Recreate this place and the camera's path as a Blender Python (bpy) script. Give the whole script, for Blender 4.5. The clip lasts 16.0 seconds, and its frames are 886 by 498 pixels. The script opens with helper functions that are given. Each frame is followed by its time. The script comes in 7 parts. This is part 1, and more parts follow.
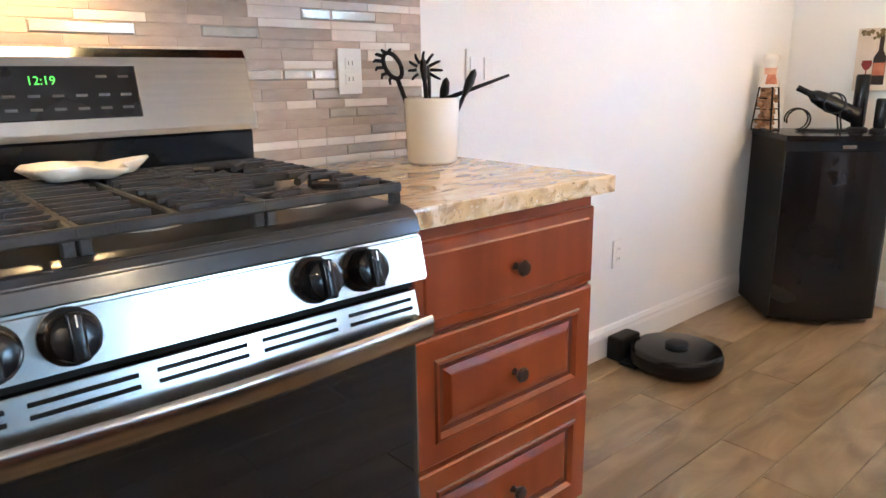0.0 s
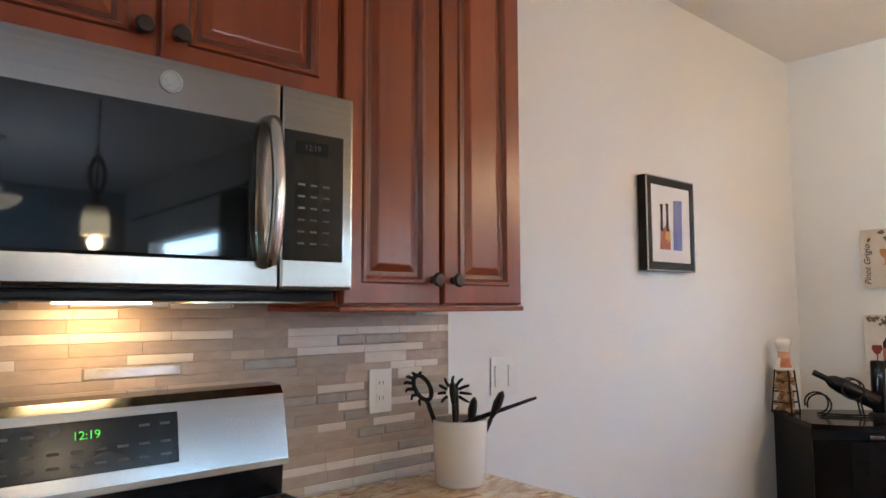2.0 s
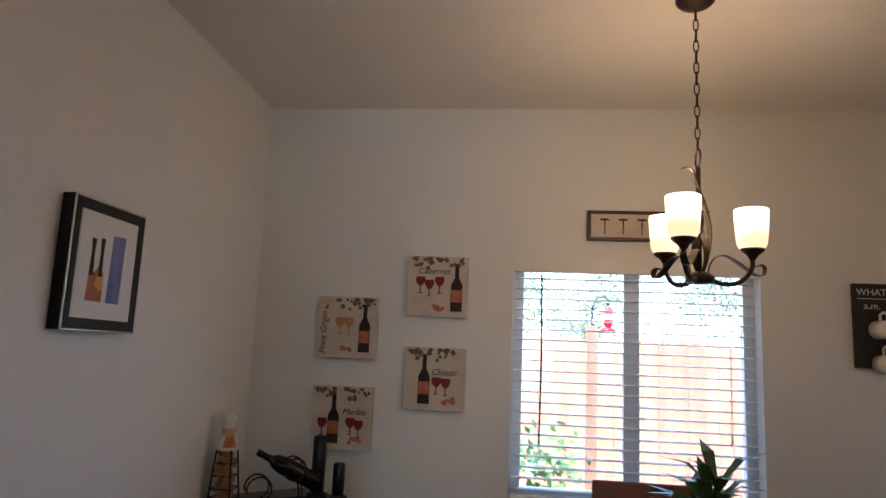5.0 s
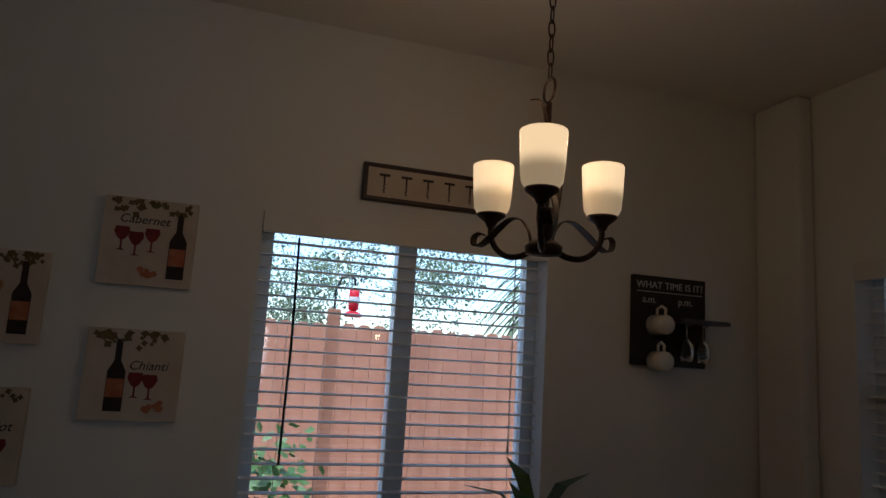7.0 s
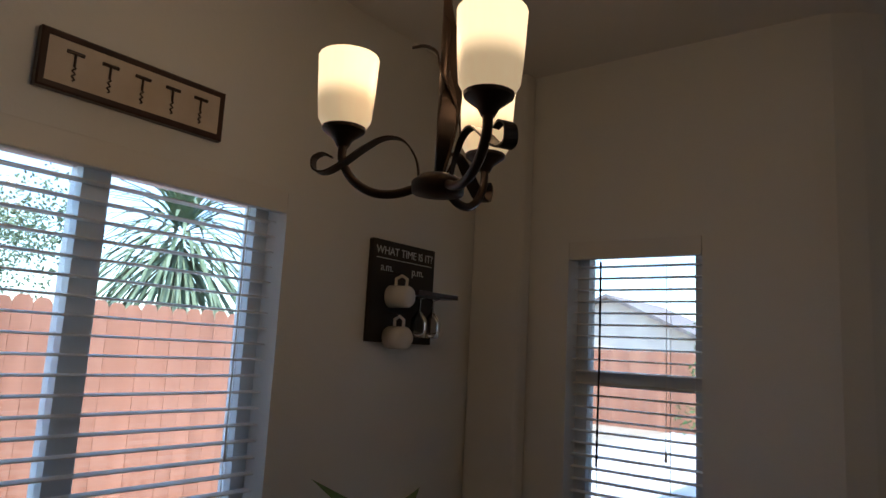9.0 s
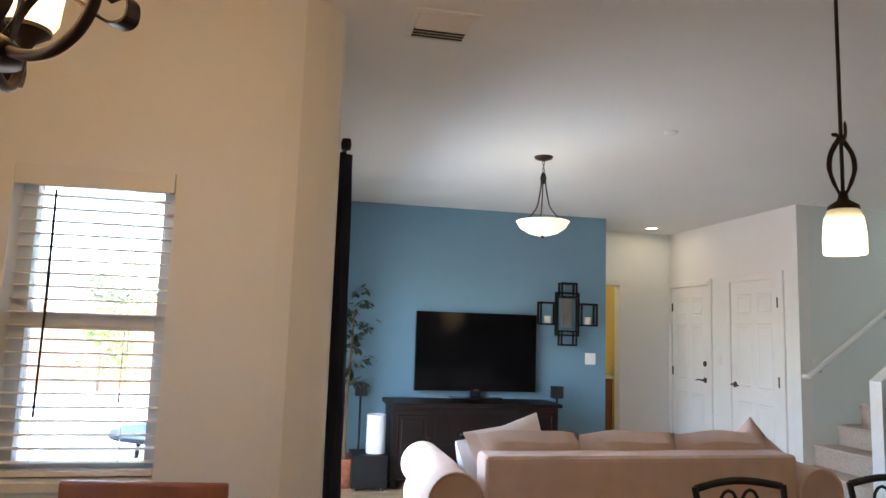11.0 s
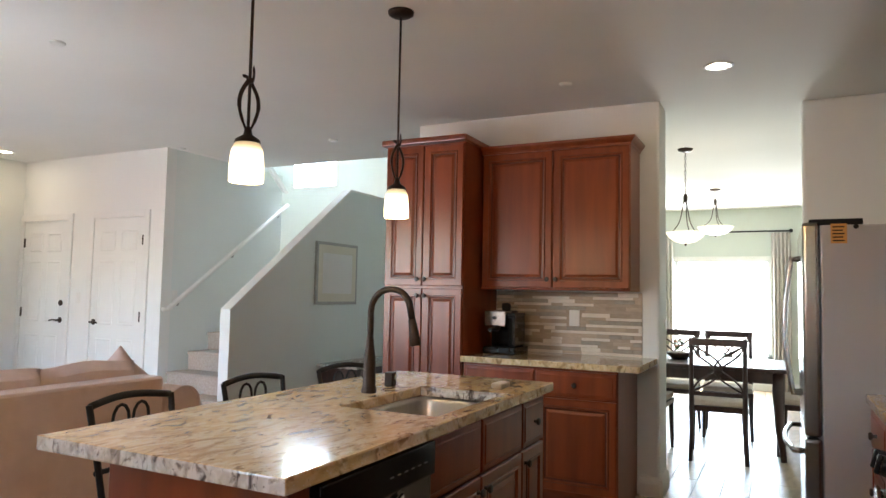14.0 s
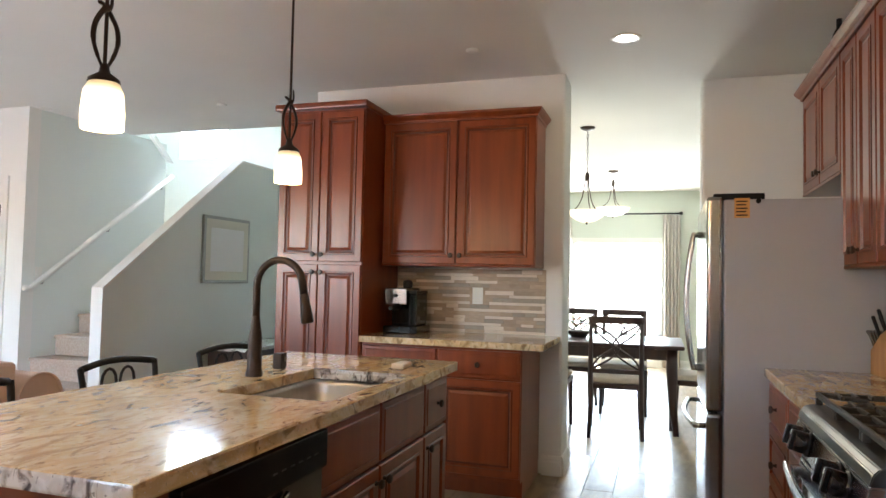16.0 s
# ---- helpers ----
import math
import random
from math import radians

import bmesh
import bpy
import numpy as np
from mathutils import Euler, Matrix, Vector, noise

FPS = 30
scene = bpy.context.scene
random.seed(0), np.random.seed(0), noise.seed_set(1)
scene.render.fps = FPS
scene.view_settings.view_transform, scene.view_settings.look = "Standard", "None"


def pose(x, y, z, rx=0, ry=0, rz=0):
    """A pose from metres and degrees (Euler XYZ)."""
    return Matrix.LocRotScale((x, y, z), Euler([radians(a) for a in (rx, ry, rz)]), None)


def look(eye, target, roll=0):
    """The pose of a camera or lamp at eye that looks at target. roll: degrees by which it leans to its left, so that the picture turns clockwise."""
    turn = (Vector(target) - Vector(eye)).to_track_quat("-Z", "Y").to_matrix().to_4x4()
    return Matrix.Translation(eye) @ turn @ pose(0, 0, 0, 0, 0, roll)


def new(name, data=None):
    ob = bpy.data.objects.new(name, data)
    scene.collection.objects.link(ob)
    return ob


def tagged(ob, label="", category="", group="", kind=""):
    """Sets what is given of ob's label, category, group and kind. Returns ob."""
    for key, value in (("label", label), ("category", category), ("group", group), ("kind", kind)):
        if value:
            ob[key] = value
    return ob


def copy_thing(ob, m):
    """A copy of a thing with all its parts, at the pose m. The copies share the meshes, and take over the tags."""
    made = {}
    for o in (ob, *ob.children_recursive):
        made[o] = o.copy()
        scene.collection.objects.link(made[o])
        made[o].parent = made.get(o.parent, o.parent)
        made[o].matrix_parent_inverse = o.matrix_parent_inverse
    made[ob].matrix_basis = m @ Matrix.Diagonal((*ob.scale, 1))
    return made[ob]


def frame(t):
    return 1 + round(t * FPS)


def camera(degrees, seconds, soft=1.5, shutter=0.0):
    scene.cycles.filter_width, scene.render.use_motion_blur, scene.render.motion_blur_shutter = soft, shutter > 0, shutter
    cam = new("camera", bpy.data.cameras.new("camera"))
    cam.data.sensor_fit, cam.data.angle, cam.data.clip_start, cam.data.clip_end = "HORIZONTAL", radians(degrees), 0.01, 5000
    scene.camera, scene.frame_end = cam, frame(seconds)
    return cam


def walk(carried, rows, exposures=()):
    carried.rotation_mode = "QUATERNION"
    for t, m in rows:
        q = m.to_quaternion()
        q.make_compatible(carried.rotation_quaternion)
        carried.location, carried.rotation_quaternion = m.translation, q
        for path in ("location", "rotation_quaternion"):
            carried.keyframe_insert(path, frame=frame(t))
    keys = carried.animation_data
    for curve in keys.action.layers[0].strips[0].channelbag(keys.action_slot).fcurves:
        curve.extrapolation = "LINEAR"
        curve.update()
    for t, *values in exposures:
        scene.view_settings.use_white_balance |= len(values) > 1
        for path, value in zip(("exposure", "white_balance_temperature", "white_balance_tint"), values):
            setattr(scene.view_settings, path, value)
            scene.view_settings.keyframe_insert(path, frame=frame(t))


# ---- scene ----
cam = camera(66.4, 16.0)

PATH = [
    (0, (-0.296, -1.553, 1.14), (0.976, -0.091, 0.647), -0.8),
    (0.5, (-0.316, -1.543, 1.156), (0.978, -0.033, 0.944), -0.8),
    (1, (-0.317, -1.537, 1.203), (0.979, -0.015, 1.264), -0.4),
    (1.5, (-0.33, -1.533, 1.299), (0.957, -0.011, 1.458), -0.3),
    (2, (-0.34, -1.524, 1.385), (0.955, -0.009, 1.55), -0.1),
    (2.5, (-0.336, -1.52, 1.435), (1.001, -0.043, 1.607), 0.0),
    (3, (-0.322, -1.513, 1.481), (1.058, -0.111, 1.844), 0.5),
    (3.5, (-0.238, -1.527, 1.497), (1.377, -0.408, 1.875), 1.3),
    (4, (-0.051, -1.447, 1.499), (1.774, -0.698, 1.826), 1.8),
    (4.5, (0.109, -1.395, 1.503), (2.028, -0.925, 1.812), 2.2),
    (5, (0.266, -1.281, 1.493), (2.228, -1.046, 1.805), 2.5),
    (5.2, (0.335, -1.232, 1.49), (2.306, -1.096, 1.806), 2.6),
    (7.3, (1.162, -1.124, 1.515), (3.018, -1.803, 1.825), 3.7),
    (7.5, (1.251, -1.111, 1.523), (3.086, -1.843, 1.83), 3.8),
    (8, (1.467, -1.077, 1.528), (3.168, -2.089, 1.81), 3.8),
    (8.2, (1.546, -1.057, 1.532), (3.157, -2.208, 1.815), 3.8),
    (10.3, (1.951, -0.94, 1.443), (2.262, -2.899, 1.699), 2.1),
    (10.5, (1.972, -0.955, 1.461), (2.089, -2.936, 1.709), 2.3),
    (11, (2.028, -0.911, 1.435), (1.629, -2.856, 1.673), 1.9),
    (11.5, (2.075, -0.983, 1.438), (1.212, -2.78, 1.596), 1.5),
    (12, (2.089, -1.03, 1.441), (0.934, -2.656, 1.589), 1.3),
    (12.5, (2.137, -1.034, 1.428), (0.754, -2.471, 1.574), 1.2),
    (13, (2.182, -1.016, 1.397), (0.63, -2.268, 1.541), 1.1),
    (13.5, (2.203, -1.004, 1.356), (0.517, -2.071, 1.494), 1.1),
    (14, (2.208, -0.994, 1.328), (0.423, -1.885, 1.461), 1.1),
    (14.5, (2.195, -0.978, 1.308), (0.334, -1.698, 1.435), 1.0),
    (15, (2.168, -0.987, 1.294), (0.257, -1.566, 1.412), 1.1),
    (15.5, (2.119, -1.045, 1.279), (0.195, -1.579, 1.387), 1.3),
    (16, (1.981, -1.09, 1.29), (0.082, -1.711, 1.377), 1.2),
]
EXPOSURE = [(0, 4.8, 5280, 3), (0.25, 4.5, 5280, 3), (0.5, 4.25, 5280, 3), (1, 3.92, 5280, 3), (1.5, 3.82, 5280, 3), (2.5, 3.85, 5280, 3), (3.5, 3.5, 5100, 3), (4, 3.0, 5150, 4), (5, 2.15, 5400, 7), (5.6, 1.55, 5450, 7), (7.3, -0.1, 5400, 5), (8, 0.8, 5400, 4), (8.2, 0.9, 5400, 4), (9.5, 0.65, 5500, 4), (10.3, 0.9, 5600, 2), (10.5, 1.7, 5600, 2), (10.7, 2.45, 5900, 3), (11, 3.05, 6150, 3), (11.5, 3.15, 6250, 4), (12, 3.2, 6280, 4), (13, 3.4, 6280, 4), (14, 3.4, 6280, 4), (14.5, 3.65, 6280, 4), (15, 3.9, 6280, 4), (16, 3.6, 6280, 4)]
walk(cam, [(t, look(e, a, r)) for t, e, a, r in PATH], EXPOSURE)

# ---- world and light ----
world = bpy.data.worlds.new("world")
scene.world = world
world.use_nodes = True
wn = world.node_tree.nodes
sky = wn.new("ShaderNodeTexSky")
sky.sky_type, sky.sun_disc = "NISHITA", False
sky.sun_elevation, sky.sun_rotation = radians(66), radians(301)
wn["Background"].inputs[1].default_value = 0.46
world.node_tree.links.new(sky.outputs[0], wn["Background"].inputs[0])
sun_data = bpy.data.lights.new("sun", "SUN")
sun_data.energy, sun_data.angle, sun_data.color = 5.0, radians(0.5), (1.0, 0.95, 0.87)
new("sun", sun_data).matrix_world = look((-5, 3, 13), (0, 0, 0))


def area_lamp(eye, target, w, h, watts, color):
    data = bpy.data.lights.new("window_light", "AREA")
    data.shape, data.size, data.size_y, data.energy, data.color = "RECTANGLE", w, h, watts, color
    new("window_light", data).matrix_world = look(eye, target)


def bulb(x, y, z, watts, color=(1.0, 0.66, 0.36), r=0.03):
    data = bpy.data.lights.new("bulb", "POINT")
    data.energy, data.color, data.shadow_soft_size = watts, color, r
    new("bulb", data).location = (x, y, z)


area_lamp((1.92, -5.65, 0.84), (0.0, -5.75, 0.25), 2.2, 1.5, 3.9, (0.90, 0.93, 1.0))
area_lamp((-8.86, -1.80, 1.2), (0, -1.80, 1.0), 1.36, 1.4, 15.0, (0.90, 0.95, 1.0))

area_lamp((-4.93, -6.44, 3.22), (0, -6.3, 2.2), 0.66, 1.0, 4, (0.93, 0.97, 1.0))

# ---- materials ----


def mat(name, c1, c2=None, rough=0.5, metal=0.0, scale=(6, 6, 6), detail=4.0, bump=0.0, bscale=120.0, vary=0.0,
        coat=0.0, emit=0.0, ecol=None, trans=0.0, lo=0.35, hi=0.65, distort=0.0, island=False, roughvar=0.08):
    m = bpy.data.materials.new(name)
    m.use_nodes = True
    nt = m.node_tree
    n, l = nt.nodes, nt.links
    p = n["Principled BSDF"]
    c2 = c2 or tuple(v * 0.9 for v in c1)
    tc = n.new("ShaderNodeTexCoord")
    mp = n.new("ShaderNodeMapping")
    mp.inputs["Scale"].default_value = scale
    l.new(tc.outputs["Object"], mp.inputs[0])
    src = mp.outputs[0]
    if vary or island:
        info = n.new("ShaderNodeObjectInfo")
        rnd = info.outputs["Random"]
        if island:
            rnd = n.new("ShaderNodeNewGeometry").outputs["Random Per Island"]
        add = n.new("ShaderNodeVectorMath")
        add.operation = "ADD"
        sc = n.new("ShaderNodeMath")
        sc.operation, sc.inputs[1].default_value = "MULTIPLY", 37.0
        l.new(rnd, sc.inputs[0])
        l.new(src, add.inputs[0])
        l.new(sc.outputs[0], add.inputs[1])
        src = add.outputs[0]
    noi = n.new("ShaderNodeTexNoise")
    noi.inputs["Scale"].default_value, noi.inputs["Detail"].default_value = 1.0, detail
    noi.inputs["Distortion"].default_value = distort
    l.new(src, noi.inputs[0])
    ramp = n.new("ShaderNodeValToRGB")
    ramp.color_ramp.elements[0].position, ramp.color_ramp.elements[1].position = lo, hi
    ramp.color_ramp.elements[0].color, ramp.color_ramp.elements[1].color = (*c1, 1), (*c2, 1)
    l.new(noi.outputs[0], ramp.inputs[0])
    col = ramp.outputs[0]
    if vary:
        hs = n.new("ShaderNodeHueSaturation")
        mr = n.new("ShaderNodeMapRange")
        mr.inputs[3].default_value, mr.inputs[4].default_value = 1 - vary, 1 + vary
        l.new(rnd, mr.inputs[0])
        l.new(mr.outputs[0], hs.inputs["Value"])
        l.new(col, hs.inputs["Color"])
        col = hs.outputs[0]
    l.new(col, p.inputs["Base Color"])
    big = n.new("ShaderNodeTexNoise")
    big.inputs["Scale"].default_value = 2.3
    l.new(tc.outputs["Object"], big.inputs[0])
    rr = n.new("ShaderNodeMapRange")
    rr.inputs[3].default_value, rr.inputs[4].default_value = max(0.02, rough - roughvar), min(1, rough + roughvar)
    l.new(big.outputs[0], rr.inputs[0])
    l.new(rr.outputs[0], p.inputs["Roughness"])
    p.inputs["Metallic"].default_value = metal
    p.inputs["Coat Weight"].default_value = coat
    p.inputs["Coat Roughness"].default_value = 0.28
    p.inputs["Transmission Weight"].default_value = trans
    if emit:
        p.inputs["Emission Color"].default_value = (*(ecol or c1), 1)
        p.inputs["Emission Strength"].default_value = emit
    if bump:
        fine = n.new("ShaderNodeTexNoise")
        fine.inputs["Scale"].default_value, fine.inputs["Detail"].default_value = bscale, 3
        l.new(tc.outputs["Object"], fine.inputs[0])
        b = n.new("ShaderNodeBump")
        b.inputs["Strength"].default_value, b.inputs["Distance"].default_value = bump, 0.003
        l.new(fine.outputs[0], b.inputs["Height"])
        l.new(b.outputs[0], p.inputs["Normal"])
    return m


WALL = mat("wall_paint", (0.80, 0.80, 0.77), (0.77, 0.77, 0.74), 0.75, scale=(1, 1, 1), bump=0.25, bscale=90)
SAGE = mat("sage_paint", (0.62, 0.66, 0.59), (0.59, 0.63, 0.56), 0.75, scale=(1, 1, 1), bump=0.25, bscale=90)
STAIRW = mat("stair_paint", (0.74, 0.78, 0.75), (0.71, 0.75, 0.72), 0.75, scale=(1, 1, 1), bump=0.25, bscale=90)
BLUE = mat("blue_paint", (0.175, 0.30, 0.385), (0.16, 0.28, 0.365), 0.7, scale=(1, 1, 1), bump=0.25, bscale=90)
YELLOW = mat("yellow_paint", (0.78, 0.60, 0.22), (0.74, 0.56, 0.2), 0.7, scale=(1, 1, 1), bump=0.2, bscale=90)
CEIL = mat("ceiling_paint", (0.82, 0.805, 0.775), (0.79, 0.775, 0.745), 0.85, scale=(1, 1, 1), bump=0.4, bscale=60)
TRIM = mat("white_trim_paint", (0.80, 0.79, 0.76), (0.77, 0.76, 0.73), 0.4, scale=(3, 3, 3))
CHERRY = mat("cherry_wood", (0.175, 0.031, 0.0065), (0.245, 0.050, 0.0105), 0.30, scale=(14, 14, 1.1), detail=5, vary=0.07, coat=0.26, roughvar=0.03, distort=0.1, bump=0.03, bscale=200)
GLAZE = mat("dark_glaze", (0.085, 0.016, 0.006), (0.115, 0.024, 0.008), 0.35, scale=(20, 20, 2))
DARKWOOD = mat("dark_wood", (0.024, 0.010, 0.008), (0.05, 0.02, 0.014), 0.35, scale=(14, 14, 1.2), detail=6, coat=0.2, distort=0.5)
ESPRESSO = mat("espresso_wood", (0.006, 0.003, 0.0025), (0.013, 0.006, 0.005), 0.45, scale=(14, 14, 1.2), detail=6, distort=0.5)
TANWOOD = mat("oak_wood", (0.42, 0.20, 0.07), (0.52, 0.27, 0.10), 0.4, scale=(30, 30, 3), detail=5)
REDWOOD = mat("red_brown_wood", (0.20, 0.065, 0.03), (0.27, 0.09, 0.04), 0.4, scale=(12, 12, 2), detail=5)
STEEL = mat("brushed_steel", (0.31, 0.299, 0.283), (0.285, 0.274, 0.26), 0.22, 1.0, scale=(2, 2, 180), detail=3, roughvar=0.05)
FRIDGEGREY = mat("grey_enamel", (0.48, 0.465, 0.47), (0.465, 0.45, 0.455), 0.45, scale=(3, 3, 3), bump=0.1, bscale=300)
BLACK = mat("black_enamel", (0.006, 0.006, 0.007), (0.008, 0.008, 0.009), 0.18, scale=(5, 5, 5))
BLACKMAT = mat("black_plastic", (0.007, 0.007, 0.0075), (0.010, 0.010, 0.0105), 0.5, scale=(8, 8, 8))
IRON = mat("cast_iron", (0.034, 0.032, 0.031), (0.052, 0.049, 0.047), 0.40, scale=(20, 20, 20), bump=0.35, bscale=250)
LIP = mat("charcoal_enamel", (0.020, 0.022, 0.024), (0.026, 0.028, 0.030), 0.16, scale=(5, 5, 5), coat=0.4)
OVENGLASS = mat("black_glass", (0.010, 0.011, 0.012), (0.012, 0.013, 0.014), 0.03, scale=(2, 2, 2), roughvar=0.02)
BRONZE = mat("oiled_bronze", (0.030, 0.019, 0.014), (0.050, 0.031, 0.022), 0.42, 0.6, scale=(20, 20, 20))
CERAMIC = mat("white_ceramic", (0.78, 0.74, 0.66), (0.75, 0.71, 0.63), 0.14, scale=(4, 4, 4), coat=0.3)
PLATE = mat("white_plastic", (0.78, 0.77, 0.73), (0.76, 0.75, 0.71), 0.35, scale=(4, 4, 4))
SHADE = mat("lit_frosted_glass", (0.85, 0.75, 0.55), (0.9, 0.8, 0.6), 0.4, scale=(60, 60, 4), emit=0.55, ecol=(1.0, 0.63, 0.31))
BOWL = mat("lit_alabaster_glass", (0.85, 0.8, 0.66), (0.9, 0.84, 0.7), 0.4, scale=(9, 9, 9), emit=0.17, ecol=(1.0, 0.74, 0.45))
CANGLOW = mat("downlight_lens", (0.9, 0.8, 0.6), None, 0.4, emit=2.5, ecol=(1.0, 0.82, 0.58))
HOODGLOW = mat("hood_lamp_lens", (0.9, 0.7, 0.4), None, 0.4, emit=2.0, ecol=(1.0, 0.62, 0.25))
SOFA = mat("tan_microfibre", (0.60, 0.445, 0.37), (0.67, 0.515, 0.44), 0.9, scale=(7, 7, 7), bump=0.35, bscale=160)
LINEN = mat("white_throw", (0.72, 0.73, 0.78), (0.66, 0.67, 0.73), 0.9, scale=(10, 10, 10), bump=0.4, bscale=140)
NAVY = mat("navy_velvet", (0.010, 0.012, 0.022), (0.016, 0.018, 0.03), 0.85, scale=(30, 30, 3), bump=0.3, bscale=120)
DRAPE = mat("taupe_drape", (0.50, 0.46, 0.42), (0.56, 0.52, 0.47), 0.85, scale=(30, 30, 3), bump=0.3, bscale=120)
CARPET = mat("stair_carpet", (0.40, 0.32, 0.26), (0.48, 0.40, 0.33), 0.95, scale=(60, 60, 60), bump=0.9, bscale=220)
CREAM = mat("cream_canvas", (0.66, 0.58, 0.48), (0.58, 0.49, 0.39), 0.8, scale=(9, 9, 9), bump=0.2, bscale=400)
PAPER = mat("cream_paper", (0.70, 0.67, 0.57), (0.68, 0.65, 0.55), 0.85, scale=(3, 3, 3))
WHITEMAT = mat("white_mat_board", (0.80, 0.79, 0.77), (0.78, 0.77, 0.75), 0.85, scale=(3, 3, 3))
SINKSTEEL = mat("satin_sink_steel", (0.52, 0.50, 0.47), (0.48, 0.46, 0.43), 0.35, 1.0, scale=(40, 4, 4))
PALE = mat("pale_pillow_cloth", (0.78, 0.68, 0.63), (0.74, 0.63, 0.58), 0.9, scale=(9, 9, 9), bump=0.3, bscale=160)
CHROME = mat("chrome", (0.52, 0.51, 0.49), (0.48, 0.47, 0.46), 0.22, 1.0, scale=(9, 9, 9))
SILVER = mat("silver_frame", (0.42, 0.42, 0.40), (0.36, 0.36, 0.34), 0.35, 0.8, scale=(10, 10, 10))
WINE = mat("wine_red", (0.16, 0.012, 0.012), (0.22, 0.02, 0.016), 0.7, scale=(20, 20, 20))
BOTTLE = mat("bottle_black", (0.025, 0.018, 0.016), (0.04, 0.025, 0.02), 0.6, scale=(20, 20, 20))
OLIVE = mat("grape_leaf_paint", (0.10, 0.085, 0.03), (0.17, 0.12, 0.05), 0.8, scale=(20, 20, 20))
TERRA = mat("terracotta_paint", (0.40, 0.12, 0.06), (0.50, 0.2, 0.1), 0.8, scale=(30, 30, 30))
INDIGO = mat("violet_blue_paint", (0.16, 0.18, 0.42), (0.24, 0.26, 0.50), 0.8, scale=(30, 30, 8))
CHALK = mat("chalkboard_black", (0.016, 0.014, 0.013), (0.024, 0.02, 0.018), 0.7, scale=(12, 12, 12))
INK = mat("chalk_white", (0.7, 0.7, 0.68), None, 0.8)
FICUS = mat("dark_ficus_leaf", (0.012, 0.022, 0.010), (0.03, 0.05, 0.02), 0.45, scale=(9, 9, 9), island=True)
LEAF = mat("green_leaf", (0.045, 0.10, 0.02), (0.10, 0.19, 0.04), 0.5, scale=(9, 9, 9), island=True)
SHRUB = mat("shrub_leaf", (0.09, 0.13, 0.06), (0.20, 0.25, 0.14), 0.6, scale=(6, 6, 6), island=True)
BARK = mat("bark", (0.13, 0.085, 0.05), (0.2, 0.14, 0.09), 0.9, scale=(8, 8, 2), bump=0.8, bscale=40)
FENCE = mat("cedar_fence", (0.36, 0.155, 0.085), (0.45, 0.21, 0.125), 0.85, scale=(9, 9, 0.8), vary=0.12, bump=0.3, bscale=60)
GROUND = mat("dry_ground", (0.30, 0.25, 0.18), (0.38, 0.32, 0.24), 0.95, scale=(1.5, 1.5, 1.5), bump=0.8, bscale=12)
CONCRETE = mat("patio_concrete", (0.58, 0.56, 0.53), (0.66, 0.64, 0.61), 0.9, scale=(2, 2, 2), bump=0.4, bscale=60)
VINYL = mat("white_vinyl", (0.72, 0.75, 0.76), (0.70, 0.73, 0.74), 0.35, scale=(3, 3, 3))
SLAT = mat("blind_slat", (0.78, 0.77, 0.73), (0.76, 0.75, 0.71), 0.45, scale=(3, 3, 3))
STUCCO = mat("stucco", (0.55, 0.48, 0.40), (0.6, 0.53, 0.45), 0.9, scale=(2, 2, 2), bump=0.6, bscale=40)
ROOFT = mat("roof_shingle", (0.18, 0.15, 0.14), (0.25, 0.21, 0.19), 0.9, scale=(3, 3, 12))
SCREEN = mat("dark_screen", (0.003, 0.003, 0.0035), (0.004, 0.004, 0.0045), 0.12, scale=(2, 2, 2), roughvar=0.02)
RED = mat("red_glass", (0.55, 0.01, 0.02), (0.6, 0.02, 0.03), 0.2, scale=(3, 3, 3))
SEATCLOTH = mat("beige_seat_cloth", (0.55, 0.47, 0.38), (0.6, 0.52, 0.43), 0.9, scale=(20, 20, 20), bump=0.3)
CORK = mat("corks", (0.32, 0.17, 0.08), (0.42, 0.25, 0.13), 0.8, scale=(40, 40, 40), island=True)
SKIN = mat("painted_figurine", (0.60, 0.33, 0.2), (0.64, 0.36, 0.22), 0.4, scale=(9, 9, 9))
GREEN = mat("clock_led", (0.05, 0.5, 0.05), None, 0.5, emit=0.035, ecol=(0.25, 1.0, 0.08))
VOID = mat("dark_slot", (0.003, 0.003, 0.003), (0.004, 0.004, 0.004), 0.95)
GREYPRINT = mat("grey_print", (0.06, 0.06, 0.06), None, 0.6)
NOTE = mat("orange_paper", (0.72, 0.38, 0.12), (0.66, 0.34, 0.10), 0.8, scale=(40, 40, 40))
PLASTERGREY = mat("speaker_grille", (0.018, 0.018, 0.02), (0.025, 0.025, 0.027), 0.8, scale=(60, 60, 60))



def glow_band(m, z0, z1, low, high):
    # the bulb's height shows as a brighter band in a lit glass shade
    nt = m.node_tree
    tc = nt.nodes.new("ShaderNodeTexCoord")
    sp = nt.nodes.new("ShaderNodeSeparateXYZ")
    mr = nt.nodes.new("ShaderNodeMapRange")
    mr.interpolation_type = "SMOOTHSTEP"
    for k, v in enumerate((z0, z1, low, high)):
        mr.inputs[k + 1].default_value = v
    nt.links.new(tc.outputs["Generated"], sp.inputs[0])
    nt.links.new(sp.outputs[2], mr.inputs[0])
    nt.links.new(mr.outputs[0], nt.nodes["Principled BSDF"].inputs["Emission Strength"])


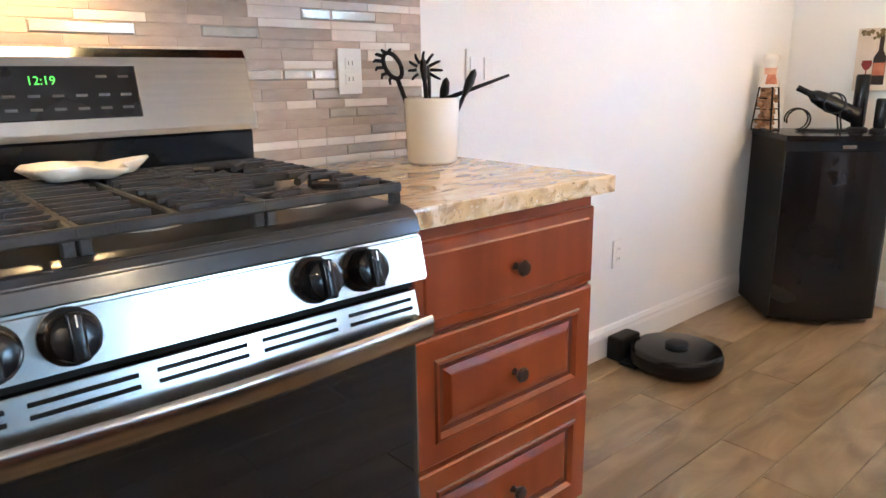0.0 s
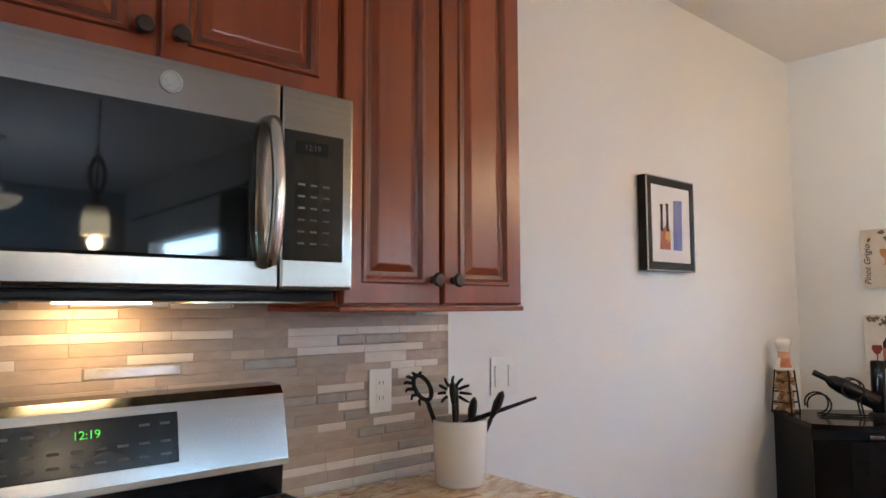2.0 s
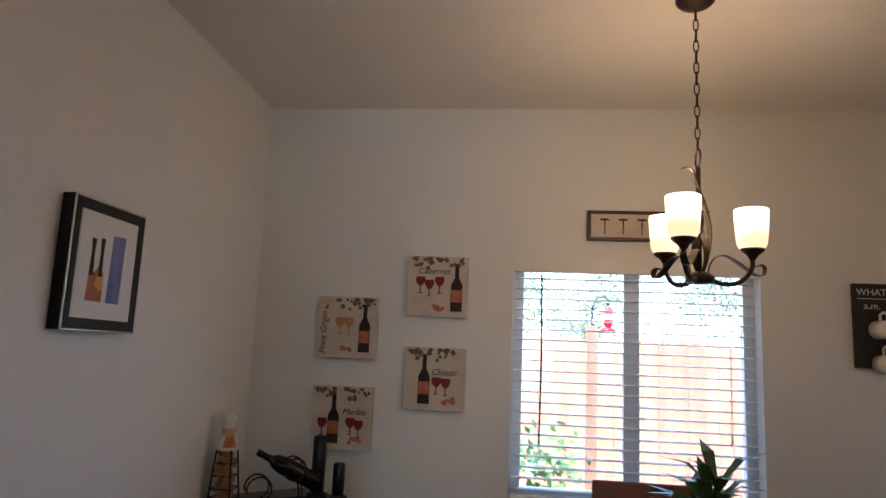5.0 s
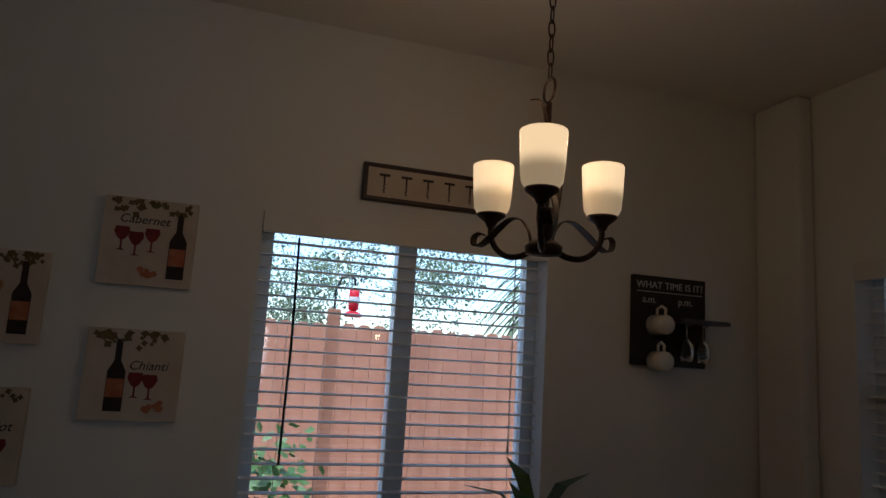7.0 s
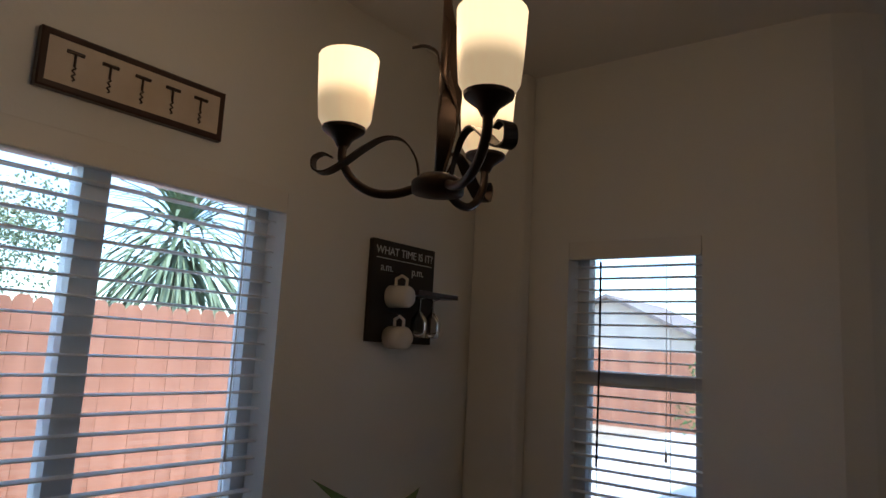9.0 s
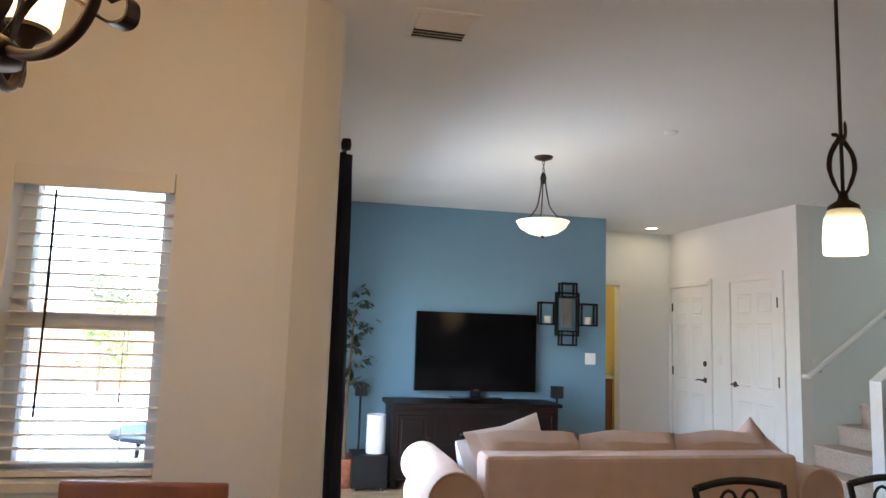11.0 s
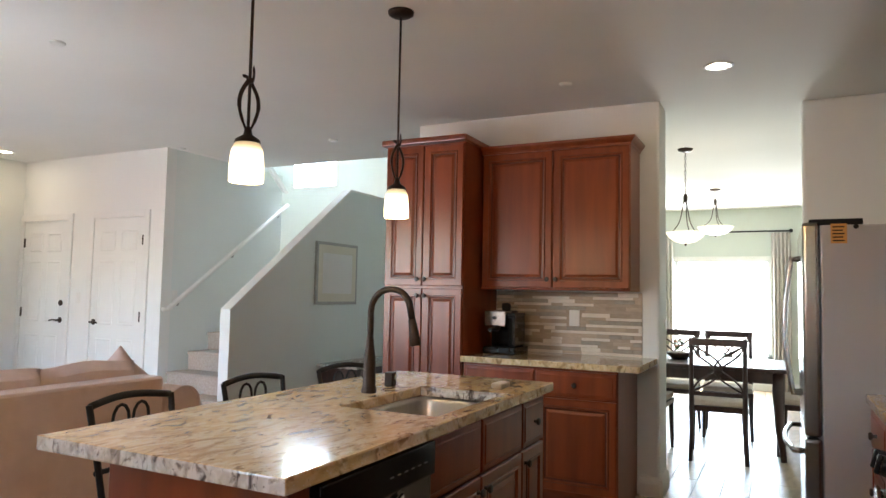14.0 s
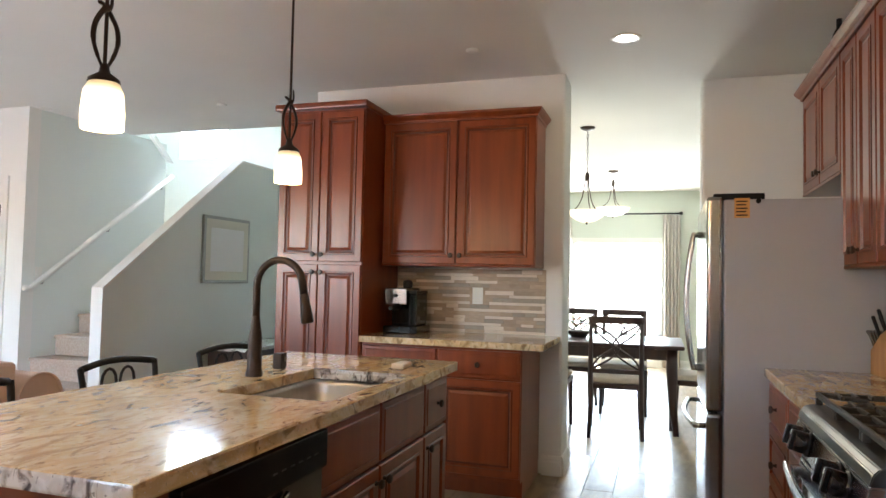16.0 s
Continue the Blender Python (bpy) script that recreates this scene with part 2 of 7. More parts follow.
PSHADE = mat("lit_pendant_glass", (0.85, 0.75, 0.55), (0.9, 0.8, 0.6), 0.4, scale=(60, 60, 4), emit=0.55, ecol=(1.0, 0.74, 0.42))
SCREEN.node_tree.nodes["Principled BSDF"].inputs["Specular IOR Level"].default_value = 0.16
for m in (BLACK, BLACKMAT, ESPRESSO, NAVY, IRON, PLASTERGREY, BOTTLE):
    m.node_tree.nodes["Principled BSDF"].inputs["Specular IOR Level"].default_value = 0.28
CHERRY.node_tree.nodes["Principled BSDF"].inputs["Specular IOR Level"].default_value = 0.38
glow_band(SHADE, 0.30, 0.62, 0.30, 1.0)
glow_band(PSHADE, 0.50, 0.95, 0.55, 0.045)

sp_nt = STEEL.node_tree
groove = sp_nt.nodes.new("ShaderNodeCombineXYZ")
groove.inputs[0].default_value, groove.inputs[1].default_value = 1.0, 0.9
sp_nt.links.new(groove.outputs[0], sp_nt.nodes["Principled BSDF"].inputs["Tangent"])
sp_nt.nodes["Principled BSDF"].inputs["Anisotropic"].default_value = 0.5

glass = bpy.data.materials.new("clear_glass")
glass.use_nodes = True
gp = glass.node_tree.nodes["Principled BSDF"]
gp.inputs["Transmission Weight"].default_value, gp.inputs["Roughness"].default_value, gp.inputs["IOR"].default_value = 1.0, 0.0, 1.45
GLASS = glass


def granite(name, base, light, dark, rust):
    m = bpy.data.materials.new(name)
    m.use_nodes = True
    n, l = m.node_tree.nodes, m.node_tree.links
    p = n["Principled BSDF"]
    tc = n.new("ShaderNodeTexCoord")
    mp = n.new("ShaderNodeMapping")
    mp.inputs["Rotation"].default_value = (0, 0, 0.5)
    mp.inputs["Scale"].default_value = (6, 13, 9)
    l.new(tc.outputs["Object"], mp.inputs[0])

    def layer(scale, detail, dist, lo, hi, prev, colour, plain=False):
        t = n.new("ShaderNodeTexNoise")
        t.inputs["Scale"].default_value, t.inputs["Detail"].default_value, t.inputs["Distortion"].default_value = scale, detail, dist
        l.new(tc.outputs["Object"] if plain else mp.outputs[0], t.inputs[0])
        r = n.new("ShaderNodeMapRange")
        r.inputs[1].default_value, r.inputs[2].default_value = lo, hi
        l.new(t.outputs[0], r.inputs[0])
        x = n.new("ShaderNodeMix")
        x.data_type = "RGBA"
        l.new(r.outputs[0], x.inputs["Factor"])
        if isinstance(prev, tuple):
            x.inputs[6].default_value = (*prev, 1)
        else:
            l.new(prev, x.inputs[6])
        x.inputs[7].default_value = (*colour, 1)
        return x.outputs[2]

    c = layer(1.6, 5, 1.2, 0.42, 0.60, base, light)
    c = layer(2.2, 6, 1.8, 0.56, 0.66, c, rust)
    c = layer(2.2, 9, 1.2, 0.56, 0.68, c, dark)
    c = layer(0.55, 5, 2.5, 0.55, 0.70, c, tuple(0.5 * (a + b) for a, b in zip(rust, dark)))
    c = layer(90, 2, 0, 0.66, 0.72, c, tuple(v * 0.45 for v in base), True)
    c = layer(160, 2, 0, 0.66, 0.72, c, (0.75, 0.7, 0.62), True)
    l.new(c, p.inputs["Base Color"])
    p.inputs["Roughness"].default_value = 0.10
    p.inputs["Coat Weight"].default_value = 0.3
    return m


GRANITE = granite("granite", (0.66, 0.48, 0.26), (0.76, 0.62, 0.41), (0.30, 0.19, 0.095), (0.52, 0.34, 0.16))
# rough speckled edge stone, its colour whitened to carry the nook window's daylight
GRANITE_DAYLIT = granite("rough_granite_daylit", (0.62, 0.60, 0.56), (0.78, 0.77, 0.74), (0.10, 0.09, 0.09), (0.50, 0.44, 0.38))
TILES = [mat("cream_stone_tile", (0.66, 0.58, 0.49), (0.72, 0.64, 0.55), 0.45, scale=(20, 20, 60), vary=0.06),
         mat("beige_stone_tile", (0.41, 0.315, 0.225), (0.47, 0.365, 0.265), 0.45, scale=(20, 20, 60), vary=0.10),
         mat("taupe_stone_tile", (0.35, 0.27, 0.195), (0.41, 0.32, 0.235), 0.4, scale=(20, 20, 60), vary=0.10),
         mat("grey_glass_tile", (0.33, 0.29, 0.235), (0.39, 0.345, 0.28), 0.05, scale=(30, 30, 60), vary=0.08, bump=0.5, bscale=45, coat=1.0)]
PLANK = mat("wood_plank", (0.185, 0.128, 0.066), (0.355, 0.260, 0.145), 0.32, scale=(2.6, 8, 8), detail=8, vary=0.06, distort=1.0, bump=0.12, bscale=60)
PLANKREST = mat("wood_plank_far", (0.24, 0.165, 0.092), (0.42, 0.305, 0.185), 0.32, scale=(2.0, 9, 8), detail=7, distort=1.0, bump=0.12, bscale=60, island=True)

# ---- mesh helpers ----


def part(name, bm, material, parent=None, label="", smooth=False):
    me = bpy.data.meshes.new(name)
    if smooth:
        for f in bm.faces:
            f.smooth = True
        for e in bm.edges:
            if len(e.link_faces) == 2 and e.calc_face_angle(0) > 0.7:
                e.smooth = False
    bm.to_mesh(me)
    bm.free()
    for m in (material if isinstance(material, (list, tuple)) else [material]):
        me.materials.append(m)
    ob = new(name, me)
    if parent is not None:
        ob.parent = parent
    if label:
        ob["label"] = label
    return ob


def thing(name, m, label, category, group="", kind=""):
    ob = new(name)
    ob.empty_display_size = 0.1
    ob.matrix_basis = m
    return tagged(ob, label, category, group, kind)


def box(x0, x1, y0, y1, z0, z1, bevel=0.0, bm=None, seg=2):
    bm = bm or bmesh.new()
    r = bmesh.ops.create_cube(bm, size=1)
    vs = r["verts"]
    for v in vs:
        v.co = Vector(((x0 + x1) / 2 + v.co.x * (x1 - x0), (y0 + y1) / 2 + v.co.y * (y1 - y0), (z0 + z1) / 2 + v.co.z * (z1 - z0)))
    if bevel:
        es = list({e for v in vs for e in v.link_edges})
        bmesh.ops.bevel(bm, geom=es, offset=bevel, segments=seg, profile=0.6, affect="EDGES")
    return bm


def cyl(p0, p1, r0, r1=None, seg=16, bm=None, caps=True):
    bm = bm or bmesh.new()
    p0, p1 = Vector(p0), Vector(p1)
    r1 = r0 if r1 is None else r1
    q = (p1 - p0).to_track_quat("Z", "Y")
    rings = []
    for p, r in ((p0, r0), (p1, r1)):
        rings.append([bm.verts.new(p + q @ Vector((r * math.cos(2 * math.pi * i / seg), r * math.sin(2 * math.pi * i / seg), 0))) for i in range(seg)])
    for i in range(seg):
        bm.faces.new((rings[0][i], rings[0][(i + 1) % seg], rings[1][(i + 1) % seg], rings[1][i]))
    if caps:
        bm.faces.new(rings[0][::-1])
        bm.faces.new(rings[1])
    return bm


def lathe(profile, seg=24, bm=None, at=(0, 0, 0)):
    """profile: (radius, height) pairs from bottom to top."""
    bm = bm or bmesh.new()
    rings = []
    for r, z in profile:
        if r < 1e-5:
            rings.append([bm.verts.new((at[0], at[1], at[2] + z))])
        else:
            rings.append([bm.verts.new((at[0] + r * math.cos(2 * math.pi * i / seg), at[1] + r * math.sin(2 * math.pi * i / seg), at[2] + z)) for i in range(seg)])
    for a, b in zip(rings, rings[1:]):
        for i in range(seg):
            j = (i + 1) % seg
            if len(a) == 1 and len(b) == 1:
                continue
            if len(a) == 1:
                bm.faces.new((a[0], b[j], b[i]))
            elif len(b) == 1:
                bm.faces.new((a[i], a[j], b[0]))
            else:
                bm.faces.new((a[i], a[j], b[j], b[i]))
    return bm


def tube(points, r, seg=8, bm=None, flat=1.0):
    """A rod along points; flat squeezes it sideways; r may be a list."""
    bm = bm or bmesh.new()
    pts = [Vector(p) for p in points]
    rings, last = [], None
    for i, p in enumerate(pts):
        d = (pts[min(i + 1, len(pts) - 1)] - pts[max(i - 1, 0)]).normalized()
        u = last - d * last.dot(d) if last is not None else d.orthogonal()
        u = u.normalized() if u.length > 1e-6 else d.orthogonal().normalized()
        last = u
        w = d.cross(u)
        rr = r[i] if isinstance(r, (list, tuple)) else r
        rings.append([bm.verts.new(p + u * rr * math.cos(2 * math.pi * k / seg) + w * rr * flat * math.sin(2 * math.pi * k / seg)) for k in range(seg)])
    for a, b in zip(rings, rings[1:]):
        for k in range(seg):
            bm.faces.new((a[k], a[(k + 1) % seg], b[(k + 1) % seg], b[k]))
    bm.faces.new(rings[0][::-1])
    bm.faces.new(rings[-1])
    return bm


def arc(cx, cz, r, a0, a1, n=14, y=0.0):
    return [(cx + r * math.cos(radians(a0 + (a1 - a0) * i / n)), y, cz + r * math.sin(radians(a0 + (a1 - a0) * i / n))) for i in range(n + 1)]


def panelled(x0, x1, z0, z1, y, profile, thick=0.02, bm=None, dark=()):
    """A rectangle that faces -y: profile lists (inset, depth towards the viewer)."""
    bm = bm or bmesh.new()
    rings = []
    rings.append([bm.verts.new(c) for c in ((x0, y + thick, z0), (x1, y + thick, z0), (x1, y + thick, z1), (x0, y + thick, z1))])
    for inset, depth in profile:
        rings.append([bm.verts.new(c) for c in ((x0 + inset, y - depth, z0 + inset), (x1 - inset, y - depth, z0 + inset),
                                               (x1 - inset, y - depth, z1 - inset), (x0 + inset, y - depth, z1 - inset))])
    for k, (a, b) in enumerate(zip(rings, rings[1:])):
        for i in range(4):
            f = bm.faces.new((a[i], a[(i + 1) % 4], b[(i + 1) % 4], b[i]))
            f.material_index = 1 if k in dark else 0
    bm.faces.new(rings[-1])
    bm.faces.new(rings[0][::-1])
    return bm


DARKLINE = (3, 6)
RAISED = [(0.0, -0.004), (0.004, 0.0), (0.045, 0.0), (0.049, 0.004), (0.055, 0.004), (0.062, -0.006), (0.072, -0.007), (0.086, 0.0), (0.090, 0.001)]
SLABF = [(0.0, -0.006), (0.004, -0.001), (0.022, 0.0), (0.026, 0.003)]
FLATP = [(0.0, 0.0), (0.03, 0.0), (0.036, -0.006), (0.05, -0.006), (0.062, 0.0)]


def knob_mesh():
    bm = lathe([(0.009, 0.0), (0.006, 0.006), (0.006, 0.012), (0.014, 0.017), (0.017, 0.023), (0.013, 0.029), (0.0, 0.031)], 12)
    bmesh.ops.rotate(bm, verts=bm.verts, matrix=Matrix.Rotation(radians(90), 3, "X"))
    return bm


def add_knob(parent, x, y, z):
    k = part("knob", knob_mesh(), BRONZE, parent, "dark bronze knob", smooth=True)
    k.location = (x, y, z)
    return k


def text(words, size, m, parent, material, name="lettering", align="CENTER"):
    cu = bpy.data.curves.new(name, "FONT")
    cu.body, cu.size, cu.align_x, cu.align_y, cu.extrude = words, size, align, "CENTER", 0.0008
    cu.materials.append(material)
    cu.shear = 0.25 if words[0].isupper() and words[1].islower() else 0.0
    ob = new(name, cu)
    ob.matrix_basis = m
    ob.parent = parent
    return ob


def poly(points, y0, y1, bm=None):
    """A flat shape from (x, z) points, thick from y0 (front) to y1."""
    bm = bm or bmesh.new()
    a = [bm.verts.new((x, y0, z)) for x, z in points]
    b = [bm.verts.new((x, y1, z)) for x, z in points]
    n = len(points)
    bm.faces.new(a)
    bm.faces.new(b[::-1])
    for i in range(n):
        bm.faces.new((a[(i + 1) % n], a[i], b[i], b[(i + 1) % n]))
    bmesh.ops.recalc_face_normals(bm, faces=bm.faces)
    return bm


def structure(name, bm, material, label, category):
    return tagged(part(name, bm, material), label, category, kind="structure")


def prism(points, z0, z1, bm=None):
    """An upright block over a plan outline."""
    bm = bm or bmesh.new()
    a = [bm.verts.new((x, y, z0)) for x, y in points]
    b = [bm.verts.new((x, y, z1)) for x, y in points]
    n = len(points)
    bm.faces.new(a[::-1])
    bm.faces.new(b)
    for i in range(n):
        bm.faces.new((a[i], a[(i + 1) % n], b[(i + 1) % n], b[i]))
    bmesh.ops.recalc_face_normals(bm, faces=bm.faces)
    return bm


# ---- the shell of the house ----
H = 2.70
NX, WY, TVY = 3.44, -3.45, -7.70      # nook window wall, small window wall, television wall
PX = -2.58                            # coffee bar wall
T = 0.16


def wall_x(name, x0, x1, y0, y1, holes, material, label, z0=0.0, z1=H):
    """A wall that runs along y between faces x0 and x1; holes: (ya, yb, za, zb)."""
    bm = bmesh.new()
    cuts = sorted(holes)
    at = y0
    for ya, yb, za, zb in cuts:
        box(x0, x1, at, ya, z0, z1, bm=bm)
        if za > z0:
            box(x0, x1, ya, yb, z0, za, bm=bm)
        if zb < z1:
            box(x0, x1, ya, yb, zb, z1, bm=bm)
        at = yb
    box(x0, x1, at, y1, z0, z1, bm=bm)
    return structure(name, bm, material, label, "wall")


def wall_y(name, y0, y1, x0, x1, holes, material, label, z0=0.0, z1=H):
    bm = bmesh.new()
    at = x0
    for xa, xb, za, zb in sorted(holes):
        box(at, xa, y0, y1, z0, z1, bm=bm)
        if za > z0:
            box(xa, xb, y0, y1, z0, za, bm=bm)
        if zb < z1:
            box(xa, xb, y0, y1, zb, z1, bm=bm)
        at = xb
    box(at, x1, y0, y1, z0, z1, bm=bm)
    return structure(name, bm, material, label, "wall")


BIGWIN = (-2.345, -1.24, 0.86, 1.97)
SMALLWIN = (2.495, 3.02, 0.89, 1.96)
wall_y("wall_stove", 0.0, T, -2.95, NX + T, [], WALL, "pale grey painted kitchen wall behind the range")
wall_x("wall_nook", NX, NX + T, WY - T, 0.0, [BIGWIN], WALL, "pale grey painted wall with a wide window")
wall_y("wall_small_window", WY - T, WY, 2.13, NX, [SMALLWIN], WALL, "pale grey painted wall with a narrow window")
structure("wall_corner_chase", box(3.19, NX, WY, -3.36, 0, H, 0.03, seg=4), WALL, "boxed-out corner with rounded edges", "wall")
structure("wall_end_pier", prism([(2.13, WY), (2.07, WY - 0.006), (1.99, -3.50), (1.925, -3.555), (1.912, -3.60), (1.912, WY - T - 0.06), (2.13, WY - T - 0.06)], 0, H), WALL, "rounded wall end between nook and living room", "wall")
wall_x("wall_living", 1.95, 1.95 + T, TVY - T, WY - T - 0.06, [(-6.8, -4.4, 0.0, 2.05)], WALL, "pale painted wall with a glazed garden door")
wall_y("wall_television", TVY - T, TVY, -1.17, 1.95, [], BLUE, "blue-grey painted accent wall")
wall_x("wall_hall_side", -1.17, -1.17 + T, -8.6, TVY - T, [], WALL, "pale painted hallway wall")
wall_y("wall_hall_end", -8.62, -8.5, -2.4, -1.17 + T, [(-1.72, -1.19, 0.0, 2.04)], WALL, "beige painted hallway end wall with a doorway")
wall_x("wall_doors", -2.52, -2.4, -8.62, -6.3, [], WALL, "pale painted hallway wall with two doors")
wall_y("wall_stair_rail", -6.42, -6.3, -4.1, -2.52, [], STAIRW, "pale green stair wall with a handrail", z1=H)
wall_x("wall_landing", -5.06, -4.9, -8.6, -3.5, [(-6.78, -6.1, 2.70, 3.75)], STAIRW, "pale green landing wall with a high window", z1=5.2)
wall_y("wall_landing_end", -8.72, -8.6, -5.06, -2.4, [], STAIRW, "pale green stairwell wall", z1=5.2)
wall_x("wall_stair_upper", -3.72, -3.60, -8.6, -3.5, [], STAIRW, "pale green upper stairwell wall", z0=H + 0.2, z1=5.2)
wall_y("wall_stair_near", -3.62, -3.5, -5.06, -2.9, [], STAIRW, "pale green stairwell wall", z1=5.2)
structure("ceiling_stairwell", box(-5.06, -3.6, -8.72, -3.5, 5.2, 5.3), CEIL, "white stairwell ceiling", "ceiling")
structure("wall_bar", box(-2.88, PX, -3.62, -1.73, 0, H, 0.02), WALL, "cream painted wall behind the coffee bar, rounded edges", "wall")
structure("wall_fridge_side", box(-3.2, -2.95, -0.85, T, 0, H, 0.02), WALL, "cream painted wall beside the refrigerator", "wall")
wall_y("wall_dining_side", 1.4, 1.52, -9.1, -3.2, [], SAGE, "sage green dining room wall")
wall_x("wall_dining_return", -3.2, -3.08, T, 1.52, [], SAGE, "sage green dining room wall")
wall_x("wall_dining_window", -9.02, -8.9, -3.62, 1.4, [(-2.48, -1.12, 0.46, 1.95)], SAGE, "sage green wall with a wide bright window")
wall_y("wall_dining_back", -3.62, -3.5, -9.02, -5.06, [], SAGE, "sage green dining room wall")
wall_y("wall_bath_back", -10.3, -10.2, -2.6, 0.2, [], YELLOW, "yellow bathroom wall")
wall_x("wall_bath_left", 0.1, 0.2, -10.2, -8.62, [], YELLOW, "yellow bathroom wall")
wall_x("wall_bath_right", -2.6, -2.5, -10.2, -8.62, [], YELLOW, "yellow bathroom wall")
# ceiling with the stair opening left out
bm = box(-3.6, NX + T, -10.3, 1.52, H, H + 0.2)
box(-9.1, -3.6, -3.5, 1.52, H, H + 0.2, bm=bm)
structure("ceiling", bm, CEIL, "white textured flat ceiling", "ceiling")
floor = structure("floor", box(-9.1, NX + T, -10.3, 1.52, -0.12, -0.012), PLANKREST, "brown wood plank floor", "floor")

# ---- baseboards and trim ----


def baseboard(name, p0, p1, side):
    """A run along the wall from p0 to p1; side: the way it faces."""
    d = Vector((p1[0] - p0[0], p1[1] - p0[1], 0))
    s = Vector((side[0], side[1], 0))
    bm = bmesh.new()
    prof = [(0, 0), (0.016, 0), (0.016, 0.085), (0.012, 0.10), (0.012, 0.108), (0.006, 0.125), (0, 0.13)]
    rings = [[bm.verts.new(Vector((*p, 0)) + s * (a + 0.001) + Vector((0, 0, b))) for a, b in prof] for p in (p0, p1)]
    n = len(prof)
    for i in range(n):
        bm.faces.new((rings[0][i], rings[0][(i + 1) % n], rings[1][(i + 1) % n], rings[1][i]))
    bm.faces.new(rings[0][::-1])
    bm.faces.new(rings[1])
    bmesh.ops.recalc_face_normals(bm, faces=bm.faces)
    return structure(name, bm, TRIM, "white profiled wooden baseboard", "baseboard")


baseboard("baseboard", (0.96, 0), (NX, 0), (0, -1))
baseboard("baseboard", (NX, -0.02), (NX, -3.36), (-1, 0))
baseboard("baseboard", (3.19, WY), (2.13, WY), (0, 1))
baseboard("baseboard", (PX, -1.86), (PX, -1.73), (1, 0))
baseboard("baseboard", (PX, -1.73), (-2.88, -1.73), (0, 1))
baseboard("baseboard", (-2.95, -0.03), (-2.95, -0.85), (1, 0))
baseboard("baseboard", (-2.95, -0.85), (-3.2, -0.85), (0, -1))
baseboard("baseboard", (1.93, TVY), (-1.17, TVY), (0, 1))
baseboard("baseboard", (-8.9, -3.4), (-8.9, 1.4), (1, 0))

# ---- kitchen cabinets (local: front faces -y, x from the middle, z from the floor) ----


def base_cabinet(m, w, d, rows, label, material=CHERRY, end=0, h=0.88, toe=0.10):
    """rows: list of (kind, z0, z1, columns); kinds: drawer, slab, door."""
    c = thing("base_cabinet", m, label, "cabinet", "lower kitchen cabinets")
    bm = box(-w / 2, w / 2, -d + 0.02, 0, toe, h)
    box(-w / 2 + 0.001, w / 2 - 0.001, -d + 0.08, -0.01, 0.0, toe, bm=bm)
    part("body", bm, material, c)
    for kind, z0, z1, cols in rows:
        at = -w / 2
        for k, cw in enumerate(cols):
            x0, x1 = at + 0.006, at + cw - 0.006
            at += cw
            f = part("drawer" if kind != "door" else "door",
                     panelled(x0, x1, z0, z1, -d + 0.003, SLABF if kind == "slab" else RAISED, 0.017, dark=() if kind == "slab" else DARKLINE), [material, GLAZE], c)
            if kind == "door":
                right = k % 2 == 0 and len(cols) > 1
                add_knob(f, (x1 - 0.028) if right else (x0 + 0.028), -d, z1 - 0.05)
            elif kind != "blank":
                add_knob(f, (x0 + x1) / 2, -d - 0.001, (z0 + z1) / 2)
    return c


def upper_cabinet(m, w, d, z0, z1, n, label, crown=0.05, knobs=True, sides=(1, 1)):
    c = thing("wall_cabinet", m, label, "cabinet", "upper kitchen cabinets")
    part("body", box(-w / 2, w / 2, -d + 0.02, 0, z0 - 0.017, z1), CHERRY, c)
    bm = box(-w / 2 - 0.001, w / 2 + 0.001, -d + 0.001, -0.002, z0 - 0.03, z0 - 0.018, 0.004)
    part("light_rail", bm, CHERRY, c)
    if crown:
        bm = bmesh.new()
        prof = [(0.0, -0.005), (0.008, -0.005), (0.010, 0.010), (0.022, 0.020), (0.034, 0.036), (0.038, 0.048), (0.038, crown), (0.0, crown)]
        rings = []
        for x, sx in ((-w / 2, -sides[0]), (w / 2, sides[1])):
            rings.append([bm.verts.new((x + sx * a, -d - a, z1 + b)) for a, b in prof])
        back = [[bm.verts.new((x + sx * a, -0.002, z1 + b)) for a, b in prof] for x, sx in ((-w / 2, -sides[0]), (w / 2, sides[1]))]
        for ra, rb in ((back[0], rings[0]), (rings[0], rings[1]), (rings[1], back[1])):
            for i in range(len(prof) - 1):
                bm.faces.new((ra[i], ra[i + 1], rb[i + 1], rb[i]))
        bm.faces.new((rings[0][-2], back[0][-2], back[1][-2], rings[1][-2]))
        bmesh.ops.recalc_face_normals(bm, faces=bm.faces)
        part("crown", bm, CHERRY, c)
    cw = w / n
    for k in range(n):
        x0, x1 = -w / 2 + k * cw + 0.005, -w / 2 + (k + 1) * cw - 0.005
        f = part("door", panelled(x0, x1, z0 - 0.014, z1 - 0.005, -d + 0.003, RAISED, 0.017, dark=DARKLINE), [CHERRY, GLAZE], c)
        if knobs:
            add_knob(f, (x1 - 0.026) if k % 2 == 0 and n > 1 else (x0 + 0.026), -d, z0 + 0.042)
    return c


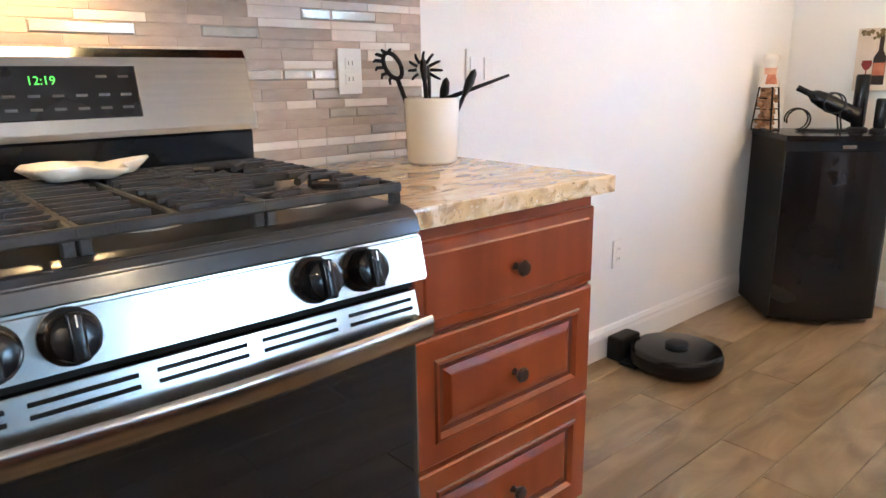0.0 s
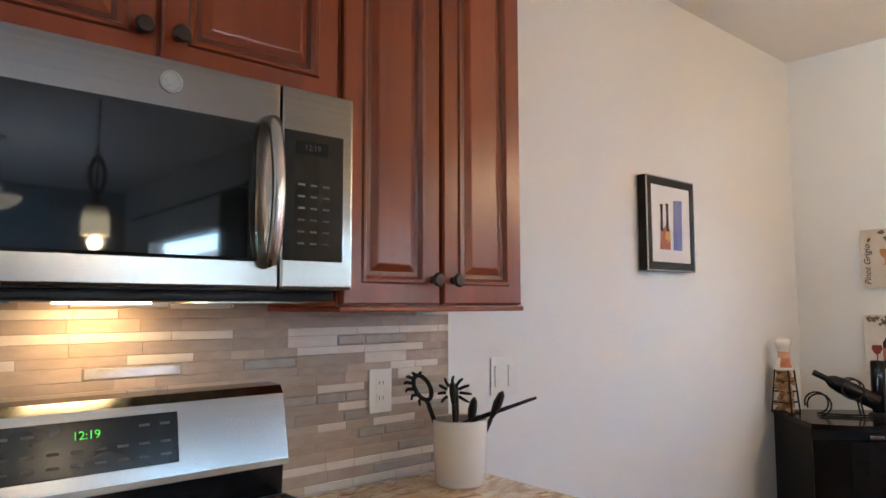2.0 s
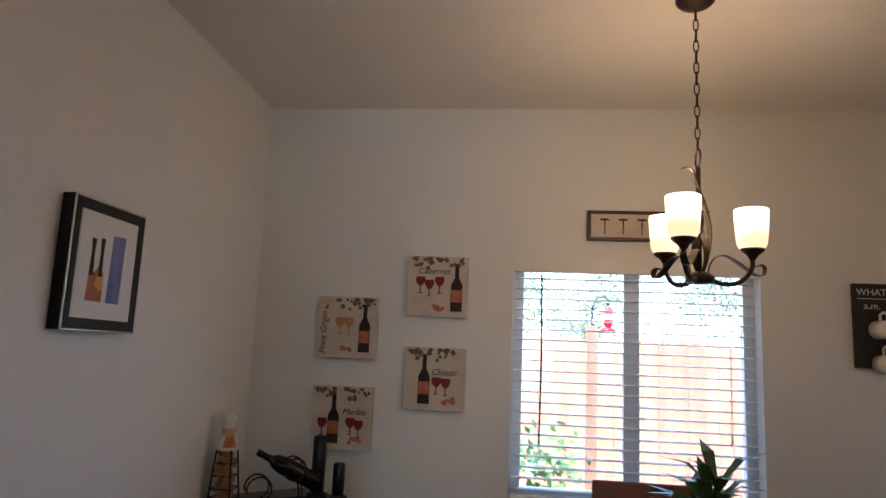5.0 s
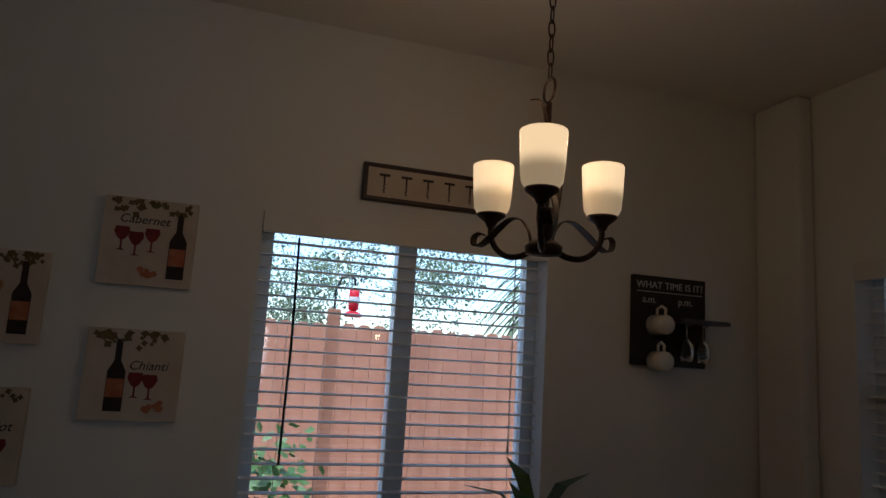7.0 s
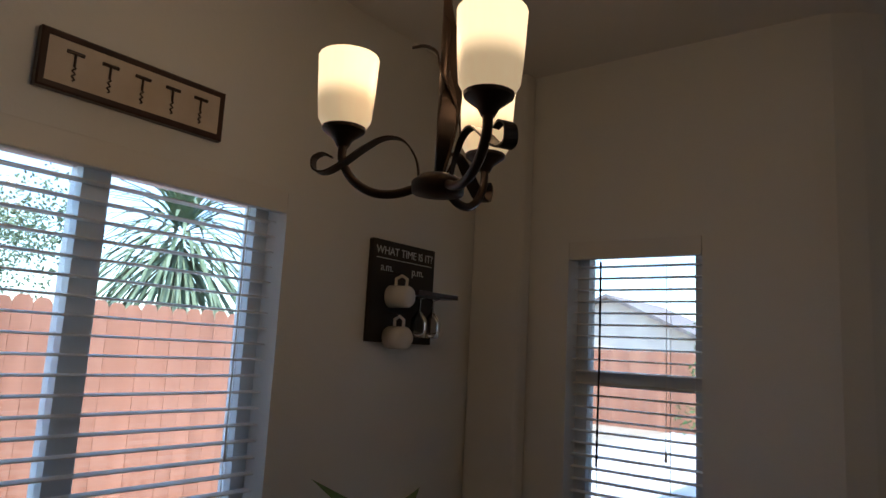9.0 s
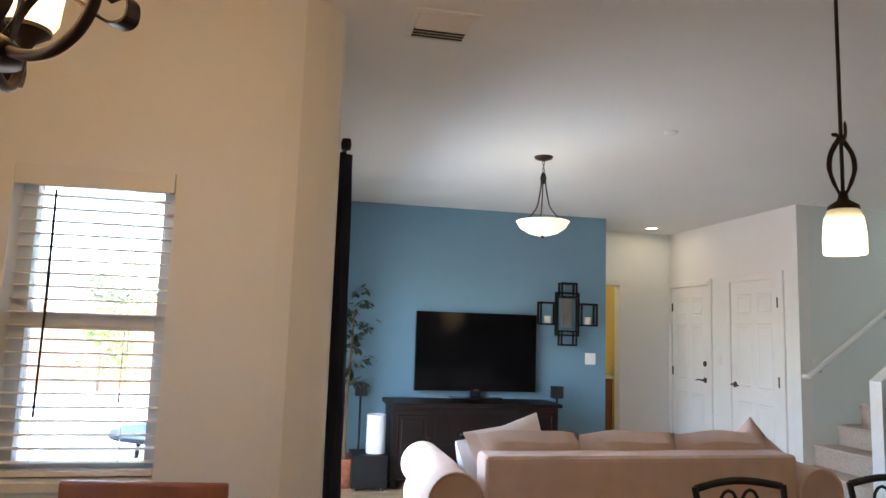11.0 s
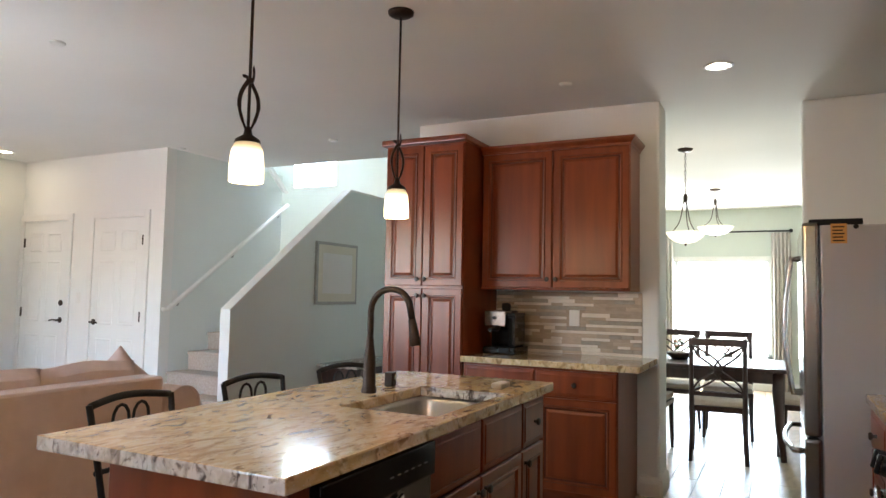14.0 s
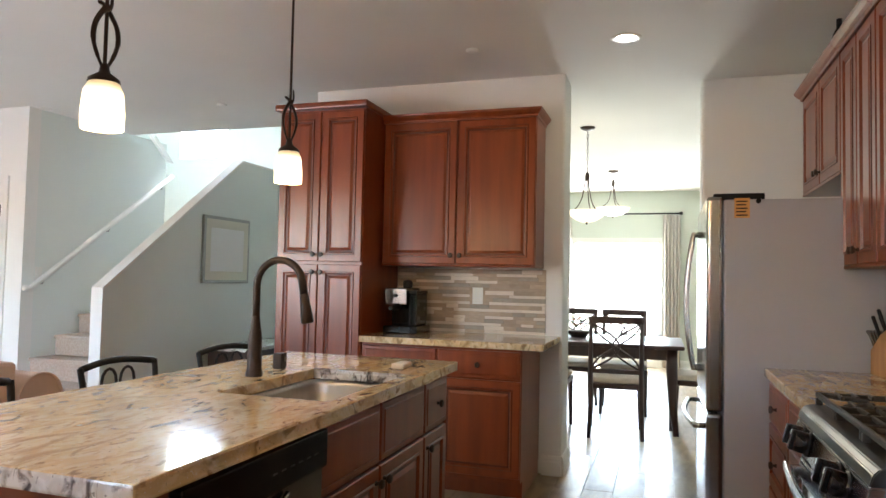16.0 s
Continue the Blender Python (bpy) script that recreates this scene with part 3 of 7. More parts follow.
UB, UT = 1.40, 2.36
W3 = [("slab", 0.677, 0.853, [0.54]), ("drawer", 0.40, 0.667, [0.54]), ("drawer", 0.115, 0.388, [0.54])]
base_cabinet(pose(0.685, -0.012, 0), 0.54, 0.638, W3, "red-brown cherry drawer cabinet with three drawers beside the range")
base_cabinet(pose(-0.605, -0.012, 0), 0.472, 0.638, [("slab", 0.70, 0.865, [0.472]), ("door", 0.125, 0.69, [0.236, 0.236])], "red-brown cherry base cabinet beside the range")
base_cabinet(pose(-1.09, -0.012, 0), 0.488, 0.638, [("slab", 0.70, 0.865, [0.488]), ("drawer", 0.425, 0.69, [0.488]), ("drawer", 0.125, 0.415, [0.488])], "red-brown cherry drawer cabinet beside the refrigerator")
upper_cabinet(pose(0.674, -0.002, 0), 0.546, 0.335, UB, UT, 2, "tall two-door cherry wall cabinet beside the microwave")
upper_cabinet(pose(0.028, -0.002, 0), 0.735, 0.335, 1.815, UT, 2, "short cherry wall cabinet above the microwave", sides=(0, 0))
upper_cabinet(pose(-0.634, -0.002, 0), 0.58, 0.335, UB, UT, 2, "tall two-door cherry wall cabinet next to the hood", sides=(0, 0))
upper_cabinet(pose(-1.197, -0.002, 0), 0.54, 0.335, UB, UT, 2, "tall two-door cherry wall cabinet beside the refrigerator", sides=(0, 0))
upper_cabinet(pose(-1.905, -0.002, 0), 0.87, 0.335, 1.83, UT, 2, "short cherry cabinet above the refrigerator", sides=(1, 0))


def worktop(name, outline, z0, z1, label, hole=None, rough=None):
    """A slab with worn, rounded edges; hole: x0, x1, y0, y1 cut out for a sink."""
    t = thing(name, pose(0, 0, 0), label, "worktop")
    x0, x1, y0, y1 = outline
    bm = bmesh.new()
    if hole:
        a, b, c, d = hole
        for r in ((x0, a, y0, y1), (b, x1, y0, y1), (a, b, y0, c), (a, b, d, y1)):
            box(*r, z0, z1, bm=bm)
        bmesh.ops.remove_doubles(bm, verts=bm.verts, dist=1e-5)
        dup = {}
        for f in bm.faces:
            dup.setdefault(tuple(round(v, 4) for v in f.calc_center_median()), []).append(f)
        bmesh.ops.delete(bm, geom=[f for fs in dup.values() if len(fs) > 1 for f in fs], context="FACES")
    else:
        box(x0, x1, y0, y1, z0, z1, bm=bm)
    es = [e for e in bm.edges if len(e.link_faces) == 2 and e.calc_face_angle(0) > 0.5]
    bmesh.ops.bevel(bm, geom=es, offset=0.006, segments=2, profile=0.6, affect="EDGES")
    bm.normal_update()
    # the rough end face takes the stone with window daylight in its colour
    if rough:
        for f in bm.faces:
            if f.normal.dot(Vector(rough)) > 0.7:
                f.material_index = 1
    part("slab", bm, [GRANITE, GRANITE_DAYLIT], t)
    return t


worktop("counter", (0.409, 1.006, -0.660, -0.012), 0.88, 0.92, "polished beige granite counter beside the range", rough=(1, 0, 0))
worktop("counter", (-1.385, -0.365, -0.660, -0.012), 0.88, 0.92, "polished beige granite counter beside the refrigerator")

# ---- gas range ----
R = thing("gas_range", pose(0.022, -0.012, 0), "stainless steel gas range with black cooktop and grates", "range")
part("body", box(-0.378, 0.378, -0.63, -0.01, 0.02, 0.895), BLACK, R)
# sloped control panel
bm = bmesh.new()
prof = [(-0.63, 0.808), (-0.702, 0.812), (-0.684, 0.886), (-0.66, 0.890), (-0.60, 0.890), (-0.60, 0.808)]
ra = [bm.verts.new((-0.38, y, z)) for y, z in prof]
rb = [bm.verts.new((0.38, y, z)) for y, z in prof]
for i in range(len(prof)):
    bm.faces.new((ra[i], ra[(i + 1) % len(prof)], rb[(i + 1) % len(prof)], rb[i]))
bm.faces.new(ra[::-1])
bm.faces.new(rb)
bmesh.ops.recalc_face_normals(bm, faces=bm.faces)
bmesh.ops.bevel(bm, geom=list(bm.edges), offset=0.004, segments=2, affect="EDGES")
part("control_panel", bm, STEEL, R)
bm = bmesh.new()
prof = [(-0.06, 0.889), (-0.684, 0.889), (-0.676, 0.914), (-0.664, 0.926), (-0.64, 0.931), (-0.06, 0.931)]
ra = [bm.verts.new((-0.3805, y, z)) for y, z in prof]
rb = [bm.verts.new((0.3805, y, z)) for y, z in prof]
for i in range(len(prof)):
    bm.faces.new((ra[i], ra[(i + 1) % len(prof)], rb[(i + 1) % len(prof)], rb[i]))
bm.faces.new(ra[::-1])
bm.faces.new(rb)
bmesh.ops.recalc_face_normals(bm, faces=bm.faces)
bmesh.ops.bevel(bm, geom=list(bm.edges), offset=0.0025, segments=2, affect="EDGES")
part("cooktop", bm, LIP, R, "glossy charcoal cooktop with a rolled front lip")
part("shadow_gap", box(-0.376, 0.376, -0.66, -0.60, 0.788, 0.808), VOID, R, "dark gap above the oven door")
for x in (-0.243, -0.160, 0.167, 0.250):
    bm = lathe([(0.035, 0), (0.035, 0.004), (0.030, 0.008), (0.0295, 0.030), (0.027, 0.037), (0.020, 0.040), (0, 0.040)], 28)
    box(-0.0085, 0.0085, -0.0285, 0.0285, 0.024, 0.050, 0.005, bm=bm, seg=3)
    bmesh.ops.rotate(bm, verts=bm.verts, matrix=Matrix.Rotation(radians(76), 3, "X"))
    k = part("burner_knob", bm, BLACK, R, "glossy black burner knob", smooth=True)
    k.location = (x, -0.694, 0.852)
    part("pointer_mark", box(-0.0008, 0.0008, 0.012, 0.026, 0.0502, 0.0508), PLATE, k).matrix_basis = Matrix.Rotation(radians(76), 4, "X")
# oven door
door = part("oven_door", box(-0.375, 0.375, -0.672, -0.632, 0.20, 0.786, 0.006), STEEL, R)
part("door_glass", panelled(-0.368, 0.368, 0.215, 0.722, -0.674, [(0, 0), (0.01, 0.002)], 0.004), OVENGLASS, door, "dark oven window")
vt = part("vent_trim", box(-0.374, 0.374, -0.036, 0.036, -0.004, 0.004, 0.002), STEEL, door, "slanted steel vent strip")
vt.matrix_basis = pose(0, -0.677, 0.752, 74, 0, 0)
for g in (-0.298, -0.149, 0.0, 0.149, 0.298):
    for k in range(2):
        part("vent_slot", box(g - 0.063, g + 0.063, 0.003 + k * 0.015, 0.009 + k * 0.015, 0.003, 0.0046, 0.0005), VOID, vt, "black vent slot")
bm = bmesh.new()
rings = []
for i in range(25):
    x = -0.368 + 0.736 * i / 24
    bow = 0.020 * math.sin(math.pi * i / 24)
    c = Vector((x, -0.716 - bow, 0.733))
    rings.append([bm.verts.new(c + Vector((0, 0.012 * math.cos(2 * math.pi * k / 14) - 0.004 * math.sin(2 * math.pi * k / 14), 0.023 * math.sin(2 * math.pi * k / 14)))) for k in range(14)])
for a, b in zip(rings, rings[1:]):
    for k in range(14):
        bm.faces.new((a[k], a[(k + 1) % 14], b[(k + 1) % 14], b[k]))
bm.faces.new(rings[0][::-1])
bm.faces.new(rings[-1])
for x in (-0.352, 0.352):
    box(x - 0.014, x + 0.014, -0.712, -0.670, 0.718, 0.748, 0.004, bm=bm)
part("handle", bm, STEEL, door, "broad bowed steel door handle", smooth=True)
part("storage_drawer", box(-0.375, 0.375, -0.66, -0.632, 0.05, 0.20, 0.006), STEEL, R)
# backguard
bm = bmesh.new()
prof = [(-0.002, 0.93), (-0.080, 0.93), (-0.086, 1.026), (-0.114, 1.034), (-0.110, 1.046), (-0.080, 1.186), (-0.066, 1.203), (-0.002, 1.205)]
ra = [bm.verts.new((-0.38, y, z)) for y, z in prof]
rb = [bm.verts.new((0.38, y, z)) for y, z in prof]
for i in range(len(prof)):
    f = bm.faces.new((ra[i], ra[(i + 1) % len(prof)], rb[(i + 1) % len(prof)], rb[i]))
    f.material_index = 1 if i < 2 else 0
bm.faces.new(ra[::-1])
bm.faces.new(rb)
bmesh.ops.recalc_face_normals(bm, faces=bm.faces)
part("backguard", bm, [STEEL, BLACK], R)
panel = part("clock_panel", box(-0.190, 0.140, -0.05, 0.05, -0.002, 0.003, 0.002), BLACK, R, "black touch panel")
panel.matrix_basis = pose(0, -0.0945, 1.120, 78, 0, 0)
text("12:19", 0.022, pose(-0.03, 0.022, 0.0045), panel, GREEN, "clock_digits")
for x in (-0.165, -0.125, -0.085, -0.045, -0.005, 0.035, 0.075, 0.115):
    for y in (0.03, -0.005, -0.03):
        if abs(x + 0.025) < 0.07 and y > 0.02:
            continue
        part("key_mark", box(x - 0.011, x + 0.009, y - 0.003, y + 0.002, 0.003, 0.0038), GREYPRINT, panel)
# grates and burners
for gx in (-0.252, 0.0, 0.252):
    bm = bmesh.new()
    w, zt = 0.122, 0.968
    for y in (-0.630, -0.360, -0.105):
        box(gx - w, gx + w, y - 0.006, y + 0.006, zt - 0.017, zt, 0.003, bm=bm, seg=1)
    for x in (gx - w, gx + w):
        box(x - 0.006, x + 0.006, -0.636, -0.099, zt - 0.017, zt, 0.003, bm=bm, seg=1)
    fingers = (-0.582, -0.538, -0.494, -0.450, -0.406, -0.318, -0.276, -0.234, -0.192, -0.150)
    for k, y in enumerate(fingers):
        reach = (0.086, 0.066, 0.048)[min(k % 5, 4 - k % 5)]
        if gx == 0.0:
            reach = 0.104
        for sx in (-1, 1):
            x0, x1 = sorted((gx + sx * w, gx + sx * (w - reach)))
            box(x0, x1, y - 0.0048, y + 0.0048, zt - 0.009, zt + 0.003, 0.0022, bm=bm, seg=1)
    if gx:
        for by in (-0.495, -0.232):
            for sx in (-1, 1):
                for sy in (-1, 1):
                    a0, a1 = Vector((gx + sx * 0.100, by + sy * 0.112, zt - 0.006)), Vector((gx + sx * 0.022, by + sy * 0.026, zt - 0.006))
                    tube([a0, a0.lerp(a1, 0.5), a1], 0.0075, 6, bm)
    else:
        box(gx - 0.006, gx + 0.006, -0.630, -0.105, zt - 0.017, zt + 0.001, 0.003, bm=bm, seg=1)
    for x in (gx - w + 0.006, gx + w - 0.006):
        for y in (-0.628, -0.360, -0.108):
            box(x - 0.008, x + 0.008, y - 0.009, y + 0.009, 0.930, zt - 0.016, 0.002, bm=bm, seg=1)
    part("grate", bm, IRON, R, "cast iron burner grate")
    for by in (-0.495, -0.232):
        if gx == 0.0 and by == -0.232:
            continue
        bm = lathe([(0.058, 0), (0.056, 0.005), (0.044, 0.007), (0.042, 0.013)], 24, at=(gx, by, 0.931))
        b = part("burner", bm, SINKSTEEL, R, "pale metal burner ring", smooth=True)
        part("burner_cap", lathe([(0.040, 0.013), (0.042, 0.017), (0.036, 0.022), (0, 0.023)], 24, at=(gx, by, 0.931)), IRON, b, "black burner cap", smooth=True)

# ---- microwave hood ----
M = thing("microwave", pose(0, -0.002, 0), "stainless over-range microwave with black glass door", "microwave")
MB, MT = 1.412, 1.795
part("body", box(-0.378, 0.378, -0.365, 0, MB, MT - 0.001), BLACKMAT, M)
dr = part("door", box(-0.378, 0.226, -0.402, -0.366, MB + 0.002, MT - 0.003, 0.006), STEEL, M)
part("door_window", panelled(-0.36, 0.185, MB + 0.05, MT - 0.085, -0.4025, [(0, 0), (0.006, 0.002)], 0.003), OVENGLASS, dr, "dark microwave window")
pts = [(0.203, -0.402, MB + 0.05)] + [(0.203, -0.425 - 0.022 * math.sin(math.pi * i / 14), MB + 0.052 + 0.248 * i / 14) for i in range(15)] + [(0.203, -0.402, MB + 0.302)]
part("handle", tube(pts, 0.016, 10, flat=0.7), CHROME, dr, "bowed steel handle", smooth=True)
part("badge", lathe([(0.019, 0), (0.019, 0.002), (0, 0.0025)], 20), CHROME, dr, "round maker's badge").matrix_basis = pose(0.028, -0.402, MT - 0.042, 90, 0, 0)
part("badge_ring", tube([(0.028 + 0.0155 * math.cos(math.pi * i / 10), -0.4048, MT - 0.042 + 0.0155 * math.sin(math.pi * i / 10)) for i in range(21)], 0.0010, 6), SILVER, dr)
part("badge_mark", box(0.021, 0.035, -0.4052, -0.4046, MT - 0.048, MT - 0.036, 0.002), SILVER, dr)
cp = part("control_panel", box(0.229, 0.384, -0.402, -0.366, MB + 0.002, MT - 0.003, 0.006), STEEL, M)
part("keypad", box(0.234, 0.360, -0.405, -0.4015, MB + 0.055, MT - 0.085, 0.002), OVENGLASS, cp, "black keypad")
part("display", box(0.258, 0.325, -0.4062, -0.405, MT - 0.128, MT - 0.103), VOID, cp)
text("12:19", 0.016, pose(0.291, -0.4068, MT - 0.1155, 90, 0, 0), cp, GREYPRINT, "clock_digits")
for k in range(6):
    for j in range(3):
        part("key_mark", box(0.262 + j * 0.026, 0.276 + j * 0.026, -0.4058, -0.405, MB + 0.085 + k * 0.022, MB + 0.089 + k * 0.022), GREYPRINT, cp)
bm = box(-0.37, 0.37, -0.36, -0.02, MB - 0.02, MB - 0.001, 0.006)
ub = part("underside", bm, BLACKMAT, M)
part("lamp_lens", box(-0.07, 0.09, -0.14, -0.07, MB - 0.024, MB - 0.020), HOODGLOW, ub, "lit warm hood lamp")
for gx in (-0.27, 0.24):
    part("grease_filter", box(gx - 0.1, gx + 0.1, -0.30, -0.10, MB - 0.023, MB - 0.020), STEEL, ub, "metal grease filter")
bulb(0.01, -0.105, MB - 0.05, 0.030, (1.0, 0.40, 0.11), 0.03)

# ---- refrigerator ----
F = thing("refrigerator", pose(-1.865, -0.03, 0), "stainless refrigerator with grey sides and curved handles", "refrigerator")
part("body", box(-0.455, 0.455, -0.795, 0.0, 0.02, 1.685, 0.008), FRIDGEGREY, F)
part("top_hinge_cover", box(-0.43, 0.44, -0.84, -0.62, 1.686, 1.715, 0.005), BLACKMAT, F)
for nm, x0, x1, z0, z1 in (("door", -0.452, -0.003, 0.70, 1.70), ("door", 0.003, 0.452, 0.70, 1.70), ("freezer_drawer", -0.452, 0.452, 0.06, 0.69)):
    d = part(nm, box(x0, x1, -0.872, -0.798, z0, z1, 0.018, seg=3), STEEL, F)
    if nm == "door":
        hx = -0.05 if x0 < -0.1 else 0.05
        pts = [(hx, -0.872, 0.85)] + [(hx, -0.912 - 0.035 * math.sin(math.pi * i / 16), 0.85 + 0.70 * i / 16) for i in range(17)] + [(hx, -0.872, 1.55)]
    else:
        pts = [(-0.38, -0.872, 0.62)] + [(-0.38 + 0.76 * i / 16, -0.917 - 0.035 * math.sin(math.pi * i / 16), 0.62) for i in range(17)] + [(0.38, -0.872, 0.62)]
    part("handle", tube(pts, 0.014, 10), CHROME, d, "curved chrome handle", smooth=True)
nt = tagged(part("magnet_note", box(-1.4095, -1.407, -0.782, -0.716, 1.598, 1.69), NOTE), "small orange printed note stuck on the refrigerator", "note")
for k in range(5):
    part("print_line", box(-1.407, -1.4065, -0.774, -0.726 - 0.006 * (k % 2), 1.608 + k * 0.016, 1.614 + k * 0.016), BLACKMAT, nt)
mg = tagged(part("round_magnet", lathe([(0.011, 0), (0.011, 0.006), (0, 0.007)], 14), BLACKMAT), "small black round magnet on the refrigerator side", "magnet")
mg.matrix_basis = pose(-1.4095, -0.68, 1.675, 0, 90, 0)

# ---- coffee bar wall: pantry, wall cabinets, base cabinets (facing +x) ----
P = thing("pantry_cabinet", pose(PX + 0.004, -3.23, 0, 0, 0, 90), "tall cherry pantry cabinet with four doors", "cabinet")
pd = 0.63
bm = box(-0.31, 0.31, -pd + 0.02, 0, 0.10, 2.38)
box(-0.309, 0.309, -pd + 0.08, -0.01, 0, 0.10, bm=bm)
part("body", bm, CHERRY, P)
part("crown", box(-0.335, 0.335, -pd - 0.03, 0, 2.381, 2.425, 0.012), CHERRY, P)
for x0, x1, kx in ((-0.305, -0.003, -0.03), (0.003, 0.305, 0.03)):
    for z0, z1, kz in ((0.12, 1.365, 1.315), (1.385, 2.365, 1.43)):
        f = part("door", panelled(x0, x1, z0, z1, -pd + 0.003, RAISED, 0.017, dark=DARKLINE), [CHERRY, GLAZE], P)
        add_knob(f, kx, -pd, kz)
upper_cabinet(pose(PX + 0.004, -2.385, 0, 0, 0, 90), 1.045, 0.335, UB, 2.335, 2, "cherry wall cabinet with two doors above the coffee bar", sides=(0, 1))
base_cabinet(pose(PX + 0.004, -2.395, 0, 0, 0, 90), 1.03, 0.62, [("slab", 0.70, 0.862, [0.505, 0.525]), ("door", 0.125, 0.69, [0.505, 0.525])], "red-brown cherry coffee bar base cabinet")
worktop("counter", (PX + 0.004, PX + 0.655, -2.915, -1.745), 0.88, 0.92, "polished beige granite coffee bar counter")

# ---- island ----
IX0, IX1, IY0, IY1 = -0.945, 1.01, -2.83, -1.965
I = thing("island_cabinet", pose(0, 0, 0), "red-brown cherry kitchen island base", "cabinet")
bm = box(IX0 + 0.04, 0.28, -2.58, IY1 - 0.055, 0.10, 0.66)
box(IX0 + 0.04, -0.50, -2.58, IY1 - 0.055, 0.661, 0.879, bm=bm)
box(0.20, 0.28, -2.58, IY1 - 0.055, 0.661, 0.879, bm=bm)
box(-0.499, 0.199, -2.027, IY1 - 0.055, 0.661, 0.879, bm=bm)
part("body", bm, CHERRY, I)
part("end_panel", box(0.872, 0.955, -2.60, IY1 - 0.035, 0.0, 0.88, 0.003), CHERRY, I)
part("back_panel", box(IX0 + 0.04, 0.872, -2.60, -2.581, 0.0, 0.88), CHERRY, I)
part("toe_kick", box(IX0 + 0.05, 0.87, -2.58, IY1 - 0.12, 0.0, 0.099), DARKWOOD, I)
FY = IY1 - 0.035
# fronts face +y
for kind, x0, x1, z0, z1, kx in (("drawer_front", -0.160, 0.280, 0.665, 0.862, None), ("drawer_front", -0.605, -0.172, 0.665, 0.862, None), ("drawer", -0.900, -0.617, 0.665, 0.862, -0.76),
                             ("door", -0.160, 0.280, 0.12, 0.652, -0.132), ("door", -0.605, -0.172, 0.12, 0.652, -0.200), ("door", -0.900, -0.617, 0.12, 0.652, -0.645)):
    bm = panelled(-x1, -x0, z0, z1, -0.02, SLABF if "drawer" in kind else ([(i * 0.5, d) for i, d in RAISED] if x1 - x0 < 0.2 else RAISED), 0.017, dark=() if "drawer" in kind else DARKLINE)
    f = part(kind, bm, [CHERRY, GLAZE], I)
    f.matrix_basis = pose(0, FY - 0.02, 0, 0, 0, 180)
    if kx is not None:
        add_knob(f, -kx, -0.02, (z0 + z1) / 2 if kind == "drawer" else z1 - 0.05)
D = thing("dishwasher", pose(0.582, FY, 0, 0, 0, 180), "stainless dishwasher with black control strip under the island top", "dishwasher")
part("body", box(-0.296, 0.296, 0.0, 0.5, 0.10, 0.875), BLACKMAT, D)
dd = part("door", box(-0.297, 0.297, -0.02, -0.001, 0.11, 0.768, 0.004), STEEL, D)
ctl = part("control_strip", box(-0.297, 0.297, -0.035, -0.001, 0.770, 0.872, 0.006), BLACK, D)
part("pocket_handle", tube([(-0.10 + 0.2 * i / 12, -0.030 - 0.012 * math.sin(math.pi * i / 12), 0.752 - 0.03 * math.sin(math.pi * i / 12)) for i in range(13)], 0.008, 8), STEEL, dd, "curved steel pocket handle", smooth=True)
for k in range(6):
    part("key_mark", box(0.02 + k * 0.04, 0.04 + k * 0.04, -0.0362, -0.035, 0.815, 0.819), GREYPRINT, ctl)
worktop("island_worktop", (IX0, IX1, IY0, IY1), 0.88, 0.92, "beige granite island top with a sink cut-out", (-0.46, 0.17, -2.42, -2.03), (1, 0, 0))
S = thing("kitchen_sink", pose(-0.145, -2.225, 0.878), "stainless undermount sink in the island", "sink")
bm = bmesh.new()
rings = []
for inset, z in ((-0.012, 0.0), (0.0, 0.0), (0.005, -0.02), (0.012, -0.16), (0.05, -0.185), (0.20, -0.19)):
    a, b = 0.315 - inset, max(0.195 - inset, 0.01)
    r = 0.06 if inset < 0.1 else 0.01
    ring = []
    for cx, cy, a0 in ((a - r, b - r, 0), (-(a - r), b - r, 90), (-(a - r), -(b - r), 180), (a - r, -(b - r), 270)):
        for i in range(5):
            t = radians(a0 + 90 * i / 4)
            ring.append(bm.verts.new((cx + r * math.cos(t), cy + r * math.sin(t), z)))
    rings.append(ring)
for a, b in zip(rings, rings[1:]):
    for i in range(len(a)):
        bm.faces.new((a[i], a[(i + 1) % len(a)], b[(i + 1) % len(a)], b[i]))
bm.faces.new(rings[-1])
part("basin", bm, SINKSTEEL, S, smooth=True)
part("drain", lathe([(0.045, 0), (0.04, 0.004), (0.03, 0.001), (0, 0.0)], 20, at=(0, 0, -0.189)), SINKSTEEL, S)

FA = thing("faucet", pose(-0.174, -2.51, 0.92), "dark bronze pull-down gooseneck faucet on the island", "faucet")
part("base", lathe([(0.031, 0), (0.031, 0.012), (0.027, 0.03), (0.024, 0.14), (0.0155, 0.20), (0.0145, 0.22)], 20), BRONZE, FA, smooth=True)
pts = [(0, 0, 0.20), (0, 0, 0.27)] + [(0, 0.095 - 0.095 * math.cos(radians(a)), 0.33 + 0.095 * math.sin(radians(a))) for a in range(0, 165, 11)] + [(0, 0.198, 0.29)]
part("spout", tube(pts, 0.0135, 12), BRONZE, FA, smooth=True)
part("spray_head", tube([(0, 0.194, 0.305), (0, 0.205, 0.25), (0, 0.212, 0.205), (0, 0.213, 0.20)], [0.015, 0.019, 0.023, 0.018], 14), BRONZE, FA, smooth=True)
part("lever", tube([(0.0, -0.02, 0.075), (-0.035, -0.025, 0.075), (-0.055, -0.03, 0.08), (-0.06, -0.03, 0.082)], [0.022, 0.022, 0.019, 0.012], 12), BRONZE, FA, smooth=True)
AB = thing("air_switch", pose(-0.387, -2.535, 0.92), "dark square disposal air gap beside the faucet", "sink fitting")
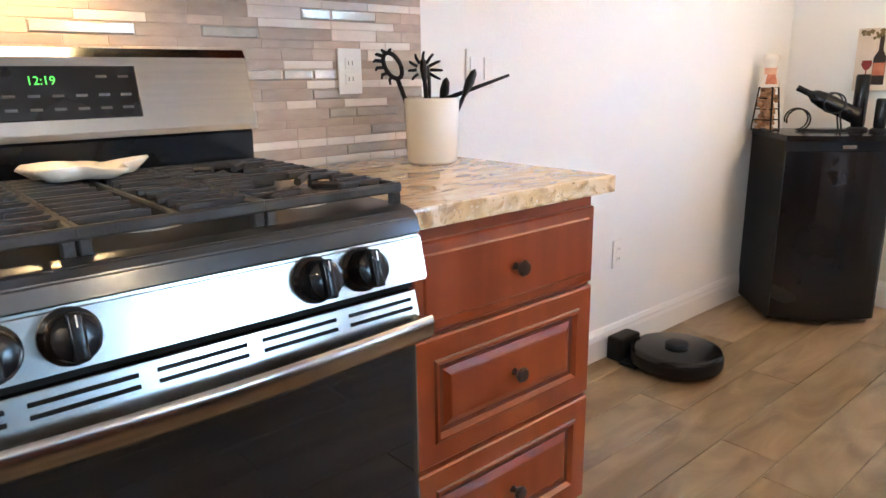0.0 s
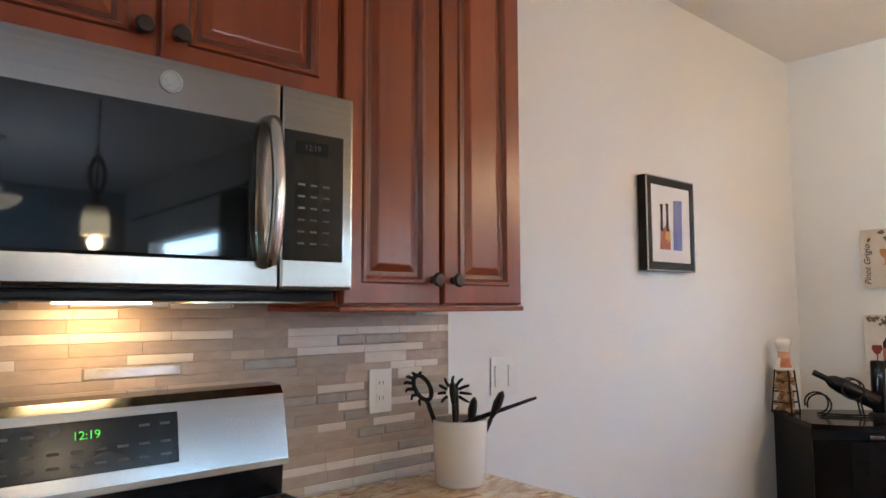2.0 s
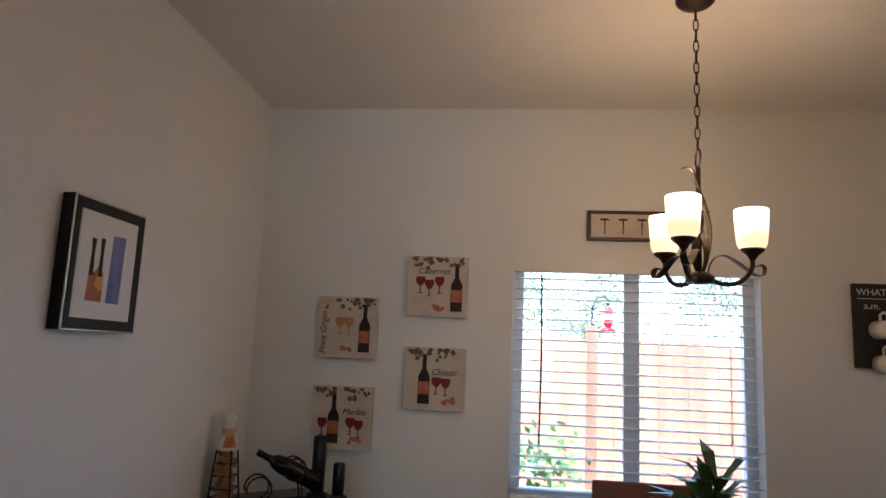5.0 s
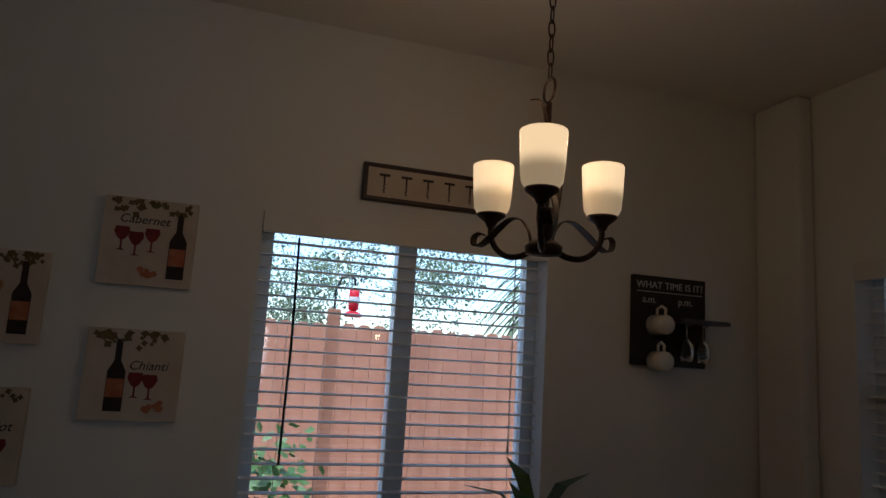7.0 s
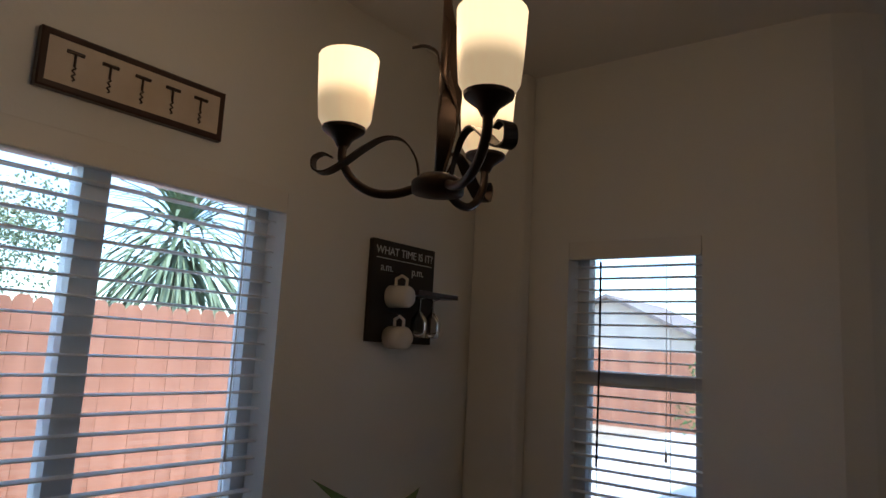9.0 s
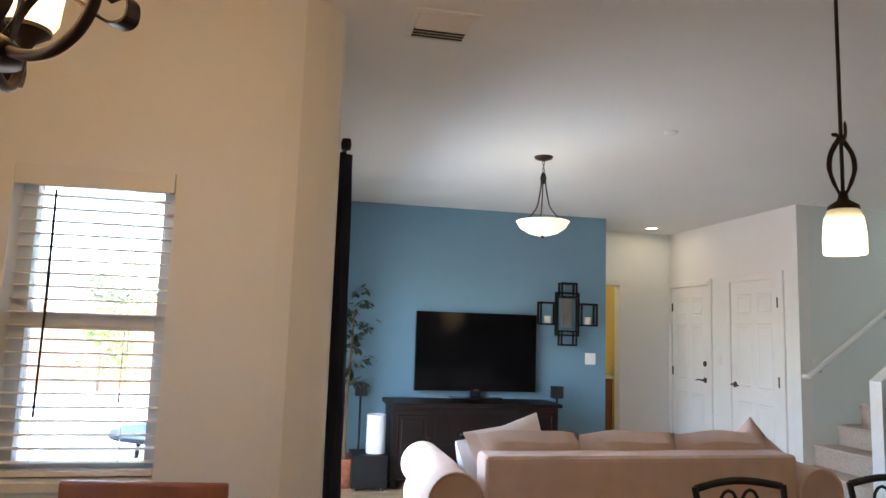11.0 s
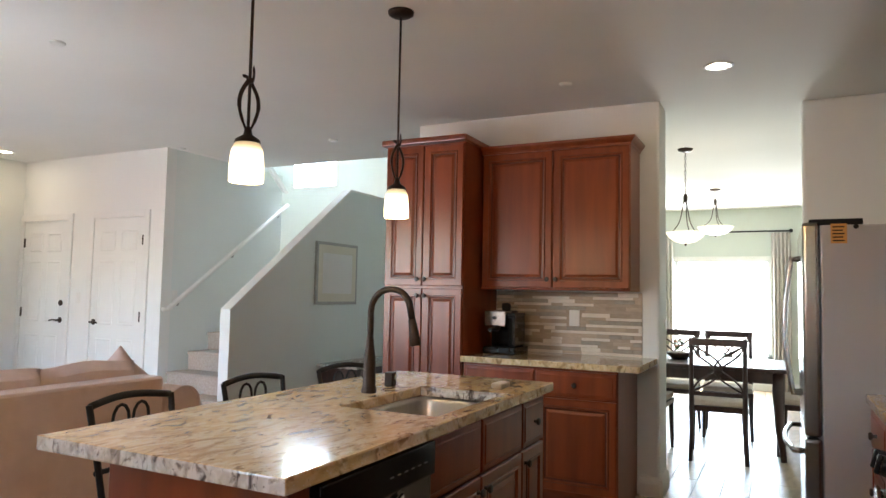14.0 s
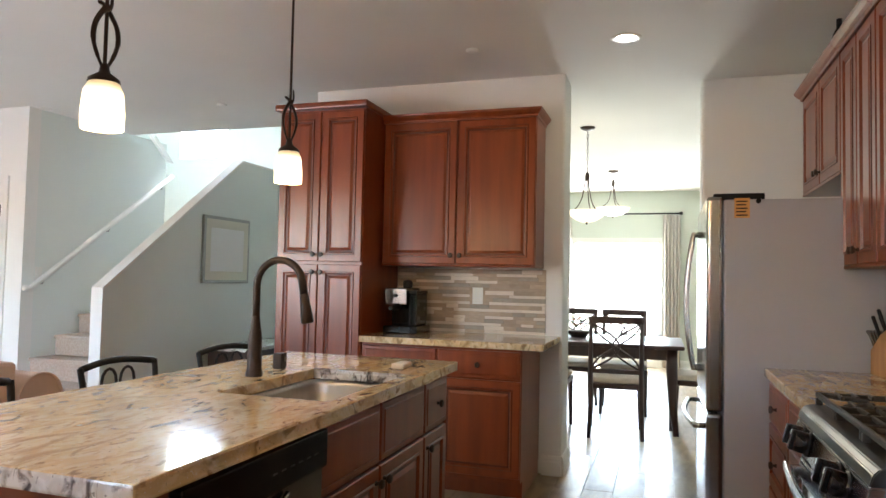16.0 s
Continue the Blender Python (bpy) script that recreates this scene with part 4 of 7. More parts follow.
part("cap", box(-0.02, 0.02, -0.02, 0.02, 0.0, 0.062, 0.005), BRONZE, AB)
part("button", box(-0.008, 0.008, 0.0205, 0.023, 0.03, 0.05), STEEL, AB)
SP = tagged(part("soap_dish", box(-0.67, -0.57, -2.135, -2.08, 0.92, 0.944, 0.009), CREAM), "small pale soap bar dish on the island top", "dish")

# ---- small things in the kitchen ----
C = thing("utensil_crock", pose(0.875, -0.17, 0.92), "white ceramic crock holding black cooking utensils", "crock")
part("crock", lathe([(0.0, 0.0), (0.062, 0.0), (0.066, 0.006), (0.069, 0.08), (0.073, 0.165), (0.071, 0.168), (0.067, 0.163), (0.063, 0.02), (0, 0.015)], 32), CERAMIC, C, smooth=True)


def utensil(name, dx, dy, top, kind):
    b = Vector((dx * 0.25, dy * 0.25, 0.03))
    t = Vector((dx, dy, top))
    bm = tube([b, b.lerp(t, 0.5), t], 0.006, 8) if kind != "plain" else bmesh.new()
    d = (t - b).normalized()
    if kind == "spoon":
        tube([t - d * 0.01, t + d * 0.02, t + d * 0.045, t + d * 0.07, t + d * 0.08], [0.006, 0.026, 0.036, 0.027, 0.006], 10, bm, flat=0.35)
    elif kind == "claw":
        tube([t - d * 0.01, t + d * 0.012, t + d * 0.035, t + d * 0.055, t + d * 0.062], [0.006, 0.020, 0.027, 0.022, 0.006], 10, bm, flat=0.35)
        side = Vector((0.71, -0.71, 0))
        for k in range(9):
            a = radians(-35 + 250 * k / 8)
            o = side * math.cos(a) + d * math.sin(a)
            c = t + d * 0.034
            tube([c + o * 0.018, c + o * 0.034 + Vector((-0.002, -0.004, 0)), c + o * 0.043 + Vector((-0.004, -0.012, 0))], [0.0045, 0.004, 0.003], 6, bm)
    elif kind == "spatula":
        q = [t, t + d * 0.03, t + d * 0.09, t + d * 0.1]
        tube(q, [0.007, 0.028, 0.032, 0.02], 8, bm, flat=0.15)
    elif kind == "slotted":
        side = Vector((0.71, -0.71, 0))
        c = t + d * 0.036
        ring = [c + side * 0.021 * math.cos(2 * math.pi * k / 18) + d * 0.034 * math.sin(2 * math.pi * k / 18) for k in range(19)]
        tube(ring, 0.006, 7, bm)
        for k in range(7):
            a = radians(80 + 160 * k / 6)
            o = side * math.cos(a) + d * math.sin(a)
            tube([c + side * 0.021 * math.cos(a) + d * 0.034 * math.sin(a), c + o * 0.042, c + o * 0.050 + Vector((0, -0.006, -0.006))], [0.005, 0.0045, 0.003], 6, bm)
    elif kind == "plain":
        tube([Vector((-0.04, 0.04, 0.13)), Vector((0.05, -0.05, 0.176)), t], [0.006, 0.006, 0.004], 8, bm)
    part(name, bm, BLACKMAT, C, "black nylon utensil", smooth=True)


utensil("slotted_server", -0.075, 0.045, 0.215, "slotted")
utensil("pasta_fork", -0.03, -0.01, 0.205, "claw")
utensil("serving_spoon", 0.06, -0.055, 0.165, "spoon")
utensil("turner", 0.02, 0.03, 0.15, "spatula")
utensil("ladle", 0.035, 0.0, 0.14, "spoon")
utensil("tongs", 0.145, -0.14, 0.222, "plain")
SR = thing("spoon_rest", pose(0.018, -0.215, 0.971, 0, 0, 6), "white leaf-shaped ceramic spoon rest on the grates", "spoon rest")
bm = bmesh.new()
ring0, ring1 = [], []
for i in range(28):
    a = 2 * math.pi * i / 28
    r = 1.0 + 0.26 * math.cos(5 * a) + 0.06 * math.cos(9 * a + 1)
    ring0.append(bm.verts.new((0.092 * r * math.cos(a), 0.074 * r * math.sin(a), 0.022 + 0.006 * math.cos(3 * a))))
    ring1.append(bm.verts.new((0.070 * r * math.cos(a), 0.054 * r * math.sin(a), 0.004)))
for i in range(28):
    bm.faces.new((ring0[i], ring0[(i + 1) % 28], ring1[(i + 1) % 28], ring1[i]))
bm.faces.new(ring1)
dish = part("dish", bm, CERAMIC, SR, smooth=True)
sol = dish.modifiers.new("thick", "SOLIDIFY")
sol.thickness, sol.offset = 0.006, 1.0


def wall_plate(m, w, h, kind, label):
    o = thing("outlet" if kind == "outlet" else "light_switch", m, label, "outlet" if kind == "outlet" else "switch")
    part("plate", box(-w / 2, w / 2, -0.006, 0, -h / 2, h / 2, 0.002), PLATE, o)
    if kind == "outlet":
        for z in (-0.02, 0.02):
            s = part("socket", box(-0.016, 0.016, -0.008, -0.006, z - 0.014, z + 0.014, 0.001), PLATE, o)
            for x in (-0.006, 0.006):
                part("slot", box(x - 0.001, x + 0.001, -0.0084, -0.0079, z - 0.004, z + 0.006), GREYPRINT, s)
    else:
        for k in range(max(1, round(w / 0.06))):
            x = -w / 2 + (k + 0.5) * w / max(1, round(w / 0.06))
            part("rocker", box(x - 0.016, x + 0.016, -0.0105, -0.006, -0.033, 0.033, 0.001), PLATE, o)
    return o


wall_plate(pose(0.726, -0.014, 1.157), 0.072, 0.115, "outlet", "white outlet plate on the tiled backsplash")
wall_plate(pose(1.212, -0.001, 1.163), 0.118, 0.115, "switch", "white double rocker switch plate on the wall")
wall_plate(pose(1.998, -0.001, 0.43), 0.072, 0.115, "outlet", "white outlet plate low on the wall")
wall_plate(pose(-0.995, TVY + 0.001, 1.185, 0, 0, 180), 0.12, 0.12, "switch", "white double switch plate on the blue wall")
wall_plate(pose(PX + 0.016, -2.315, 1.175, 0, 0, 90), 0.075, 0.115, "switch", "white switch plate on the coffee bar tiles")
wall_plate(pose(-2.80, -1.729, 1.13, 0, 0, 180), 0.07, 0.115, "switch", "white switch plate inside the dining doorway")
wall_plate(pose(-0.85, -0.014, 1.18), 0.072, 0.115, "outlet", "white outlet plate behind the counter")

K = thing("knife_block", pose(-1.255, -0.17, 0.92, 0, 0, 12), "oak knife block full of black-handled knives", "knife block")
part("block", poly([(-0.115, 0.0), (0.115, 0.0), (0.115, 0.03), (0.03, 0.205), (-0.035, 0.175), (-0.115, 0.10)], -0.055, 0.055), TANWOOD, K)
for r, (bx, bz, n) in enumerate(((-0.10, 0.115, 8), (-0.055, 0.16, 4), (-0.01, 0.19, 3))):
    for k in range(n):
        y = -0.045 + 0.09 * k / (n - 1)
        bm = tube([(bx, y, bz), (bx - 0.035, y, bz + 0.05), (bx - 0.06, y, bz + (0.085 if r else 0.065)), (bx - 0.062, y, bz + (0.088 if r else 0.068))], [0.006, 0.008, 0.008, 0.004], 8, flat=0.7)
        part("knife_handle", bm, BLACKMAT if r else STEEL, K, smooth=True)
bm = bmesh.new()
for s in (-1, 1):
    tube([(0.03, 0.04 + 0.022 * s * math.sin(a / 10 * 2 * math.pi) * 0.9, 0.225 + 0.022 - 0.022 * math.cos(a / 10 * 2 * math.pi)) for a in range(11)], 0.005, 6, bm)
part("scissors_grip", bm, BLACKMAT, K)
CO = thing("can_opener", pose(-0.93, -0.03, 1.30), "white and black wall-hung gadget on the backsplash", "gadget")
part("head", lathe([(0.0, 0), (0.036, 0.0), (0.04, 0.01), (0.036, 0.03), (0.0, 0.032)], 20), BLACKMAT, CO).matrix_basis = pose(0, 0.018, 0, 90, 0, 0)
part("body", box(-0.022, 0.022, -0.014, 0.016, -0.13, 0.03, 0.008), PLATE, CO)

CM = thing("coffee_machine", pose(PX + 0.24, -2.745, 0.92, 0, 0, 90), "black and steel espresso machine on the coffee bar", "coffee machine")
part("base", box(-0.12, 0.12, -0.15, 0.12, 0.0, 0.05, 0.008), BLACK, CM)
part("tower", box(-0.12, 0.04, 0.0, 0.12, 0.05, 0.30, 0.01), BLACK, CM)
hd = part("head", box(-0.12, 0.04, -0.13, 0.0, 0.19, 0.30, 0.008), STEEL, CM)
part("dial", lathe([(0.012, 0), (0.012, 0.012), (0, 0.013)], 14), BLACK, hd).matrix_basis = pose(-0.04, -0.13, 0.25, 90, 0, 0)
part("tank", box(0.045, 0.10, -0.10, 0.11, 0.05, 0.26, 0.01), OVENGLASS, CM, "smoked water tank")
part("tank_lid", box(0.043, 0.102, -0.11, 0.112, 0.26, 0.285, 0.006), BLACK, CM)
part("portafilter", tube([(-0.04, -0.08, 0.18), (-0.04, -0.19, 0.172), (-0.04, -0.22, 0.17)], [0.026, 0.012, 0.012], 10), BLACKMAT, CM)
part("hopper", lathe([(0.03, 0), (0.034, 0.03), (0.03, 0.05), (0, 0.055)], 16, at=(-0.02, 0.04, 0.30)), BLACKMAT, CM, smooth=True)

B = thing("lidded_jar", pose(-2.25, -0.2, UT + 0.052), "white ribbed jar on top of the cabinets", "jar")
part("jar", lathe([(0, 0), (0.05, 0), (0.065, 0.04), (0.055, 0.11), (0.035, 0.13), (0, 0.132)], 20), CERAMIC, B, smooth=True)
B = thing("wine_bottle", pose(-2.0, -0.22, UT + 0.052), "dark wine bottle standing on the cabinets", "bottle")
part("bottle", lathe([(0, 0), (0.037, 0), (0.038, 0.17), (0.03, 0.21), (0.014, 0.24), (0.014, 0.29), (0, 0.292)], 18), BLACK, B, smooth=True)
for x, h in ((-0.05, 0.28), (0.12, 0.2), (0.32, 0.24)):
    B = thing("dark_vase", pose(x, -0.2, UT + 0.052), "dark decorative vase on top of the cabinets", "vase")
    part("vase", lathe([(0, 0), (0.04, 0), (0.055, h * 0.35), (0.03, h * 0.8), (0.036, h), (0.03, h), (0, h * 0.9)], 18), BLACK, B, smooth=True)
B = thing("black_box", pose(0.80, -0.285, UT + 0.052), "tall matt black box standing on the cabinets", "box")
part("case", box(-0.05, 0.05, -0.045, 0.045, 0, 0.235, 0.003), BLACKMAT, B)
part("label_band", box(0.0, 0.0515, -0.0465, 0.0465, 0.185, 0.215), PLATE, B, "pale label band")
B = thing("small_bowl", pose(PX + 0.35, -3.15, 2.425), "small dark bowl on top of the pantry", "bowl")
part("bowl", lathe([(0, 0), (0.03, 0), (0.06, 0.03), (0.058, 0.032), (0, 0.01)], 18), BLACK, B)

# ---- pictures on the nook walls ----
G = thing("framed_picture", pose(2.153, -0.003, 1.71), "black-framed abstract print with white mat on the kitchen wall", "picture")
part("frame_sides", box(-0.177, 0.177, -0.0372, -0.0005, -0.190, 0.190), BLACKMAT, G, "deep black frame sides")
bm = panelled(-0.172, 0.172, -0.185, 0.185, -0.0378, [(0, 0), (0.004, 0.003), (0.026, 0.003), (0.030, 0.0002)], 0.0004)
part("frame", bm, BLACKMAT, G)
for x0, x1, z0, z1 in ((-0.178, 0.178, -0.191, -0.1855), (-0.178, 0.178, 0.1855, 0.191), (-0.178, -0.1725, -0.185, 0.185), (0.1725, 0.178, -0.185, 0.185)):
    part("silver_edge", box(x0, x1, -0.042, -0.0375, z0, z1, 0.001), CHROME, G)
art = part("mat_board", panelled(-0.1415, 0.1415, -0.1545, 0.1545, -0.0378, [(0, 0.002), (0.050, 0.002), (0.052, 0.0005)], 0.001), WHITEMAT, G)
part("print", panelled(-0.094, 0.094, -0.107, 0.107, -0.0384, [(0, 0.0006)], 0.0004), WHITEMAT, art)
part("painted_shape", poly([(0.012, -0.104), (0.078, -0.104), (0.084, 0.104), (0.020, 0.100)], -0.0396, -0.0388), INDIGO, art)
part("painted_shape", poly([(-0.086, -0.104), (-0.010, -0.104), (-0.010, -0.022), (-0.034, 0.004), (-0.052, -0.016), (-0.080, -0.026)], -0.0396, -0.0388), TERRA, art)
part("painted_shape", poly([(-0.052, -0.060), (-0.012, -0.070), (-0.012, -0.022), (-0.034, 0.004)], -0.0402, -0.0396), NOTE, art)
for a, b in ((-0.072, 0.078), (-0.030, 0.084)):
    part("painted_shape", poly([(a - 0.010, -0.03), (a + 0.010, -0.03), (a + 0.007, b - 0.04), (a + 0.010, b), (a - 0.010, b), (a - 0.006, b - 0.04)], -0.0406, -0.0394), BOTTLE, art)


def glass_shape(bm, x, z, s, up=True):
    pts = [(x - 0.022 * s, z + 0.05 * s), (x - 0.026 * s, z + 0.03 * s), (x - 0.014 * s, z + 0.008 * s), (x - 0.003 * s, z), (x - 0.003 * s, z - 0.03 * s), (x - 0.016 * s, z - 0.036 * s),
           (x + 0.016 * s, z - 0.036 * s), (x + 0.003 * s, z - 0.03 * s), (x + 0.003 * s, z), (x + 0.014 * s, z + 0.008 * s), (x + 0.026 * s, z + 0.03 * s), (x + 0.022 * s, z + 0.05 * s)]
    return poly(pts, -0.0275, -0.0268, bm)


def wine_canvas(y, z, words, bottle_x, glasses, pos, turned=False):
    """A square canvas of 0.30 m; x runs to the viewer's right."""
    c = thing("wine_canvas", pose(NX - 0.003, y, z, 0, 0, -90), "square cream canvas painted with a wine bottle, glasses and vines", "wall art", "wine canvases")
    part("canvas", box(-0.15, 0.15, -0.026, 0, -0.15, 0.15, 0.003), CREAM, c)
    b = bottle_x
    pts = [(b - 0.028, -0.12), (b + 0.028, -0.12), (b + 0.028, 0.01), (b + 0.010, 0.045), (b + 0.010, 0.115), (b - 0.010, 0.115), (b - 0.010, 0.045), (b - 0.028, 0.01)]
    part("painted_bottle", poly(pts, -0.0275, -0.0265), BOTTLE, c)
    part("painted_label", box(b - 0.026, b + 0.026, -0.0282, -0.0274, -0.075, -0.015), TERRA, c)
    for gx, gz in glasses:
        part("painted_glass", glass_shape(None, gx, gz, 0.95), TANWOOD if turned else WINE, c)
    rnd = random.Random(words)
    bm = bmesh.new()
    for k in range(26):
        x, zz, r = rnd.uniform(-0.135, 0.135), 0.14 - abs(rnd.gauss(0, 0.022)), rnd.uniform(0.008, 0.017)
        a0 = rnd.uniform(0, 6)
        y0 = -0.0272 - 0.00004 * k
        poly([(x + r * (0.6 + 0.4 * (i % 2)) * math.cos(a0 + i * 0.785), min(0.147, zz + r * (0.6 + 0.4 * (i % 2)) * math.sin(a0 + i * 0.785))) for i in range(8)], y0, -0.0265, bm)
    part("painted_vine", bm, OLIVE, c)
    for k in range(7):
        x, zz = rnd.uniform(-0.03, 0.03) + (0.07 if b < 0 else 0.0), -0.115 + rnd.uniform(0, 0.025)
        part("painted_grape", poly([(x + 0.011 * math.cos(i), zz + 0.011 * math.sin(i)) for i in (0, 1, 2, 3, 4, 5)], -0.0272 - 0.00005 * k, -0.0265), TERRA, c)
    c.scale = (0.955, 1, 0.955)
    text(words, 0.042, pose(pos[0], -0.0275, pos[1], 90, 90 if turned else 0, 0) if not turned else pose(pos[0], -0.0275, pos[1], 90, 0, 0) @ pose(0, 0, 0, 0, 0, 90), c, BOTTLE)


wine_canvas(-0.468, 1.608, "Pinot Grigio", 0.085, [(-0.04, 0.0), (0.005, 0.0)], (-0.12, -0.03), True)
wine_canvas(-0.886, 1.814, "Cabernet", 0.095, [(-0.085, 0.0), (-0.04, -0.015), (0.01, 0.0)], (-0.02, 0.075))
wine_canvas(-0.465, 1.190, "Merlot", -0.04, [(-0.095, -0.05), (0.045, -0.045), (0.085, -0.055)], (0.06, 0.03))
wine_canvas(-0.890, 1.388, "Chianti", -0.05, [(0.01, -0.04), (0.055, -0.045)], (0.045, 0.03))

SG = thing("corkscrew_picture", pose(NX - 0.003, -1.822, 2.123, 0, 0, -90), "long dark-framed picture of five antique corkscrews", "picture")
part("frame", panelled(-0.246, 0.246, -0.071, 0.071, -0.022, [(0, 0), (0.004, 0.004), (0.016, 0.004), (0.019, -0.004)], 0.02), DARKWOOD, SG)
brd = part("backing", panelled(-0.229, 0.229, -0.054, 0.054, -0.0225, [(0, 0.001)], 0.001), CREAM, SG)
for k in range(5):
    x = -0.168 + 0.084 * k
    bm = tube([(x, -0.027, 0.025), (x, -0.027, -0.005)], 0.003, 6)
    tube([(x + 0.004 * math.sin(i * 1.6), -0.027, -0.005 - 0.0035 * i) for i in range(11)], 0.0022, 5, bm)
    tube([(x - 0.02, -0.027, 0.028), (x + 0.02, -0.027, 0.028)], 0.0045, 6, bm)
    part("corkscrew", bm, BRONZE, brd)

MG = thing("mug_board", pose(NX - 0.003, -2.900, 1.703, 0, 0, -90), "black lettered board holding two white mugs and wine glasses", "wall art")
part("board", box(-0.177, 0.177, -0.022, 0, -0.184, 0.184, 0.003), CHALK, MG)
text("WHAT TIME IS IT?", 0.041, pose(0, -0.0225, 0.145, 90, 0, 0), MG, INK)
part("line", box(-0.16, 0.16, -0.023, -0.0218, 0.116, 0.119), INK, MG)
text("a.m.", 0.042, pose(-0.10, -0.0225, 0.085, 90, 0, 0), MG, INK)
text("p.m.", 0.042, pose(0.075, -0.0225, 0.085, 90, 0, 0), MG, INK)
part("glass_shelf", box(-0.005, 0.24, -0.10, -0.022, -0.005, 0.012, 0.002), DARKWOOD, MG)
for x in (0.05, 0.13):
    w = thing("wine_glass", pose(NX - 0.003 - 0.062, -2.900 - x, 1.695), "clear stemmed glass hanging upside down from the board", "glass", "hanging glasses")
    part("glass", lathe([(0.0, -0.0), (0.03, -0.002), (0.004, -0.01), (0.0035, -0.05), (0.012, -0.06), (0.03, -0.085), (0.032, -0.12), (0.026, -0.15), (0.025, -0.15), (0.031, -0.12), (0.029, -0.086), (0.0, -0.062)], 18), GLASS, w, smooth=True)
for z, tw in ((-0.02, 8), (-0.165, -6)):
    u = thing("white_mug", pose(NX - 0.003 - 0.085, -2.900 + 0.085, 1.703 + z, 0, 90, tw), "white ceramic mug hanging sideways on the board", "mug", "hanging mugs")
    part("cup", lathe([(0, -0.04), (0.032, -0.04), (0.039, -0.03), (0.041, 0.045), (0.038, 0.045), (0.036, -0.03), (0, -0.035)], 22), CERAMIC, u, smooth=True)
    part("handle", tube([(-0.039, 0, 0.025), (-0.065, 0, 0.025), (-0.075, 0, 0.0), (-0.062, 0, -0.022), (-0.039, 0, -0.02)], 0.006, 8), CERAMIC, u, smooth=True)
    part("hook", tube([(-0.07, 0.0, 0.0), (-0.085, 0.0, 0.02), (-0.085, 0.0, 0.06)], 0.003, 6), BRONZE, u)

# ---- windows with blinds ----


def window(name, m, w, h, split, label):
    """Local: x along the wall, room at -y, z from the bottom of the opening."""
    o = thing(name, m, label, "window", kind="structure")
    fr = bmesh.new()
    for r in ((-w / 2, -w / 2 + 0.05, 0.0, h), (w / 2 - 0.05, w / 2, 0.0, h), (-w / 2, w / 2, 0.0, 0.05), (-w / 2, w / 2, h - 0.05, h)):
        box(r[0], r[1], 0.09, 0.15, r[2], r[3], bm=fr)
    if split == "v":
        box(-0.036, 0.036, 0.085, 0.155, 0.05, h - 0.05, bm=fr)
    else:
        box(-w / 2 + 0.05, w / 2 - 0.05, 0.085, 0.155, h * 0.5 - 0.03, h * 0.5 + 0.03, bm=fr)
    part("window_frame", fr, VINYL, o)
    g = part("pane", box(-w / 2 + 0.05, w / 2 - 0.05, 0.118, 0.122, 0.05, h - 0.05), GLASS, o)
    g.visible_shadow = False
    part("window_sill", box(-w / 2 - 0.0, w / 2 + 0.0, -0.02, 0.085, -0.03, 0.004, 0.004), TRIM, o)
    return o


def blind(m, w, h, n, label):
    o = thing("window_blind", m, label, "blind", "window blinds")
    part("valance", box(-w / 2, w / 2, -0.03, 0.0, h - 0.06, h + 0.012, 0.004), SLAT, o)
    me = None
    for k in range(n):
        z = h - 0.085 - k * (h - 0.13) / (n - 1)
        if me is None:
            bm = bmesh.new()
            vs = []
            for i in range(5):
                y = 0.008 + 0.045 * i / 4
                zz = 0.004 * math.sin(math.pi * i / 4) + 0.0
                vs.append((y, zz))
            top = [[bm.verts.new((x, y, z2)) for y, z2 in vs] for x in (-w / 2 + 0.008, w / 2 - 0.008)]
            bot = [[bm.verts.new((x, y, z2 - 0.0028)) for y, z2 in vs] for x in (-w / 2 + 0.008, w / 2 - 0.008)]
            for i in range(4):
                bm.faces.new((top[0][i], top[1][i], top[1][i + 1], top[0][i + 1]))
                bm.faces.new((bot[0][i + 1], bot[1][i + 1], bot[1][i], bot[0][i]))
            bm.faces.new((top[0][0], bot[0][0], bot[1][0], top[1][0]))
            bm.faces.new((top[1][4], bot[1][4], bot[0][4], top[0][4]))
            s = part("slat", bm, SLAT, o)
            me = s.data
        else:
            s = new("slat", me)
            s.parent = o
        s.location = (0, 0, z)
    part("bottom_rail", box(-w / 2 + 0.008, w / 2 - 0.008, 0.008, 0.055, 0.0, 0.02, 0.003), SLAT, o)
    for x in (-w / 2 + 0.12, w / 2 - 0.12):
        part("ladder_cord", box(x - 0.001, x + 0.001, 0.006, 0.0075, 0.01, h - 0.05), SLAT, o)
    part("tilt_wand", tube([(-w / 2 + 0.13, -0.012, h - 0.07), (-w / 2 + 0.135, -0.02, h - 0.45), (-w / 2 + 0.13, -0.02, h - 0.85)], 0.0045, 6), BLACKMAT, o)
    part("cord", tube([(w / 2 - 0.13, -0.01, h - 0.06), (w / 2 - 0.13, -0.012, h - 0.75), (w / 2 - 0.13, -0.012, h - 0.8)], [0.0015, 0.0015, 0.006], 6), SLAT, o)
    return o


window("window_1", pose(NX, -1.7925, 0.86, 0, 0, -90), 1.105, 1.11, "v", "white vinyl sliding window with a view of the fence")
blind(pose(NX + 0.028, -1.7925, 0.87, 0, 0, -90), 1.101, 1.09, 21, "open white slatted blind in the wide window")
window("window_2", pose(2.7575, WY, 0.89, 0, 0, 180), 0.525, 1.07, "h", "narrow white vinyl sash window with a view of the patio")
blind(pose(2.7575, WY - 0.028, 0.90, 0, 0, 180), 0.521, 1.05, 21, "open white slatted blind in the narrow window")

# ---- lamps ----


